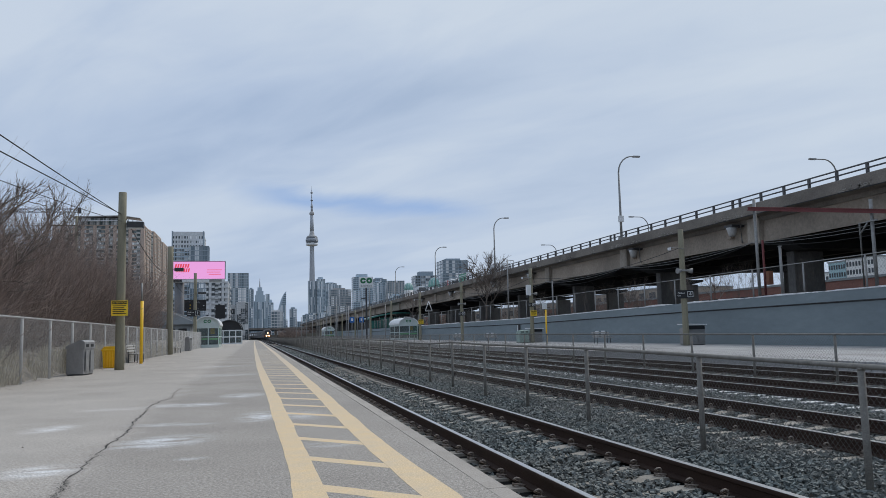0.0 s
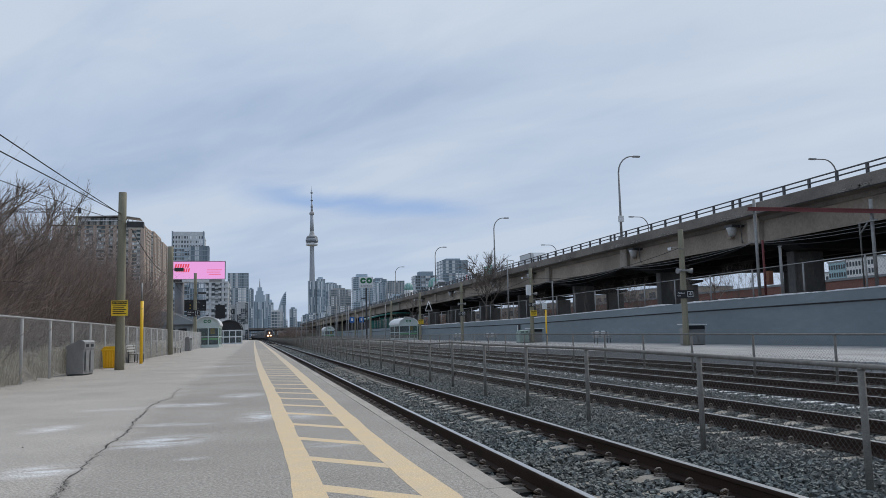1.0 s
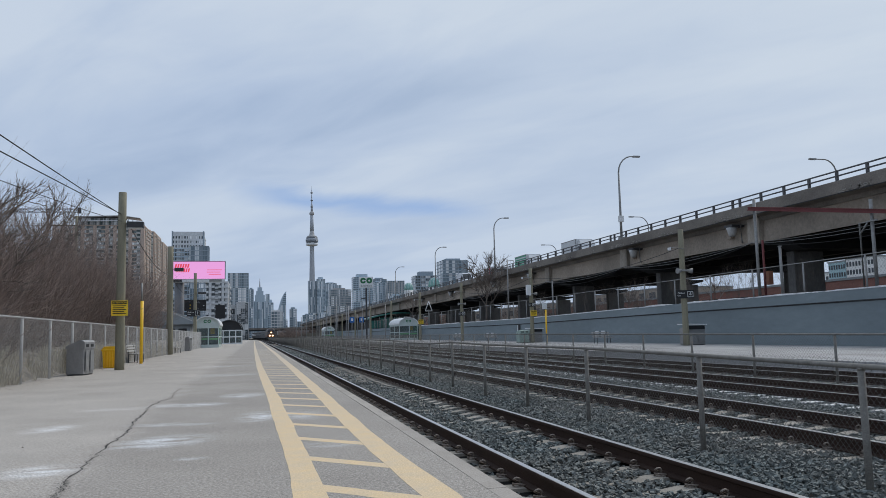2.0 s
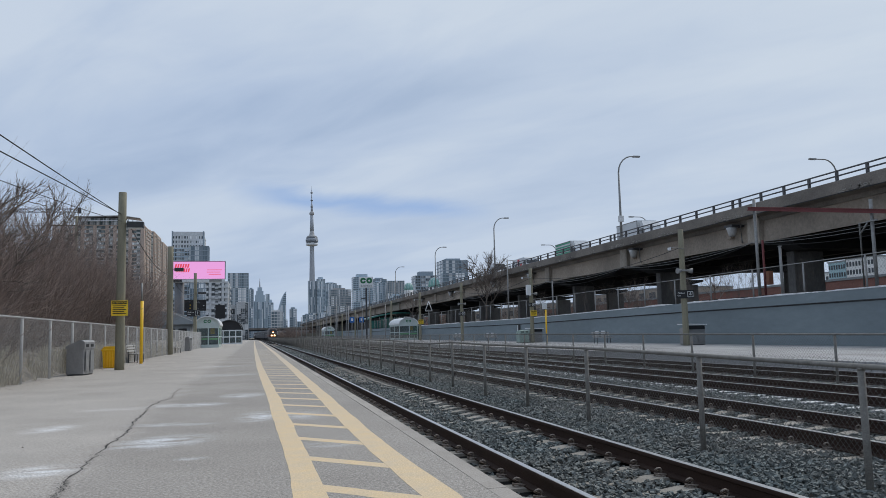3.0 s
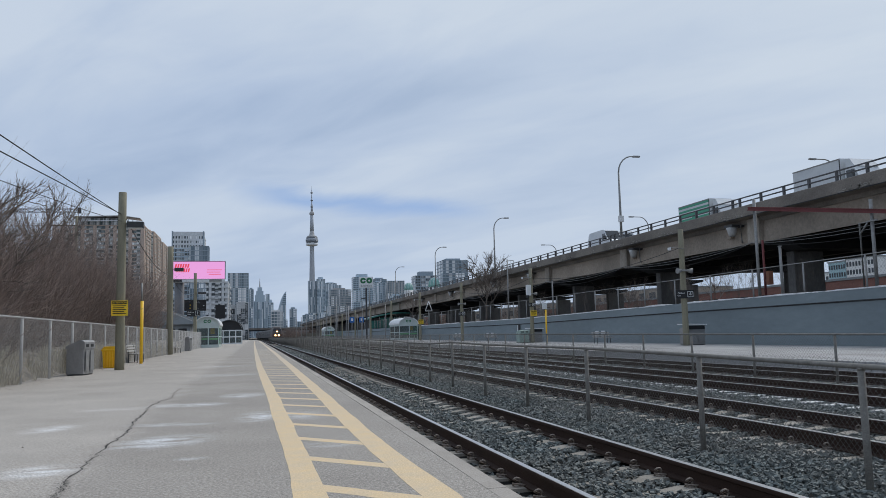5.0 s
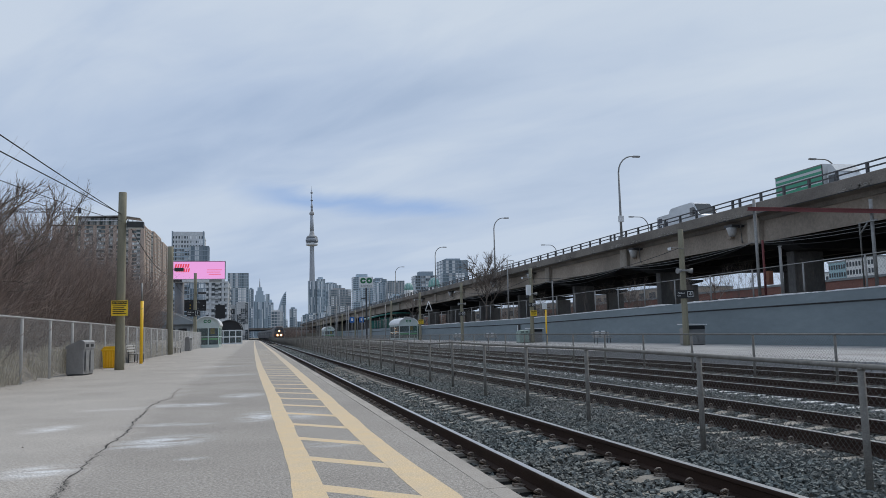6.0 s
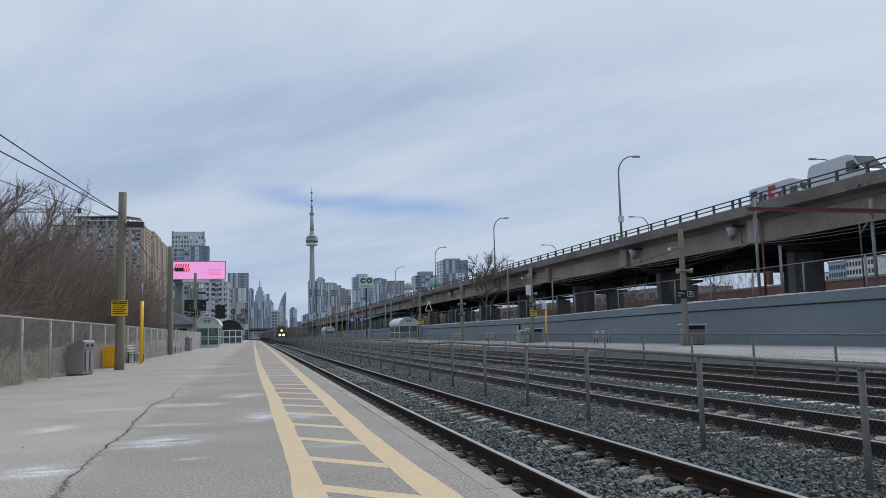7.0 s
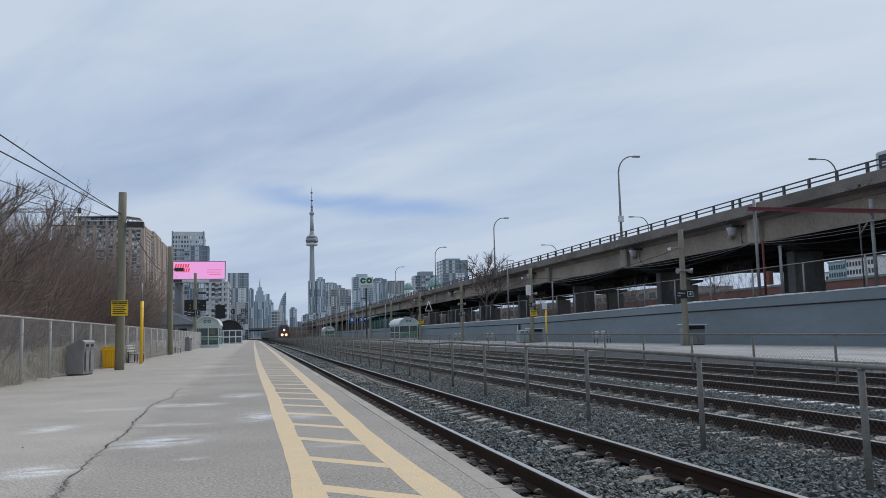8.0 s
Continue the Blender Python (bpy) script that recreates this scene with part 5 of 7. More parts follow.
    box(bm, w * 0.12, w * 0.3, 0.9, 0.95, e * 0.62, e * 0.88)
    part("notice_board", bm, M["signyel"], s)
    return s


M["wood2"] = mat("bench_slat", (0.40, 0.39, 0.37), 0.75, col2=(0.28, 0.265, 0.25), scale=3, fine=30, stretch=(0.3, 3, 3))
M["shelter"] = mat("shelter_frame", (0.52, 0.59, 0.57), 0.5, col2=(0.43, 0.49, 0.47), scale=2, fine=30, bump=0.03)
M["bandgreen"] = glass("band_green", (0.25, 0.52, 0.26), 0.55, 0.3)
M["roofgrey"] = mat("ribbed_roof", (0.27, 0.29, 0.30), 0.6, col2=(0.20, 0.215, 0.225), scale=1, fine=20, bump=0.1)


def near_platform():
    bin_thing(-5.66, 28.75, 0, 80, 0.85, 0.56, 1.16, "grey steel litter bin with sloping hood by the fence")
    salt_box(-5.72, 35.2)
    bench(-5.75, 42.4, 0, 84, "slatted bench beside the yellow marker pole")
    bench(-6.0, 66.5, 0, 86, "slatted bench under the wooden pole")
    bin_thing(-6.0, 76, 0, 80, 0.9, 0.7, 1.3, "grey steel litter bin near the shelter")
    marker_pole(-5.2, 40.0, 2.95, 0.85, "bright yellow marker pole with a grey rod on top")
    notice(-5.0, 32.26, 2.34, 0.60, 0.58, "yellow attention notice on the wooden pole")
    lamp_box(-5.1, 32.5, 5.58, 0.62, "dark box light on the wooden pole")
    lamp_box(-6.0, 61.0, 6.2, 0.65, "dark box light on the wooden pole")
    lamp_box(-6.6, 95.0, 6.3, 0.9, "dark box light on the wooden pole")
    platform_sign(-6.75, 94.78, 4.0, 1.5, 0.75, "1", "black platform sign with a white framed number one")
    shelter(-5.45, 98.5, 2.75, 9.0, 3.7, "glazed platform shelter with white vault roof and green glass")
    # arched canopy over the stair head
    c = thing("arched_canopy", "dark arched canopy over white glazed panels", "canopy", "", pose(-4.4, 150, 0))
    R = 2.3
    for k in range(6):
        bm = bmesh.new()
        tube(bm, [(R * math.cos(a), k * 1.2, 2.5 + R * 0.78 * math.sin(a)) for a in [math.pi * i / 12 for i in range(13)]], 0.09, n=6)
        part("rib", bm, M["dark"], c)
    bm = bmesh.new()
    arc = [math.pi * i / 12 for i in range(13)]
    wall_face(bm, [(R * 1.02 * math.cos(a), 2.52 + R * 0.80 * math.sin(a)) for a in arc] + [(R * 0.97 * math.cos(a), 2.48 + R * 0.76 * math.sin(a)) for a in arc[::-1]], 0, 6.2)
    part("vault", bm, M["dark"], c)
    bm = bmesh.new()
    wall_face(bm, [(R * 0.95 * math.cos(a), 2.5 + R * 0.75 * math.sin(a)) for a in arc], 0.3, 0.36)
    part("lunette", bm, M["black"], c)
    for i in range(4):
        for k in range(2):
            bm = bmesh.new()
            box(bm, -2.2 + 1.1 * i + 0.06, -1.1 + 1.1 * i - 0.06, 0, 0.06, 0.2 + 1.15 * k, 1.2 + 1.15 * k)
            part("panel", bm, M["pane"], c)
    for px in (-2.2, -1.1, 0, 1.1, 2.2):
        bm = bmesh.new()
        box(bm, px - 0.09, px + 0.09, -0.02, 0.1, 0, 2.5)
        part("post", bm, M["white"], c)
    for pz in (0.1, 1.27, 2.42):
        bm = bmesh.new()
        box(bm, -2.2, 2.2, -0.025, 0.08, pz - 0.1, pz + 0.1)
        part("rail", bm, M["white"], c)
    bm = bmesh.new()
    box(bm, -2.1, 2.1, 5.6, 5.7, 0, 2.6)
    part("back_wall", bm, M["dark"], c)
    # low station building behind the fence
    b = thing("station_building", "low grey station building with ribbed metal roof", "building", "", pose(-11.2, 104, 0))
    bm = bmesh.new()
    box(bm, -2.6, 3.4, 0, 22, -0.6, 2.9)
    part("wall", bm, M["roofgrey"], b)
    bm = bmesh.new()
    wall_face(bm, [(-3.0, 2.9), (3.9, 2.9), (3.9, 3.2), (1.0, 4.5), (-3.0, 4.7)], -0.5, 22.5)
    part("roof", bm, M["roofgrey"], b)
    for k in range(12):
        bm = bmesh.new()
        wall_face(bm, [(3.93, 3.21), (1.0, 4.53), (1.0, 4.62), (3.93, 3.29)], -0.4 + 2.0 * k, -0.3 + 2.0 * k)
        part("roof_rib", bm, M["galv"], b)
    for k in range(4):
        bm = bmesh.new()
        box(bm, -2.2 + 1.4 * k, -1.2 + 1.4 * k, -0.03, 0.02, 1.0, 2.4)
        part("window", bm, M["black"], b)
    billboard()


def billboard():
    b = thing("billboard", "large lit pink billboard on a thick steel column", "billboard", "", pose(-13.5, 205, -0.6))
    bm = bmesh.new()
    box(bm, -6.45, 6.45, 0.05, 1.0, 16.32, 20.9, 0.05)
    part("cabinet", bm, M["dark"], b)
    bm = bmesh.new()
    box(bm, -6.3, 6.3, 0.0, 0.045, 16.45, 20.75)
    face = part("screen", bm, M["pink"], b, "glowing pink screen")
    for i, (x0, x1, z) in enumerate(((-5.7, -2.2, 19.7), (-5.3, -2.1, 18.6))):
        bm = bmesh.new()
        n = 6
        for k in range(n):
            a = x0 + (x1 - x0) * k / n
            wd = (x1 - x0) / n * 0.72
            vs = [(a, z - 0.50), (a + wd, z - 0.42), (a + wd + 0.2, z + 0.52), (a + 0.2, z + 0.44)]
            bm.faces.new([bm.verts.new((px, -0.012, pz)) for px, pz in vs])
        part("headline_bar", bm, M["redlit"], face)
    for k, (x0, x1) in enumerate(((2.0, 5.6), (2.0, 5.2), (2.4, 5.4))):
        bm = bmesh.new()
        box(bm, x0, x1, -0.012, -0.002, 18.6 - 0.55 * k, 18.75 - 0.55 * k)
        part("text_bar", bm, M["redlit"], face)
    bm = bmesh.new()
    box(bm, -6.4, 6.4, -0.5, 0.7, 15.6, 16.3, 0.04)
    part("catwalk", bm, M["white"], b)
    for x0, x1, mt in ((-6.0, -3.9, "black"), (2.6, 5.6, "galv")):
        bm = bmesh.new()
        box(bm, x0, x1, -0.56, -0.51, 15.7, 16.25)
        part("name_plate", bm, M[mt], b)
    bm = bmesh.new()
    tube(bm, [(-4.6, 1.4, 0), (-4.6, 1.4, 16.0)], 1.15, n=20)
    part("column", bm, M["columngrey"], b, "thick grey steel column")
    d = thing("video_screen", "dark video screen with a few small pale marks", "screen", "video screens", pose(-15.0, 216, -0.6))
    bm = bmesh.new()
    box(bm, -2.75, 2.75, 0, 0.5, 8.9, 11.8, 0.05)
    part("cabinet", bm, M["black"], d)
    rng = random.Random(3)
    for k in range(9):
        bm = bmesh.new()
        px, pz = rng.uniform(-2.4, 2.0), rng.uniform(9.2, 11.2)
        box(bm, px, px + rng.uniform(0.1, 0.35), -0.02, -0.005, pz, pz + rng.uniform(0.1, 0.3))
        part("picture_patch", bm, rng.choice((M["signyel"], M["white"], M["columngrey"], M["columngrey"])), d)
    bm = bmesh.new()
    box(bm, -0.35, 0.35, 0.5, 1.1, 0, 9.5)
    part("post", bm, M["columngrey"], d)
    d = thing("video_screen", "tall dark screen over a pale name board", "screen", "video screens", pose(-8.7, 216, -0.6))
    bm = bmesh.new()
    box(bm, -1.25, 1.25, 0, 0.5, 6.8, 10.3, 0.05)
    part("cabinet", bm, M["black"], d)
    bm = bmesh.new()
    box(bm, -0.6, 1.7, -0.1, 0.3, 4.9, 6.6, 0.04)
    part("name_board", bm, M["white"], d)
    bm = bmesh.new()
    box(bm, -0.3, 0.3, 0.5, 1.1, 0, 9)
    part("post", bm, M["columngrey"], d)


M["pink"] = glow("pink_screen", (0.76, 0.33, 0.66), 0.95)
M["redlit"] = glow("red_screen", (0.75, 0.06, 0.10), 0.9)
M["columngrey"] = mat("column_grey", (0.16, 0.165, 0.175), 0.7, col2=(0.12, 0.125, 0.135), scale=0.5, fine=10, bump=0.05)


# ---------------------------------------------------------------- bare trees and brush
def strand(V, Fq, pts, r0, r1):
    n = len(pts)
    for i, p in enumerate(pts):
        d = pts[min(i + 1, n - 1)] - pts[max(i - 1, 0)]
        d = d / (np.linalg.norm(d) + 1e-9)
        a = np.cross(d, (0.3, 0.9, 0.2))
        a /= np.linalg.norm(a) + 1e-9
        b = np.cross(d, a)
        r = r0 + (r1 - r0) * i / (n - 1)
        k = len(V)
        for j in range(3):
            t = j * math.tau / 3
            V.append(tuple(p + r * (math.cos(t) * a + math.sin(t) * b)))
        if i:
            for j in range(3):
                Fq.append((k - 3 + j, k - 3 + (j + 1) % 3, k + (j + 1) % 3, k + j))


def grow(rng, V, Fq, p, d, ln, r, level, up, kids):
    """A limb that wanders and sends out thinner limbs along its length."""
    n = 5 if level < 2 else 3
    pts, q, v = [p], p, d
    for i in range(n):
        v = v + rng.normal(size=3) * (0.11 if level == 0 else 0.14) + np.array([0, 0, up])
        v = v / np.linalg.norm(v)
        q = q + v * ln / n
        pts.append(q)
    strand(V, Fq, pts, r, r * 0.45)
    if level >= len(kids):
        return
    for i in range(kids[level]):
        f = rng.uniform(0.25, 1.0)
        k = min(int(f * n), n - 1)
        base = pts[k] + (pts[k + 1] - pts[k]) * (f * n - k)
        side = rng.normal(size=3)
        nd = v * 0.85 + side * 0.34 + np.array([0, 0, 0.12])
        nd /= np.linalg.norm(nd)
        grow(rng, V, Fq, base, nd, ln * rng.uniform(0.28, 0.5), r * 0.5, level + 1, up * 0.8, kids)


def shrub(seed, h, spread, stems, label, kids=(9, 4), r=0.022, coat="twig"):
    rng = np.random.default_rng(seed)
    t = thing("shrub", label, "shrub", "bare shrubs")
    V, Fq = [], []
    for i in range(stems):
        a = rng.uniform(0, math.tau)
        p = np.array([math.cos(a), math.sin(a), 0]) * rng.uniform(0, spread * 0.5)
        d = np.array([math.cos(a) * rng.uniform(0.05, 0.30), math.sin(a) * rng.uniform(0.05, 0.30), 1.0])
        grow(rng, V, Fq, p, d / np.linalg.norm(d), h * rng.uniform(0.55, 1.0), r, 0, 0.03, kids)
    tagged(raw("crown", V, Fq, M[coat], t), kind="stuff")
    return t


def bare_tree(seed, x, y, z, h, label, kids=(9, 6, 4), r=0.16, trunk=0.3, limbs=7, coat="twig"):
    rng = np.random.default_rng(seed)
    t = thing("bare_tree", label, "tree", "bare trees", pose(x, y, z))
    bm = bmesh.new()
    tube(bm, [(0, 0, -0.2), (0.05, 0.03, h * trunk * 0.5), (0.02, -0.05, h * trunk), (0.1, 0, h * trunk * 1.5), (0.05, 0.05, h * 0.72)], r, r * 0.3, n=8)
    part("trunk", bm, M["bark"], t)
    V, Fq = [], []
    for i in range(limbs):
        a = i * 2.4 + rng.uniform(-0.4, 0.4)
        f = trunk + (0.70 - trunk) * i / limbs
        d = np.array([math.cos(a), math.sin(a), rng.uniform(0.7, 1.3)])
        grow(rng, V, Fq, np.array([0.05, 0, h * f]), d / np.linalg.norm(d), h * rng.uniform(0.32, 0.5) * (1.15 - f * 0.6), r * 0.42, 0, 0.05, kids)
    tagged(raw("crown", V, Fq, M[coat], t), kind="stuff")
    return t


def greenery():
    rng = random.Random(21)
    lab = "dense bare brown thicket of thin branches behind the fence"
    kinds = [shrub(50 + i, 5.4 + 0.4 * (i % 3), 2.5, 30, lab, (12, 5), 0.017) for i in range(5)]
    spots = []
    for i in range(46):
        y = 19 + 1.15 * i
        spots.append((-9.0 - rng.uniform(0, 1.2), y))
        if i % 4 != 3:
            spots.append((-11.6 - rng.uniform(0, 2) - 0.10 * y * (i / 46), y + rng.uniform(-1, 1)))
    used = set()
    for k, (x, y) in enumerate(spots):
        m = pose(x, y, float(np.interp(y, (19, 28, 38, 56, 72), (-1.7, -1.2, -0.3, -0.1, -0.8))) - rng.uniform(0, 0.4), 0, 0, rng.uniform(0, 360))
        if k < 5:
            kinds[k].matrix_basis = m
        else:
            copy_thing(kinds[k % 5], m)
    bare_tree(3, -8.7, 27.5, -0.6, 7.4, "slender bare tree rising above the thicket", (9, 5, 4), 0.10, 0.35, 9, "bark")
    bare_tree(5, -9.9, 30, -0.6, 7.8, "slender bare tree rising above the thicket", (9, 5, 4), 0.10, 0.35, 9, "bark")
    bare_tree(7, -11.1, 46, -0.6, 9.7, "slender bare tree rising above the thicket", (9, 6, 4), 0.11, 0.35, 11, "bark")
    bare_tree(9, -12.4, 47, -0.6, 9.0, "slender bare tree rising above the thicket", (9, 5, 4), 0.11, 0.35, 9, "bark")
    bare_tree(11, 31.4, 106, 2.4, 9.8, "wide bare tree above the retaining wall", (11, 7, 4), 0.18, 0.2, 14, "bark")
    bare_tree(12, 31.2, 158, 2.4, 8, "small bare tree above the retaining wall", (8, 5, 4), 0.12, 0.25, 8, "bark")
    # bushes under the elevated road
    b0 = shrub(90, 2.6, 2.0, 9, "straggly leafless bush above the retaining wall", (6, 3), 0.012, "bark")
    b0.matrix_basis = pose(31, 52, 2.4)
    for x, y in ((31.5, 47), (31, 61), (31.6, 68), (32, 84), (31.4, 95), (33.2, 56), (33.4, 50), (33, 64.5), (32.6, 74), (33.2, 43)):
        copy_thing(b0, pose(x, y, 2.35, 0, 0, rng.uniform(0, 360)))
    # a low bank of leaf litter and dead grass rises behind the fence
    bm = bmesh.new()
    rows = []
    for j in range(90):
        y = 8 + 1.15 * j
        row = []
        for x, z in ((-6.25, -0.12), (-6.6, 0.05), (-7.1, 0.34), (-7.8, 0.62), (-8.8, 0.86), (-11, 1.0), (-16, 0.6), (-24, -0.7)):
            dz = 0.16 * noise.noise((x * 0.9, y * 0.7, 3)) + 0.06 * noise.noise((x * 3, y * 2.6, 8))
            row.append(bm.verts.new((x, y, z + (dz if x < -6.3 and x > -20 else 0))))
        rows.append(row)
    for p, q in zip(rows, rows[1:]):
        for k in range(7):
            bm.faces.new((p[k], p[k + 1], q[k + 1], q[k]))
    tagged(part("bank", bm, mat("leaf_litter", (0.30, 0.265, 0.215), 1.0, col2=(0.07, 0.055, 0.042), scale=2.4, fine=22, var=0.95, bump=0.8, grain=0.45)), "low bank of dead grass and leaf litter", "ground", kind="structure")
    # dry grass along the fence
    nr = np.random.default_rng(2)
    V, Fq = [], []
    for i in range(30000):
        y = 13 + 51 * nr.random() ** 1.3
        x = -6.22 - 1.9 * nr.random() ** 1.4
        if noise.noise((y * 0.55, x * 0.8, 2.0)) + 0.5 * noise.noise((y * 1.9, x * 1.5, 7.0)) < 0.05 + 0.25 * nr.random():
            continue
        h = nr.uniform(0.3, 0.95)
        a, l = nr.uniform(0, math.tau), nr.uniform(0.05, 0.3)
        k = len(V)
        w = 0.012
        z = -0.1 + 0.45 * min(1.0, (-6.25 - x) / 1.2)
        V += [(x - w, y, z), (x + w, y + w, z), (x + l * math.cos(a), y + l * math.sin(a), z + h * 0.9)]
        Fq.append((k, k + 1, k + 2))
    tagged(raw("dry_grass", V, Fq, M["grass"]), "tall dry straw-coloured grass behind the fence", "grass", kind="stuff")


def grit():
    """Pebbles and dead leaves that lie about the slab."""
    rng = random.Random(17)
    V, Fq = [], []
    for i in range(420):
        y = 6 + 44 * rng.random() ** 1.4
        x = -6.0 + abs(rng.gauss(0, 0.35)) if i % 4 else rng.uniform(-5.5, 0.1)
        r = rng.uniform(0.006, 0.02) if i % 4 else rng.uniform(0.005, 0.014)
        k = len(V)
        a = rng.uniform(0, 6)
        V += [(x + r * math.cos(a + t), y + r * math.sin(a + t), 0.001) for t in (0, 1.5, 3.2, 4.6)] + [(x, y, r * 0.9)]
        Fq += [(k, k + 1, k + 4), (k + 1, k + 2, k + 4), (k + 2, k + 3, k + 4), (k + 3, k, k + 4)]
    tagged(raw("grit", V, Fq, M["twig"]), "brown grit and leaf crumbs on the platform", "debris", kind="stuff")


near_platform()
greenery()
grit()


# ---------------------------------------------------------------- the far platform and beyond
def sag(a, b, drop, n=10):
    a, b = Vector(a), Vector(b)
    return [a.lerp(b, i / n) - Vector((0, 0, drop * 4 * (i / n) * (1 - i / n))) for i in range(n + 1)]


def cable(a, b, drop, r, label, coat="cable"):
    bm = bmesh.new()
    tube(bm, sag(a, b, drop), r, n=5)
    tagged(part("cable", bm, M[coat]), label, "cable", "overhead cables")


def far_platform():
    platform_sign(25.45, 43.4, 3.10, 1.12, 0.50, "4", "black platform sign with a white framed number four", -8)
    platform_sign(25.45, 70.8, 3.55, 0.62, 0.36, "4", "small black platform sign on a pole", -6)
    platform_sign(25.45, 96.8, 3.45, 0.85, 0.5, "4", "small black platform sign on a pole", -6)
    notice(25.55, 70.6, 2.75, 0.62, 0.5, "yellow attention notice on a far platform pole")
    notice(25.55, 122.6, 2.9, 0.8, 0.7, "yellow attention notice on a far platform pole")
    bin_thing(26.4, 44.4, 0, 12, 1.35, 0.75, 1.2, "wide grey bin shelter with pale lid against the pole")
    bin_thing(25.9, 71.6, 0, 8, 1.3, 0.8, 1.25, "wide grey bin with flat hood on the far platform")
    bin_thing(24.6, 71.2, 0, 8, 0.95, 0.8, 1.2, "pale green recycling bin on the far platform", "greenbin")
    bench(26.4, 57.5, 0, 10, "metal bench against the blue-grey wall")
    bench(26.6, 88, 0, 10, "metal bench against the blue-grey wall")
    bench(27.0, 25.8, 0, 10, "metal bench against the blue-grey wall")
    bench(26.6, 103, 0, 10, "metal bench against the blue-grey wall")
    m = marker_pole(26.0, 68.6, 3.0, 0.3, "tall yellow marker pole with a small white plate")
    bm = bmesh.new()
    box(bm, -0.32, 0.12, -0.05, 0.05, 3.05, 3.6, 0.01)
    part("plate", bm, M["white"], m)
    for y, z in ((43.5, 4.55), (70.9, 4.6), (96.9, 4.7)):
        h = thing("loudspeaker", "pale horn loudspeakers strapped to a wooden pole", "loudspeaker", "loudspeakers", pose(25.5, y, z))
        for s in (-1, 1):
            bm = bmesh.new()
            tube(bm, [(s * 0.15, -0.1, 0), (s * 0.30, -0.12, -0.02), (s * 0.5, -0.16, -0.03)], 0.06, 0.17, n=10)
            part("horn", bm, M["galv"], h)
        bm = bmesh.new()
        box(bm, -0.24, 0.24, -0.24, 0.24, -0.05, 0.05)
        part("strap", bm, M["galv"], h)
    e = thing("equipment_box", "small pale equipment box on a wooden pole", "equipment box", "", pose(25.1, 70.6, 4.9))
    bm = bmesh.new()
    box(bm, -0.2, 0.2, -0.2, 0.2, -0.5, 0.5, 0.03)
    part("case", bm, M["white"], e)
    bm = bmesh.new()
    tube(bm, [(0, -0.1, -0.5), (-0.25, -0.2, -0.6)], 0.1, 0.13, n=8)
    part("camera_dome", bm, M["dark"], e)
    shelter(26.3, 137, 3.3, 10.0, 3.9, "glazed platform shelter with white vault roof")
    shelter(23.9, 262, 3.3, 10.0, 4.0, "glazed platform shelter with white vault roof")
    for y in (150, 178, 206, 236, 268, 302):
        wood_pole(25.5 + bend(y), y, 7.4, "wooden pole on the far platform", 0.2)
    for k in range(16):
        y = 158 + 12 * k
        p = thing("steel_mast", "thin grey steel mast along the far platform", "mast", "steel masts", pose((18.2, 27.6)[k % 2] + bend(y), y, 0))
        bm = bmesh.new()
        tube(bm, [(0, 0, 0), (0, 0, 6.8 + (k * 7 % 5) * 0.35)], 0.12, 0.09, n=8)
        part("shaft", bm, M["galv"], p)
        bm = bmesh.new()
        tube(bm, [(0, 0, 6.2), (-0.9, 0, 6.5)], 0.04, n=6)
        part("arm", bm, M["galv"], p)
    for y in (150, 178, 206, 236, 268):
        lp = thing("light_pole", "thin grey light pole on the far platform", "light pole", "light poles", pose(21.5 + bend(y), y + 12, 0))
        bm = bmesh.new()
        tube(bm, [(0, 0, 0), (0, 0, 8.5)], 0.09, 0.06, n=8)
        part("pole", bm, M["galv"], lp)
        bm = bmesh.new()
        box(bm, -0.15, 0.7, -0.15, 0.15, 8.4, 8.6, 0.03)
        part("lamp_head", bm, M["dark"], lp)
    # the station's name board on its mast
    g = thing("station_sign", "tall white station sign with green ring emblem", "sign", "", pose(23.5, 170, 0))
    bm = bmesh.new()
    box(bm, -1.5, 1.5, -0.15, 0.15, 11.15, 13.5, 0.10)
    part("board", bm, M["white"], g)
    for cx in (-0.66, 0.66):
        bm = bmesh.new()
        for k in range(20):
            if cx < 0 and k in (0, 19):
                continue
            a0, a1 = k * math.tau / 20, (k + 1) * math.tau / 20
            bm.faces.new([bm.verts.new((cx + r * math.cos(a), -0.165, 12.7 + r * math.sin(a))) for r, a in ((0.63, a0), (0.63, a1), (0.22, a1), (0.22, a0))])
        part("emblem_ring", bm, M["gogreen"], g)
    words("name", "Exhibition", 0.60, M["black"], g, pose(0, -0.165, 11.58))
    bm = bmesh.new()
    box(bm, -0.17, 0.17, -0.12, 0.12, 0, 11.2)
    part("mast", bm, M["dark"], g)
    for x, y in ((21.8, 182), (24.0, 182)):
        b = thing("wayfinding_sign", "small blue wayfinding sign on a post", "sign", "wayfinding signs", pose(x, y, 0))
        bm = bmesh.new()
        box(bm, -0.55, 0.55, -0.06, 0.06, 3.9, 5.2, 0.03)
        part("board", bm, M["signblue"], b)
        bm = bmesh.new()
        tube(bm, [(0, 0.1, 0), (0, 0.1, 4.6)], 0.06, n=8)
        part("post", bm, M["galv"], b)
        bm = bmesh.new()
        box(bm, -0.2, 0.2, -0.075, -0.062, 4.3, 4.9)
        part("pictogram", bm, M["white"], b)
    # curved green glazed entrance
    c = thing("station_entrance", "glazed station entrance with curved green roof", "building", "", pose(28.4, 196, 0))
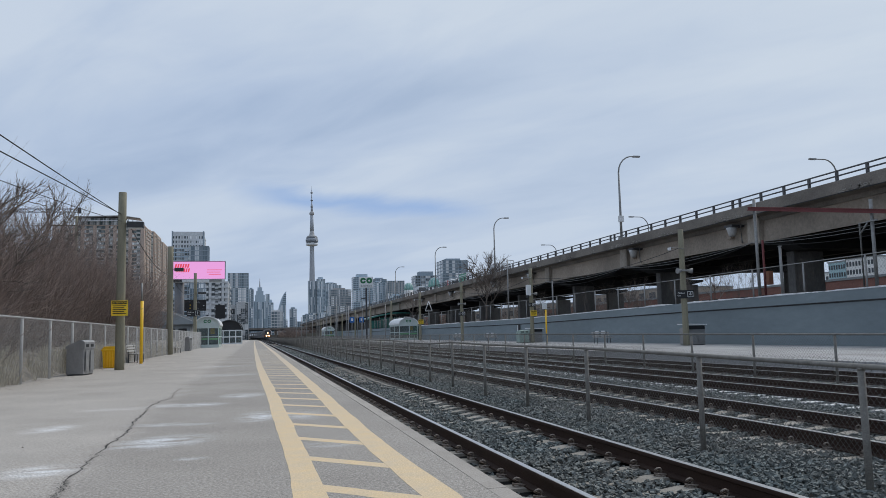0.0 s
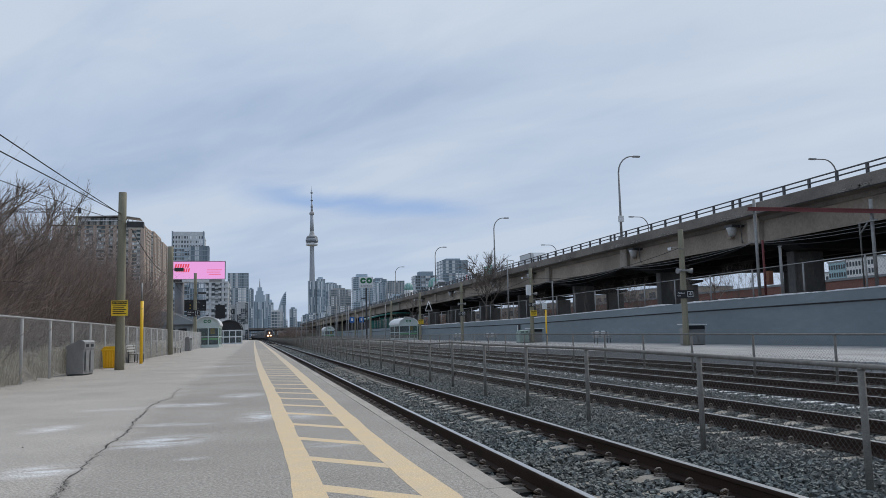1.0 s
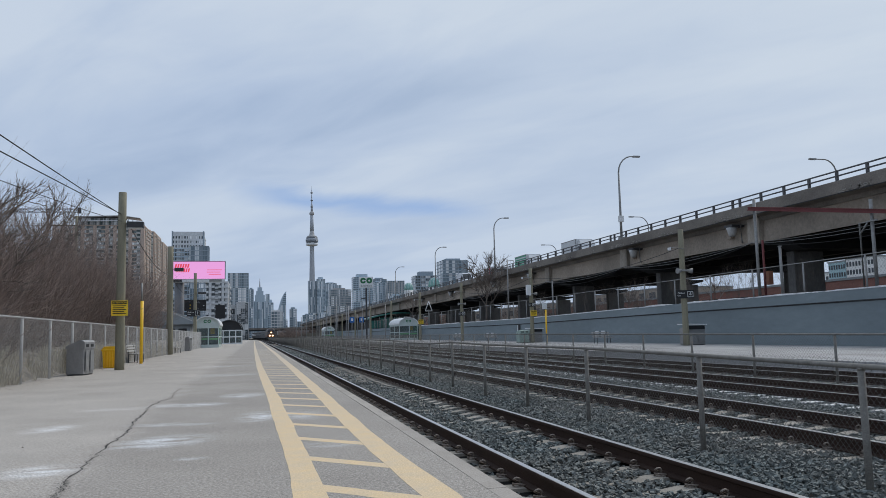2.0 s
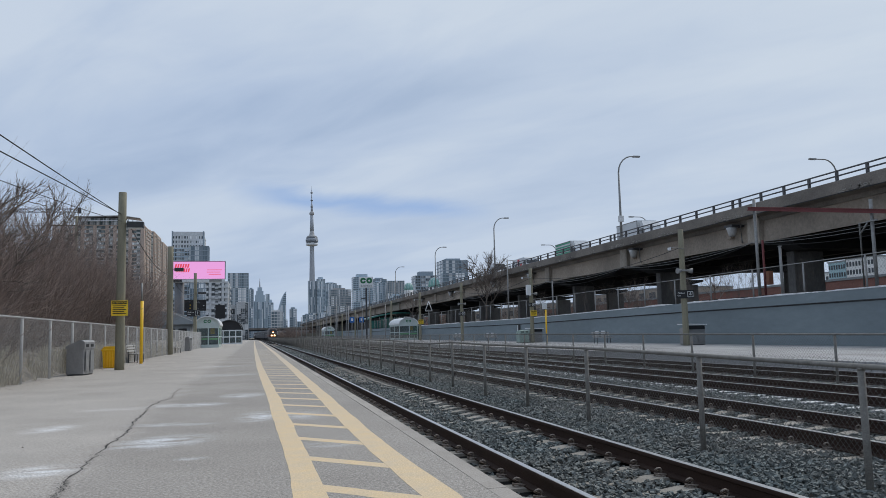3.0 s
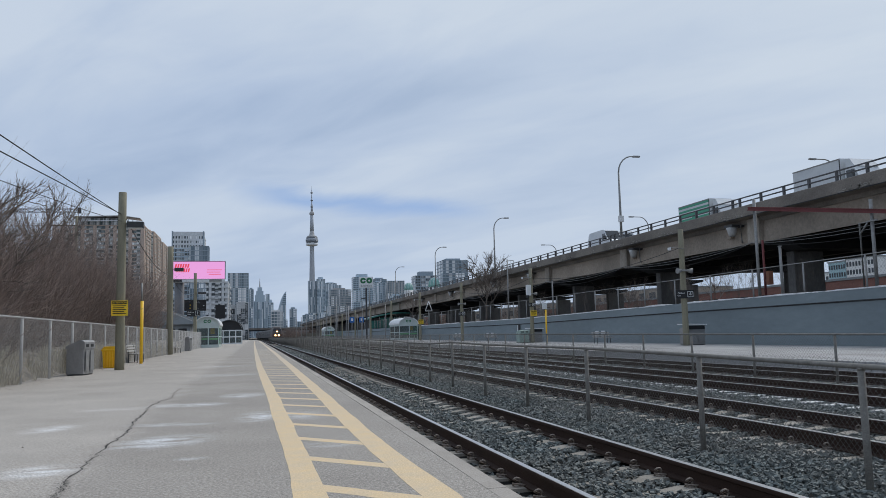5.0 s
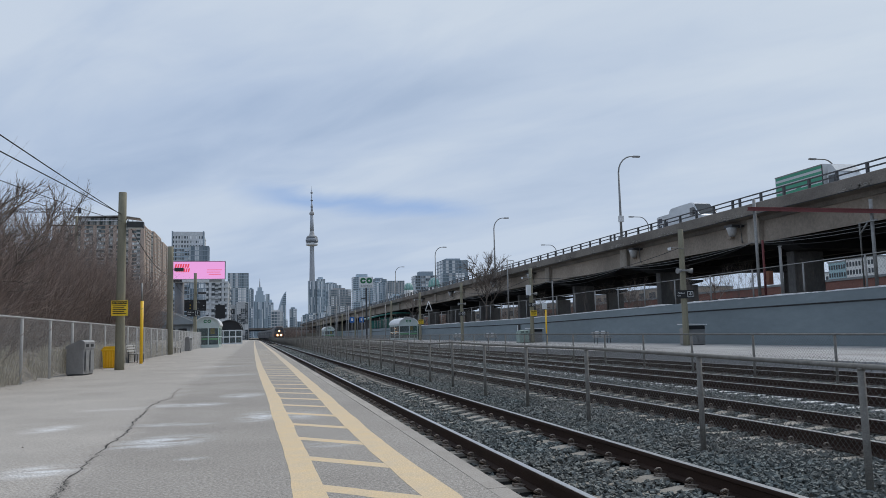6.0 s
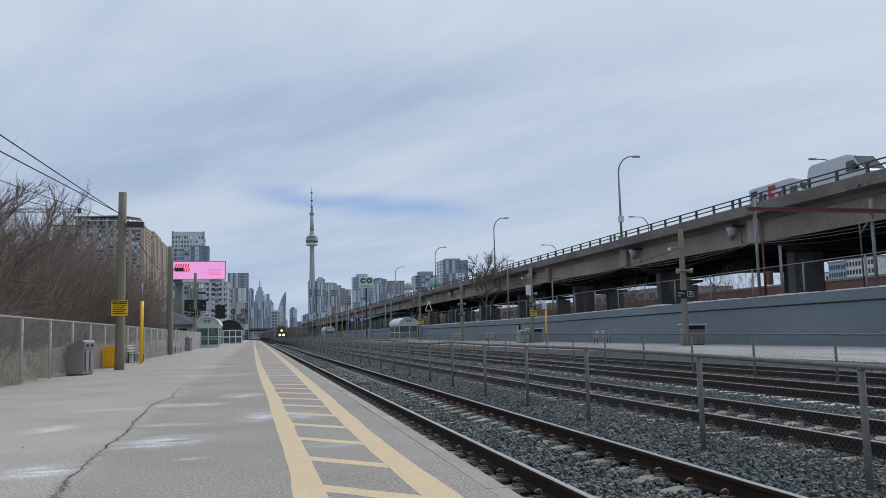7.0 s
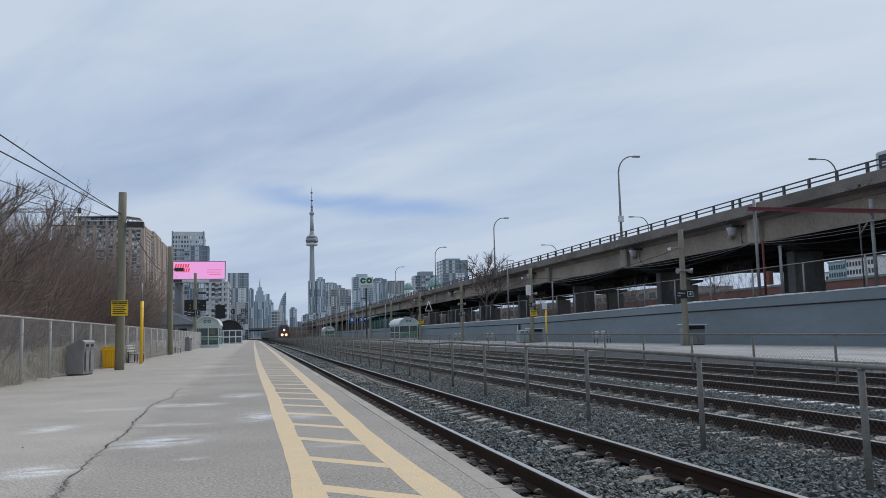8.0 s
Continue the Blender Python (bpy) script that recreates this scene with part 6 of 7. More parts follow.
    arc = [(-1.0 + 11.5 * i / 10, 4.3 + 2.2 * math.sin(math.pi * (0.12 + 0.55 * i / 10))) for i in range(11)]
    bm = bmesh.new()
    wall_face(bm, arc + [(x, z - 0.35) for x, z in arc[::-1]], -1, 14)
    part("roof", bm, M["greendark"], c)
    for i in range(8):
        bm = bmesh.new()
        x0 = -0.5 + 1.25 * i
        box(bm, x0 + 0.05, x0 + 1.2, 0, 0.06, 2.6, 5.2 if i > 1 else 4.5)
        part("pane", bm, M["greendark"], c)
        bm = bmesh.new()
        box(bm, x0 - 0.05, x0 + 0.05, -0.05, 0.1, 0, 5.4 if i > 1 else 4.6)
        part("mullion", bm, M["white"], c)
    bm = bmesh.new()
    box(bm, -0.5, 9.5, 0.3, 10, 0, 2.6)
    part("wall", bm, M["roofgrey"], c)
    # plate on the retaining wall
    s = thing("wall_plate", "small black and white plate on the wall", "sign", "", pose(28.4, 83.5, 1.3, 0, 0, -90))
    bm = bmesh.new()
    box(bm, -0.4, 0.4, -0.03, 0.03, -0.5, 0.5)
    part("board", bm, M["black"], s)
    bm = bmesh.new()
    box(bm, -0.4, -0.2, -0.04, -0.031, -0.45, 0.45)
    part("stripe", bm, M["white"], s)
    w = thing("triangle_sign", "white triangular frame sign on a thin post", "sign", "", pose(30.0, 137, 2.4))
    bm = bmesh.new()
    tri = [Vector((-0.62, 0, 2.6)), Vector((0.62, 0, 2.6)), Vector((0, 0, 4.3))]
    for i in range(3):
        tube(bm, [tri[i], tri[(i + 1) % 3]], 0.07, n=6)
    part("frame", bm, M["white"], w)
    bm = bmesh.new()
    tube(bm, [(0, 0, 0), (0, 0, 2.6)], 0.05, n=6)
    part("post", bm, M["galv"], w)
    k = thing("concrete_block", "pale concrete block on top of the wall", "block", "", pose(28.7, 38.6, 2.56))
    bm = bmesh.new()
    box(bm, -0.25, 0.25, -0.45, 0.45, 0, 0.26, 0.03)
    part("block", bm, M["concrete"], k)


def gantry():
    g = thing("red_gantry", "dark red steel beam on grey posts above the wall", "gantry")
    A, B = Vector((31.0, 44.2, 8.55)), Vector((33.2, 33.6, 6.75))
    d = (B - A).normalized()
    bm = bmesh.new()
    for p, q in ((A - d * 0.3, B + d * 3),):
        s = d.cross(Vector((0, 0, 1))).normalized() * 0.11
        u = s.cross(d).normalized()
        if u.z < 0:
            u = -u
        for h0, h1, ww in ((-0.12, -0.08, 1.0), (-0.08, 0.08, 0.25), (0.08, 0.12, 1.0)):
            vs = [bm.verts.new(e + s * sg * ww + u * hh) for e in (p, q) for hh in (h0, h1) for sg in (-1, 1)]
            for f in ((0, 1, 3, 2), (4, 6, 7, 5), (0, 4, 5, 1), (2, 3, 7, 6), (0, 2, 6, 4), (1, 5, 7, 3)):
                bm.faces.new([vs[i] for i in f])
    part("beam", bm, M["redsteel"], g, "dark red steel beam")
    for p, top in ((A, 9.2), (A.lerp(B, 0.75), 7.85)):
        bm = bmesh.new()
        tube(bm, [(p.x + 0.2, p.y, 2.4), (p.x + 0.2, p.y, top)], 0.10, n=10)
        part("post", bm, M["galv"], g)
    p = A.lerp(B, 0.75)
    bm = bmesh.new()
    tube(bm, [(p.x, p.y + 0.7, 2.4), (p.x, p.y + 0.7, 6.6), (p.x, p.y - 0.6, 6.62)], 0.06, n=8)
    tube(bm, [(p.x, p.y + 0.7, 6.0), (p.x, p.y + 0.1, 6.6)], 0.04, n=6)
    part("bracket", bm, M["galv"], g)
    for x, y, z1, arm in ((30.2, 92.3, 9.9, 1), (30.2, 40.6, 5.7, 0), (30.4, 78, 6.3, 0)):
        lp = thing("steel_post", "thin galvanised post above the retaining wall", "post", "steel posts", pose(x, y, 2.4))
        bm = bmesh.new()
        tube(bm, [(0, 0, 0), (0, 0, z1 - 2.4)], 0.10, 0.08, n=8)
        part("pole", bm, M["galv"], lp)
        bm = bmesh.new()
        if arm:
            tube(bm, [(0, 0, z1 - 2.6), (0.8, 0, z1 - 2.55), (0.9, 0, z1 - 2.9)], 0.05, n=6)
        else:
            tube(bm, [(0, 0, z1 - 2.4), (0, 0, z1 - 2.34)], 0.12, n=8)
        part("top", bm, M["galv"], lp)


def rusty_signal():
    s = thing("signal_box", "rust-brown signal box on a dark red post", "signal box", "", pose(33.0, 45.6, 2.45))
    bm = bmesh.new()
    tube(bm, [(0, 0.5, -0.1), (0, 0.5, 4.3)], 0.08, n=8)
    part("post", bm, M["redsteel"], s)
    bm = bmesh.new()
    box(bm, -0.16, 0.16, -0.17, 0.17, 1.3, 2.2, 0.03)
    tube(bm, [(0, 0, 1.6), (0, 0.5, 1.6)], 0.05, n=6)
    part("case", bm, mat("rust_paint", (0.26, 0.10, 0.055), 0.8, col2=(0.15, 0.065, 0.04), scale=4, fine=30), s)


def lattice_boom():
    b = thing("lattice_boom", "dark steel lattice boom above the thicket", "boom")
    n = 26
    for z in (10.12, 10.34):
        bm = bmesh.new()
        tube(bm, [(-22.4, 60, z), (-12.0, 60, z + 0.12)], 0.035, n=6)
        part("chord", bm, M["dark"], b)
    for i in range(n):
        bm = bmesh.new()
        x0, x1 = -22.3 + 10.2 * i / n, -22.3 + 10.2 * (i + 1) / n
        za, zb = ((10.12, 10.34), (10.34, 10.12))[i % 2]
        tube(bm, [(x0, 60, za + 0.12 * i / n), (x1, 60, zb + 0.12 * (i + 1) / n)], 0.022, n=5)
        part("lacing", bm, M["dark"], b)
    bm = bmesh.new()
    box(bm, -12.2, -11.98, 59.88, 60.12, 10.15, 10.55, 0.03)
    part("end_plate", bm, M["dark"], b)


def cables():
    lab = "slack cable strung under the elevated road"
    seats = (29.6, 50.5, 71.4, 92.3, 113.2, 134.1)
    for y0, y1 in zip(seats, seats[1:]):
        for z, drop, r, coat in ((7.12, 0.32, 0.019, "galv"), (7.04, 0.45, 0.019, "galv"), (7.06, 0.85, 0.026, "cable")):
            cable((35.23, y0, z), (35.23, y1, z), drop, r, lab, coat)
    top = "black overhead wire strung from the wooden pole"
    cable((-5.05, 32.4, 5.98), (-5.25, 11, 5.25), 0.03, 0.015, top)
    cable((-5.05, 32.4, 6.0), (-5.25, 11, 4.72), 0.02, 0.015, top)
    cable((-5.0, 32.4, 5.7), (-7.1, 14, 5.0), 0.1, 0.011, top)
    cable((-5.0, 32.6, 6.1), (-6.0, 61, 5.8), 0.6, 0.018, top)
    cable((-6.0, 61, 5.8), (-6.6, 95, 6.3), 0.8, 0.018, top)
    cable((-22, 60, 9.2), (-12.2, 60, 9.3), 0.05, 0.03, "thin dark feeder line above the thicket")
    cable((25.5, 43.6, 6.0), (25.5, 71, 6.1), 0.7, 0.018, "thin wire between far platform poles")
    cable((25.5, 71, 6.1), (25.5, 97, 6.2), 0.7, 0.018, "thin wire between far platform poles")
    cable((25.5, 97, 6.2), (25.5, 123, 6.4), 0.7, 0.018, "thin wire between far platform poles")


def beyond():
    brick = mat("red_brick", (0.27, 0.125, 0.10), 0.9, col2=(0.20, 0.095, 0.075), scale=0.3, fine=5, bump=0.1)
    beige = mat("beige_block", (0.36, 0.31, 0.26), 0.9, col2=(0.29, 0.25, 0.21), scale=0.2, fine=3, bump=0)
    teal = mat("teal_panel", (0.38, 0.56, 0.60), 0.5, bump=0)
    dark = mat("far_window", (0.05, 0.06, 0.07), 0.25, bump=0)
    pale = mat("pale_block", (0.78, 0.78, 0.76), 0.85, col2=(0.62, 0.62, 0.61), scale=0.2, fine=2, bump=0)

    def low(name, x, y0, y1, top, d, wall, label, floors, bays):
        b = thing(name, label, "building", "buildings behind the road", pose(x, y0, 2.4))
        bm = bmesh.new()
        box(bm, 0, d, 0, y1 - y0, 0, top - 2.4)
        part("wall", bm, wall, b)
        bm = bmesh.new()
        box(bm, -0.15, d, -0.1, y1 - y0 + 0.1, top - 2.4, top - 2.1)
        part("roof_edge", bm, M["roofgrey"], b)
        fh, bw = (top - 2.6) / floors, (y1 - y0) / bays
        bm = bmesh.new()
        box(bm, -0.06, 0.1, -bw * 0.3, bw * 0.3, -fh * 0.28, fh * 0.28)
        me = mesh_of("window", bm, dark)
        for i in range(floors):
            for k in range(bays):
                piece("window", me, b, 0, (k + 0.5) * bw, (i + 0.5) * fh)
        return b

    low("brick_building", 75, 50, 124, 6.7, 20, brick, "long low red brick building seen under the road", 1, 9)
    low("beige_building", 110, 196, 250, 12.0, 20, beige, "beige concrete building behind the elevated road", 3, 9)
    low("pale_apartments", 126, 139.5, 147.5, 14.9, 20, pale, "pale apartment block with many windows", 7, 9)
    low("teal_apartments", 126, 147.7, 153, 14.6, 20, teal, "teal glazed block beside pale apartments", 7, 7)
    low("pale_apartments", 134, 153.5, 164, 13.2, 20, pale, "pale apartment block with many windows", 4, 8)
    low("brick_building", 72, 128, 190, 6.3, 18, brick, "long low red brick building seen under the road", 1, 8)
    low("beige_building", 76, 196, 300, 8.0, 18, beige, "beige concrete building behind the elevated road", 2, 14)
    low("brick_building", 78, 310, 430, 8.5, 18, brick, "long low red brick building seen under the road", 2, 14)
    low("beige_building", 84, -20, 44, 7.0, 18, beige, "beige concrete building behind the elevated road", 2, 8)
    for i in range(12):
        rng = random.Random(i + 300)
        copy_thing(bpy.data.objects["shrub.002"], pose(60 + rng.uniform(0, 8), 190 + i * 13, 1.2, 0, 0, i * 40))
    for i in range(9):
        copy_thing(bpy.data.objects["shrub.003"], pose(61 + (i * 5 % 7), 104 + i * 10, 1.4, 0, 0, i * 70))
    for i, (x, y) in enumerate(((62, 98), (66, 112), (64, 84), (70, 140), (64, 128))):
        bare_tree(40 + i, x, y, 2.6, 6.5, "bare tree beyond the elevated road", (7, 5, 3), 0.13, 0.25, 8)
    # road bridge that closes the view down the line
    b = thing("road_bridge", "dark road bridge across the tracks far off", "bridge", "", pose(-8, 540, -0.6))
    bm = bmesh.new()
    box(bm, -70, 60, 0, 12, 5.6, 7.0)
    part("deck", bm, M["soffit"], b)
    bm = bmesh.new()
    box(bm, -70, 60, -0.3, 0, 6.4, 7.6)
    part("parapet", bm, M["concrete"], b)
    for x in (-40, -22, 4, 22, 45):
        bm = bmesh.new()
        box(bm, x - 0.8, x + 0.8, 2, 10, 0, 5.6)
        part("pier", bm, M["concrete"], b)
    # winter scrub that fills the end of the cutting
    for i in range(22):
        rng = random.Random(i)
        copy_thing(bpy.data.objects["shrub"], pose(rng.uniform(12, 34), 380 + i * 5, -0.6, 0, 0, i * 40))
    for i in range(16):
        rng = random.Random(i + 70)
        copy_thing(bpy.data.objects["shrub.001"], pose(-24 - rng.uniform(0, 25), 230 + i * 14, -0.6, 0, 0, i * 40))
    # green copper domes on pale drums
    green = mat("copper_green", (0.22, 0.42, 0.38), 0.6, col2=(0.17, 0.34, 0.31), scale=0.1, fine=1, bump=0)
    for x, z, r in ((135.2, 42, 4.2), (158.8, 45, 5.4)):
        d = thing("domed_pavilion", "distant pavilion with a green copper dome", "building", "domes", pose(x, 700, -0.6))
        bm = bmesh.new()
        tube(bm, [(0, 0, 0), (0, 0, z)], r * 0.95, n=20)
        part("drum", bm, pale, d)
        bm = bmesh.new()
        bmesh.ops.create_uvsphere(bm, u_segments=20, v_segments=10, radius=r, matrix=Matrix.Translation((0, 0, z)) @ Matrix.Diagonal((1, 1, 1.25, 1)))
        part("dome", bm, green, d)
        for k in range(10):
            bm = bmesh.new()
            a = k * math.tau / 10
            tube(bm, [(r * 1.01 * math.cos(a) * math.cos(t), r * 1.01 * math.sin(a) * math.cos(t), z + 1.26 * r * math.sin(t)) for t in (0, 0.4, 0.8, 1.2, 1.55)], 0.14, n=4)
            part("rib", bm, pale, d)


M["greenbin"] = mat("pale_green_bin", (0.30, 0.40, 0.36), 0.5, col2=(0.24, 0.32, 0.29), bump=0.03)
M["signblue"] = mat("sign_blue", (0.03, 0.14, 0.42), 0.5, bump=0.02)
M["greendark"] = mat("green_roof_glass", (0.06, 0.20, 0.17), 0.15, col2=(0.04, 0.14, 0.12), bump=0)

far_platform()
gantry()
rusty_signal()
lattice_boom()
cables()
beyond()


# ---------------------------------------------------------------- vehicles
M["tyre"] = mat("tyre_rubber", (0.02, 0.02, 0.02), 0.85)
M["vanwhite"] = mat("van_paint", (0.66, 0.68, 0.70), 0.35, col2=(0.46, 0.49, 0.52), scale=0.8, fine=10, bump=0, grain=0.03)
M["truckwhite"] = mat("truck_paint", (0.66, 0.68, 0.69), 0.5, col2=(0.47, 0.50, 0.53), scale=0.6, fine=8, bump=0, grain=0.05)
M["truckgreen"] = mat("truck_green", (0.05, 0.33, 0.20), 0.5, col2=(0.05, 0.28, 0.17), scale=0.8, fine=8, bump=0, grain=0.05)
M["decored"] = mat("decal_red", (0.60, 0.04, 0.05), 0.5, bump=0)
M["deconavy"] = mat("decal_navy", (0.03, 0.035, 0.06), 0.5, bump=0)
M["carglass"] = mat("car_glass", (0.02, 0.025, 0.03), 0.12, bump=0, spec=0.8)
M["loco"] = mat("loco_paint", (0.09, 0.08, 0.08), 0.6, col2=(0.13, 0.10, 0.09), scale=0.7, fine=10, bump=0.05)
M["locoband"] = mat("loco_band", (0.16, 0.075, 0.05), 0.6, col2=(0.10, 0.05, 0.04), scale=0.7, fine=10, bump=0.05)
M["coach"] = mat("coach_steel", (0.06, 0.06, 0.064), 0.85, metal=0.0, col2=(0.18, 0.18, 0.185), scale=0.5, fine=8, bump=0.05)
M["headlight"] = glow("headlight", (1.0, 0.74, 0.45), 12.0)
# orange glare around each headlight, drawn as a faintly glowing disc
M["halo_glow"] = glow("halo_glow", (1.0, 0.45, 0.14), 1.0)


def wheel_parts(v, places, r):
    for x, y in places:
        bm = bmesh.new()
        tube(bm, [(x - 0.13, y, r), (x + 0.13, y, r)], r, n=18)
        w = part("wheel", bm, M["tyre"], v)
        bm = bmesh.new()
        tube(bm, [(x - 0.14, y, r), (x + 0.14, y, r)], r * 0.55, n=14)
        part("rim", bm, M["galv"], w)


def box_truck(name, label, green, body, box_len, h):
    v = thing(name, label, "truck", "vehicles on the road")
    bm = bmesh.new()
    box(bm, -1.25, 1.25, -box_len, 0, 1.0, h, 0.05)
    part("cargo_box", bm, M["truckwhite"], v)
    for s in (-1, 1):
        if green:
            for z0, z1 in ((h - 0.36, h - 0.12), (h - 0.80, h - 0.58), (h - 1.30, h - 1.0), (h - 2.3, h - 1.5)):
                bm = bmesh.new()
                box(bm, s * 1.256 - 0.004, s * 1.256 + 0.004, -box_len + 0.1, -0.1, z0, z1)
                part("stripe", bm, M["truckgreen"], v)
            bm = bmesh.new()
            tube(bm, [(s * 1.252, -box_len * 0.5, h - 2.0), (s * 1.262, -box_len * 0.5, h - 2.0)], 0.62, n=24)
            part("emblem", bm, M["truckgreen"], v)
        bm = bmesh.new()
        box(bm, s * 1.26 - 0.01, s * 1.26 + 0.01, -box_len, 0, h - 0.12, h - 0.02)
        part("edge_trim", bm, M["galv"], v)
        bm = bmesh.new()
        box(bm, s * 1.26 - 0.012, s * 1.26 + 0.012, -box_len, -box_len + 0.1, 1.0, h - 0.12)
        part("corner_post", bm, M["dark"], v)
    bm = bmesh.new()
    y0 = -box_len - 0.35
    a = [(y0, 0.5), (y0, 2.9), (y0 - 0.9, 2.9), (y0 - 1.5, 1.9), (y0 - 2.4, 1.7), (y0 - 2.5, 0.5)]
    l = [bm.verts.new((-1.15, y, z)) for y, z in a]
    r = [bm.verts.new((1.15, y, z)) for y, z in a]
    bm.faces.new(l), bm.faces.new(r[::-1])
    for i in range(6):
        bm.faces.new((l[i], r[i], r[(i + 1) % 6], l[(i + 1) % 6]))
    part("cab", bm, M["truckwhite"], v)
    bm = bmesh.new()
    b = [(y0 - 0.05, 2.9), (y0 - 0.05, h - 0.15), (y0 - 0.5, h - 0.2), (y0 - 1.0, 2.9)]
    l = [bm.verts.new((-1.1, y, z)) for y, z in b]
    r = [bm.verts.new((1.1, y, z)) for y, z in b]
    bm.faces.new(l), bm.faces.new(r[::-1])
    for i in range(4):
        bm.faces.new((l[i], r[i], r[(i + 1) % 4], l[(i + 1) % 4]))
    part("wind_fairing", bm, M["truckwhite"], v)
    for s in (-1, 1):
        bm = bmesh.new()
        box(bm, s * 1.155 - 0.01, s * 1.155 + 0.01, y0 - 1.0, y0 - 0.15, 1.95, 2.65)
        part("side_window", bm, M["carglass"], v)
        bm = bmesh.new()
        box(bm, s * 1.38 - 0.08, s * 1.38 + 0.08, y0 - 1.25, y0 - 1.1, 1.9, 2.5, 0.03)
        part("mirror", bm, M["dark"], v)
    bm = bmesh.new()
    box(bm, -0.5, 0.5, y0 - 2.3, -0.1, 0.55, 1.0)
    part("chassis", bm, M["dark"], v)
    wheel_parts(v, [(s * 1.05, y) for s in (-1, 1) for y in (y0 - 1.7, -1.4, -2.5)], 0.5)
    return v


def cargo_van():
    v = thing("cargo_van", "pale grey high-roof cargo van", "van", "vehicles on the road")
    prof = [(0.0, 0.45), (0.0, 1.2), (-0.08, 2.45), (-0.35, 2.72), (-4.1, 2.74), (-4.6, 2.6), (-5.55, 1.45), (-6.2, 1.2), (-6.35, 0.9), (-6.3, 0.45)]
    bm = bmesh.new()
    l = [bm.verts.new((-0.98 if z < 1.6 else -0.86, y, z)) for y, z in prof]
    r = [bm.verts.new((0.98 if z < 1.6 else 0.86, y, z)) for y, z in prof]
    bm.faces.new(l), bm.faces.new(r[::-1])
    for i in range(len(prof)):
        j = (i + 1) % len(prof)
        bm.faces.new((l[i], r[i], r[j], l[j]))
    bmesh.ops.bevel(bm, geom=bm.edges[:], offset=0.07, segments=2, affect="EDGES")
    part("body", bm, M["vanwhite"], v)
    bm = bmesh.new()
    vs = [bm.verts.new((s * 0.80, y, z)) for s, y, z in ((-1, -4.72, 2.52), (1, -4.72, 2.52), (1.1, -5.56, 1.52), (-1.1, -5.56, 1.52))]
    ws = [bm.verts.new(q.co + Vector((0, 0.1, -0.1))) for q in vs]
    bm.faces.new(vs), bm.faces.new(ws[::-1])
    for i in range(4):
        bm.faces.new((vs[i], vs[(i + 1) % 4], ws[(i + 1) % 4], ws[i]))
    part("windscreen", bm, M["carglass"], v)
    for s in (-1, 1):
        bm = bmesh.new()
        a = [(-4.1, 1.5), (-4.1, 2.2), (-4.75, 2.2), (-5.35, 1.5)]
        p = [bm.verts.new((s * 0.995 if z < 1.6 else s * 0.945, y, z)) for y, z in a]
        q = [bm.verts.new((s * 0.90 if z < 1.6 else s * 0.85, y, z)) for y, z in a]
        bm.faces.new(p), bm.faces.new(q[::-1])
        for i in range(4):
            bm.faces.new((p[i], p[(i + 1) % 4], q[(i + 1) % 4], q[i]))
        part("side_window", bm, M["carglass"], v)
        bm = bmesh.new()
        box(bm, s * 1.12 - 0.1, s * 1.12 + 0.1, -5.1, -4.95, 1.5, 1.9, 0.03)
        part("mirror", bm, M["dark"], v)
        bm = bmesh.new()
        box(bm, s * 0.985 - 0.01, s * 0.985 + 0.01, -5.9, -0.1, 0.75, 0.9)
        part("side_trim", bm, M["dark"], v)
    wheel_parts(v, [(s * 0.86, y) for s in (-1, 1) for y in (-1.2, -5.2)], 0.36)
    return v


def step_van():
    v = thing("delivery_van", "white delivery van with navy and red markings", "van", "vehicles on the road")
    prof = [(0, 0.55), (0, 2.9), (-0.1, 3.0), (-5.4, 3.02), (-5.9, 2.85), (-6.3, 1.7), (-7.0, 1.45), (-7.05, 0.55)]
    bm = bmesh.new()
    l = [bm.verts.new((-1.15, y, z)) for y, z in prof]
    r = [bm.verts.new((1.15, y, z)) for y, z in prof]
    bm.faces.new(l), bm.faces.new(r[::-1])
    for i in range(len(prof)):
        j = (i + 1) % len(prof)
        bm.faces.new((l[i], r[i], r[j], l[j]))
    bmesh.ops.bevel(bm, geom=bm.edges[:], offset=0.06, segments=2, affect="EDGES")
    part("body", bm, M["truckwhite"], v)
    for s in (-1, 1):
        for y0, y1, z0, z1, mt in ((-0.55, -0.3, 1.3, 2.75, "deconavy"), (-1.15, -0.55, 2.3, 2.75, "deconavy"), (-1.0, -0.55, 1.75, 2.0, "deconavy"), (-1.75, -1.3, 1.3, 2.2, "deconavy"), (-2.3, -1.9, 1.3, 2.3, "deconavy"),
                                   (-2.95, -2.55, 1.3, 2.85, "decored"), (-3.5, -2.95, 2.4, 2.85, "decored"), (-3.35, -2.95, 1.8, 2.1, "decored"), (-4.2, -3.7, 1.4, 2.2, "decored"), (-4.7, -4.3, 1.75, 2.2, "decored")):
            bm = bmesh.new()
            box(bm, s * 1.156 - 0.004, s * 1.156 + 0.004, y0, y1, z0, z1)
            part("marking", bm, M[mt], v)
        bm = bmesh.new()
        box(bm, s * 1.156 - 0.008, s * 1.156 + 0.008, -6.05, -5.2, 1.6, 2.35)
        part("side_window", bm, M["carglass"], v)
    bm = bmesh.new()
    box(bm, -0.9, 0.9, -6.2, -6.05, 1.75, 2.5)
    part("windscreen", bm, M["carglass"], v)
    wheel_parts(v, [(s * 0.98, y) for s in (-1, 1) for y in (-1.5, -5.9)], 0.42)
    return v


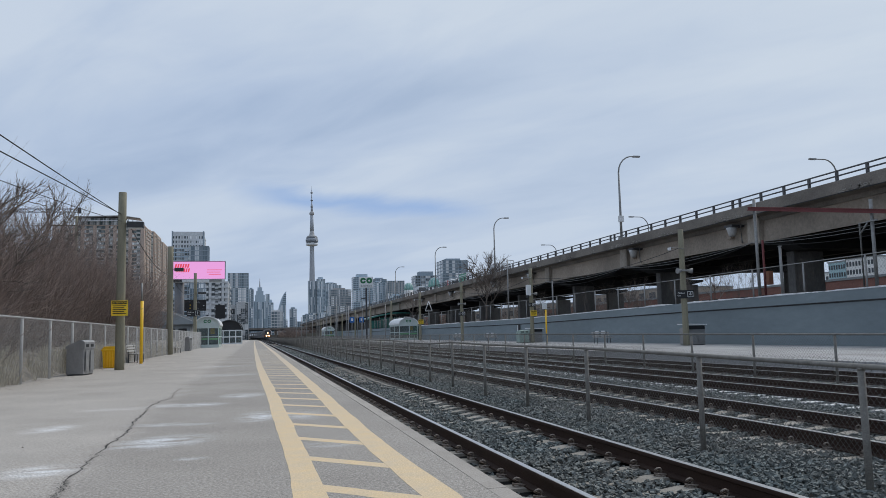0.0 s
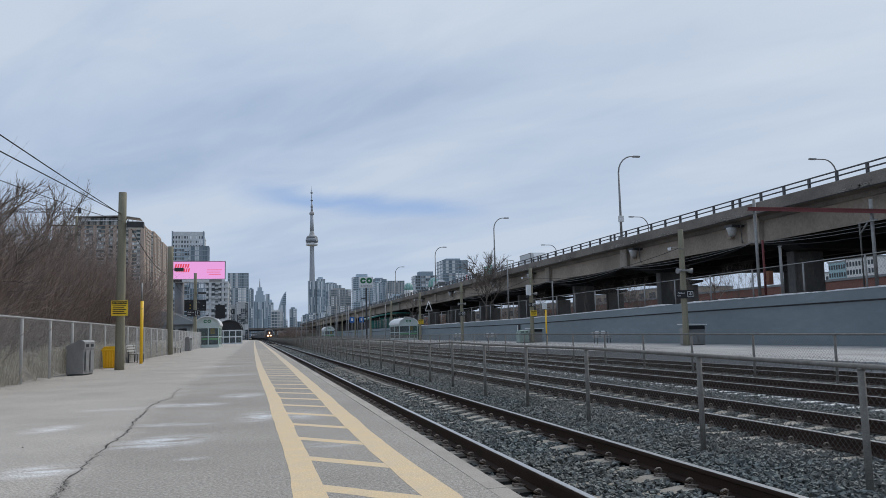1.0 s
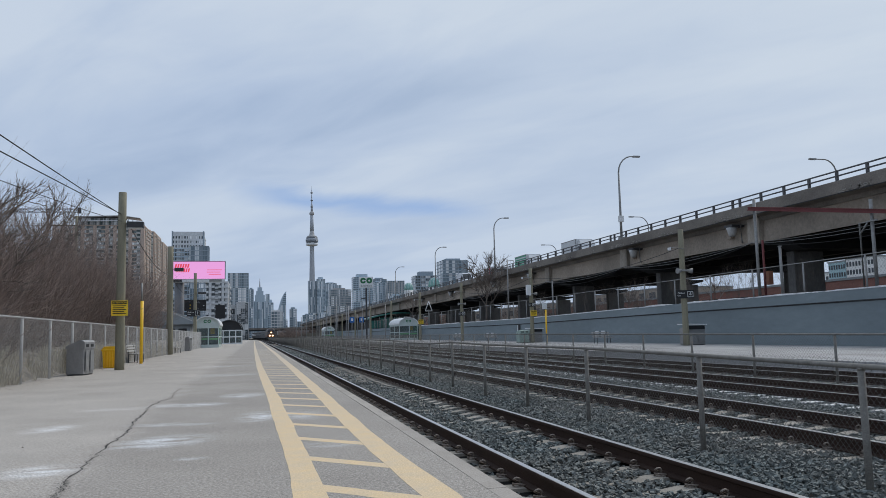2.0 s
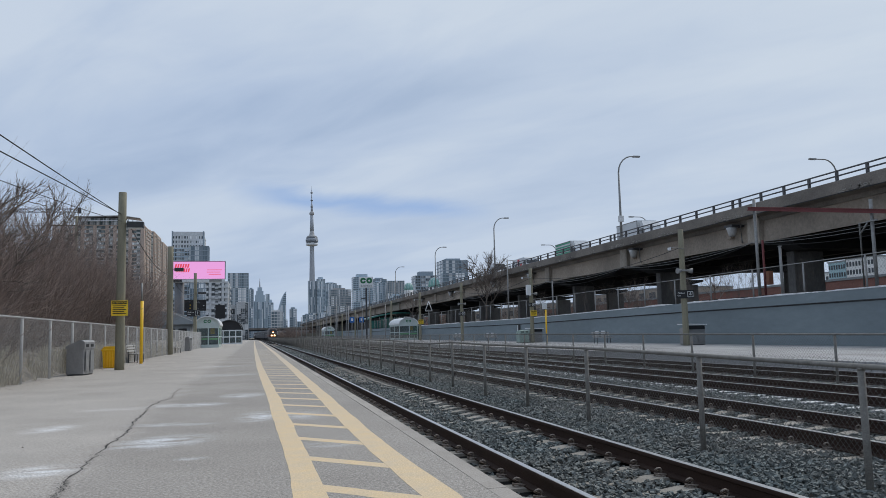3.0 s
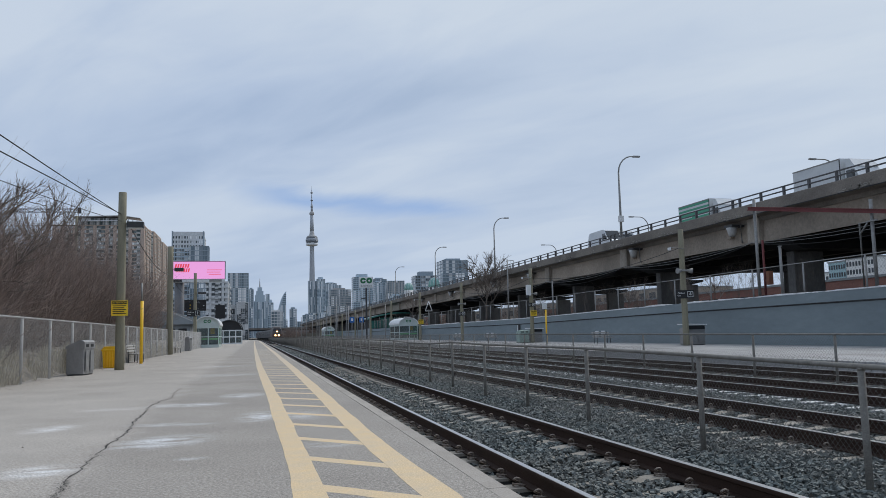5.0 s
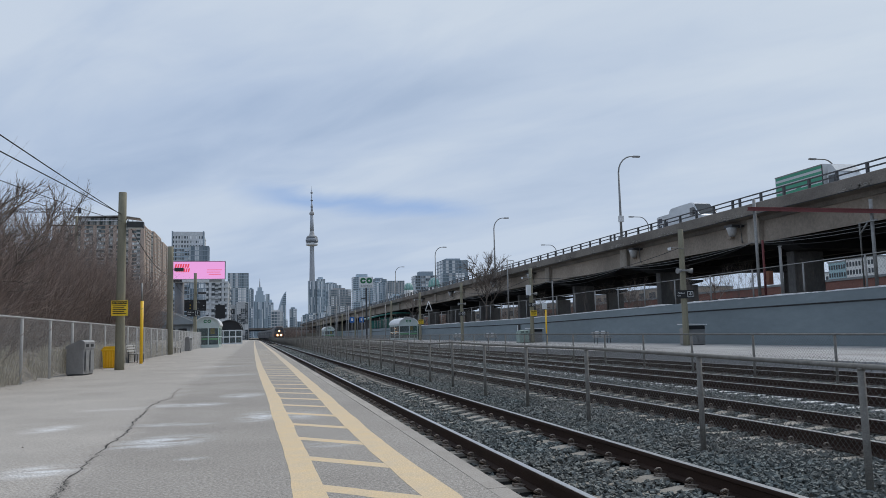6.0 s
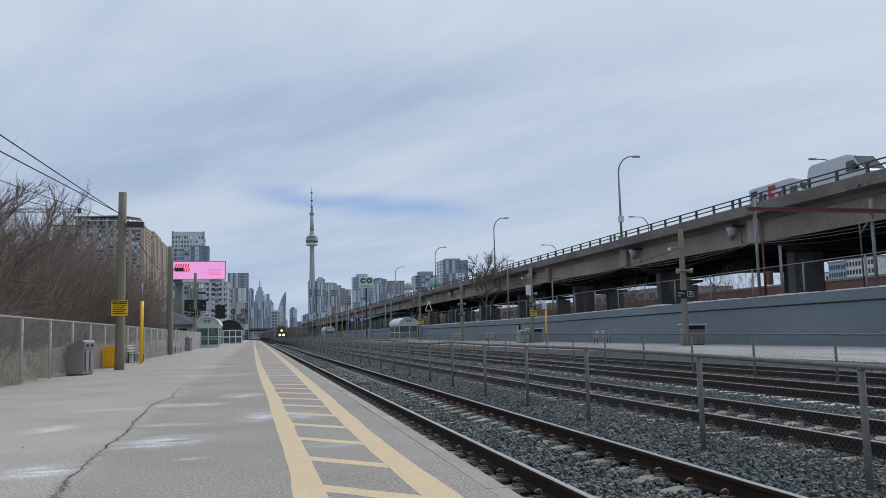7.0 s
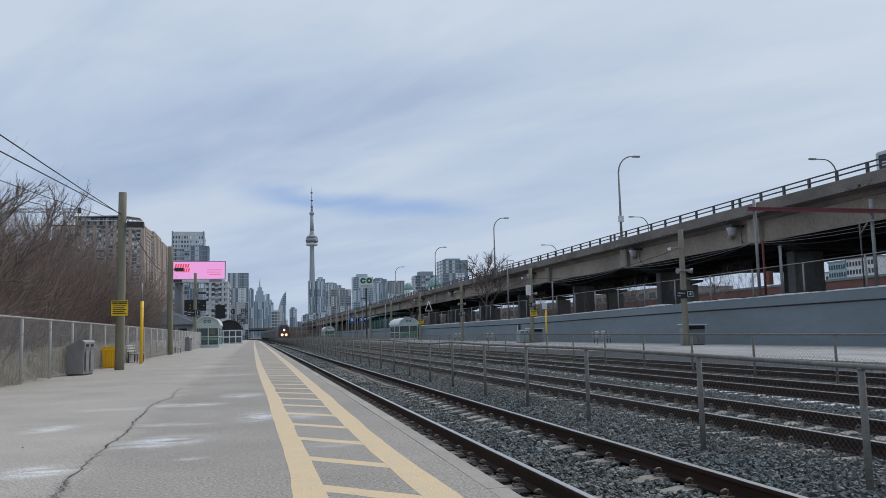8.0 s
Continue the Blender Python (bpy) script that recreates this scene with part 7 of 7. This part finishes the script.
def locomotive():
    v = thing("locomotive", "dark diesel locomotive with three lit headlights", "locomotive", "train")
    prof = [(-1.55, 1.1), (-1.55, 3.1), (-1.35, 3.9), (-0.9, 4.45), (0.9, 4.45), (1.35, 3.9), (1.55, 3.1), (1.55, 1.1)]
    bm = bmesh.new()
    rings = []
    for y, k, low in ((0, 0.86, 0.0), (0.5, 0.96, 0), (1.4, 1.0, 0), (19.5, 1.0, 0)):
        rings.append([bm.verts.new((x * k, y, 1.1 + (z - 1.1) * (0.93 if y == 0 else 1.0))) for x, z in prof])
    for p, q in zip(rings, rings[1:]):
        for i in range(8):
            bm.faces.new((p[i], p[(i + 1) % 8], q[(i + 1) % 8], q[i]))
    bm.faces.new(rings[0]), bm.faces.new(rings[-1][::-1])
    part("body", bm, M["loco"], v)
    bm = bmesh.new()
    wall_face(bm, [(-1.58, 1.4), (1.58, 1.4), (1.58, 2.1), (-1.58, 2.1)], -0.03, 19.4)
    part("colour_band", bm, M["locoband"], v)
    for s in (-1, 1):
        bm = bmesh.new()
        box(bm, s * 0.80 - 0.44, s * 0.80 + 0.44, -0.06, 0.2, 3.1, 3.75, 0.03)
        part("cab_window", bm, M["carglass"], v)
    for x, z, r in ((0, 2.95, 0.25), (-0.52, 1.75, 0.30), (0.52, 1.75, 0.30)):
        bm = bmesh.new()
        # oversized disc stands in for the lamp's halo, the bulb sits in front
        tube(bm, [(x, -0.10, z), (x, 0.3, z)], r * 1.25, n=14)
        q = part("headlight", bm, M["halo_glow"], v, "bright warm headlight, its halo drawn as a glowing disc")
        bm = bmesh.new()
        tube(bm, [(x, -0.14, z), (x, -0.09, z)], r * 0.62, n=12)
        part("bulb", bm, M["headlight"], q)
    bm = bmesh.new()
    wall_face(bm, [(-1.3, 0.25), (1.3, 0.25), (1.45, 1.1), (-1.45, 1.1)], -0.25, 0.6)
    part("pilot", bm, M["dark"], v)
    for y in (4.5, 15.0):
        bm = bmesh.new()
        box(bm, -1.1, 1.1, y - 1.8, y + 1.8, 0.3, 1.1, 0.05)
        b = part("bogie", bm, M["dark"], v)
        for k in (-1.2, 1.2):
            bm = bmesh.new()
            for s in (-1, 1):
                tube(bm, [(s * 0.72 - 0.06, y + k, 0.46), (s * 0.72 + 0.06, y + k, 0.46)], 0.46, n=18)
            tube(bm, [(-0.7, y + k, 0.46), (0.7, y + k, 0.46)], 0.08, n=8)
            part("wheelset", bm, M["rail_side"], b)
    return v


def coach():
    v = thing("passenger_coach", "grey steel passenger coach with dark windows", "railway coach", "train")
    prof = [(-1.5, 0.9), (-1.5, 3.2), (-1.2, 3.75), (-0.6, 3.95), (0.6, 3.95), (1.2, 3.75), (1.5, 3.2), (1.5, 0.9)]
    bm = bmesh.new()
    wall_face(bm, prof, 0, 25)
    part("body", bm, M["coach"], v)
    for s in (-1, 1):
        for k in range(9):
            bm = bmesh.new()
            box(bm, s * 1.505 - 0.01, s * 1.505 + 0.01, 2.4 + 2.3 * k, 4.0 + 2.3 * k, 2.2, 3.0)
            part("window", bm, M["carglass"], v)
    for y in (3.5, 21.5):
        bm = bmesh.new()
        box(bm, -1.1, 1.1, y - 1.5, y + 1.5, 0.2, 0.9, 0.04)
        part("bogie", bm, M["dark"], v)
    return v


truck_white = box_truck("box_truck", "white box truck with wind fairing", False, None, 5.6, 3.75)
truck_green = box_truck("box_truck", "white box truck with green stripes", True, None, 6.0, 3.75)
van_grey = cargo_van()
van_marked = step_van()
for big, k in ((truck_white, 0.90), (truck_green, 0.90), (van_grey, 0.92)):
    for ob in big.children_recursive:
        ob.data.transform(Matrix.Scale(k, 4))
engine = locomotive()
coaches = [coach()]
for _ in range(5):
    coaches.append(copy_thing(coaches[0], pose(0, 0, 0)))


# ---------------------------------------------------------------- what moves
DECK = 9.34
TRAIN_Y, TRAIN_SPEED = 345.0, 17.0


def rail_pose(y):
    slope = bend(y + 0.5) - bend(y - 0.5)
    return pose(TRACKS[1] + bend(y), y, RAIL_Z, 0, 0, -math.degrees(math.atan(slope)))


def motions():
    walk(truck_white, [(t, pose(41.3, y, DECK)) for t, y in ((0.0, 133.4), (1.5, 107.9), (3.5, 74.5), (4.5, 59.5), (6.0, 36.5), (8.0, 6.5))])
    walk(truck_green, [(t, pose(41.3, y, DECK)) for t, y in ((0.0, 154.2), (1.7, 124.2), (3.5, 92.9), (4.5, 76.5), (5.8, 57.0), (6.5, 46.6), (8.0, 24.3))])
    walk(van_grey, [(t, pose(37.6, y, DECK)) for t, y in ((0.0, 183.0), (3.5, 112.5), (4.5, 92.0), (5.8, 68.5), (6.5, 55.4), (7.0, 46.1), (8.0, 27.5))])
    walk(van_marked, [(t, pose(41.3, y, DECK)) for t, y in ((0.0, 166.8), (6.2, 70.0), (6.6, 63.7), (7.0, 57.5), (7.4, 52.0), (7.8, 46.6), (8.0, 43.6))])
    times = [0.0, 1.0, 2.0, 3.0, 4.0, 5.0, 6.0, 7.0, 8.0]
    walk(engine, [(t, rail_pose(TRAIN_Y - TRAIN_SPEED * t)) for t in times])
    for k, c in enumerate(coaches):
        walk(c, [(t, rail_pose(TRAIN_Y + 20.5 + 26.0 * k - TRAIN_SPEED * t)) for t in times])


motions()
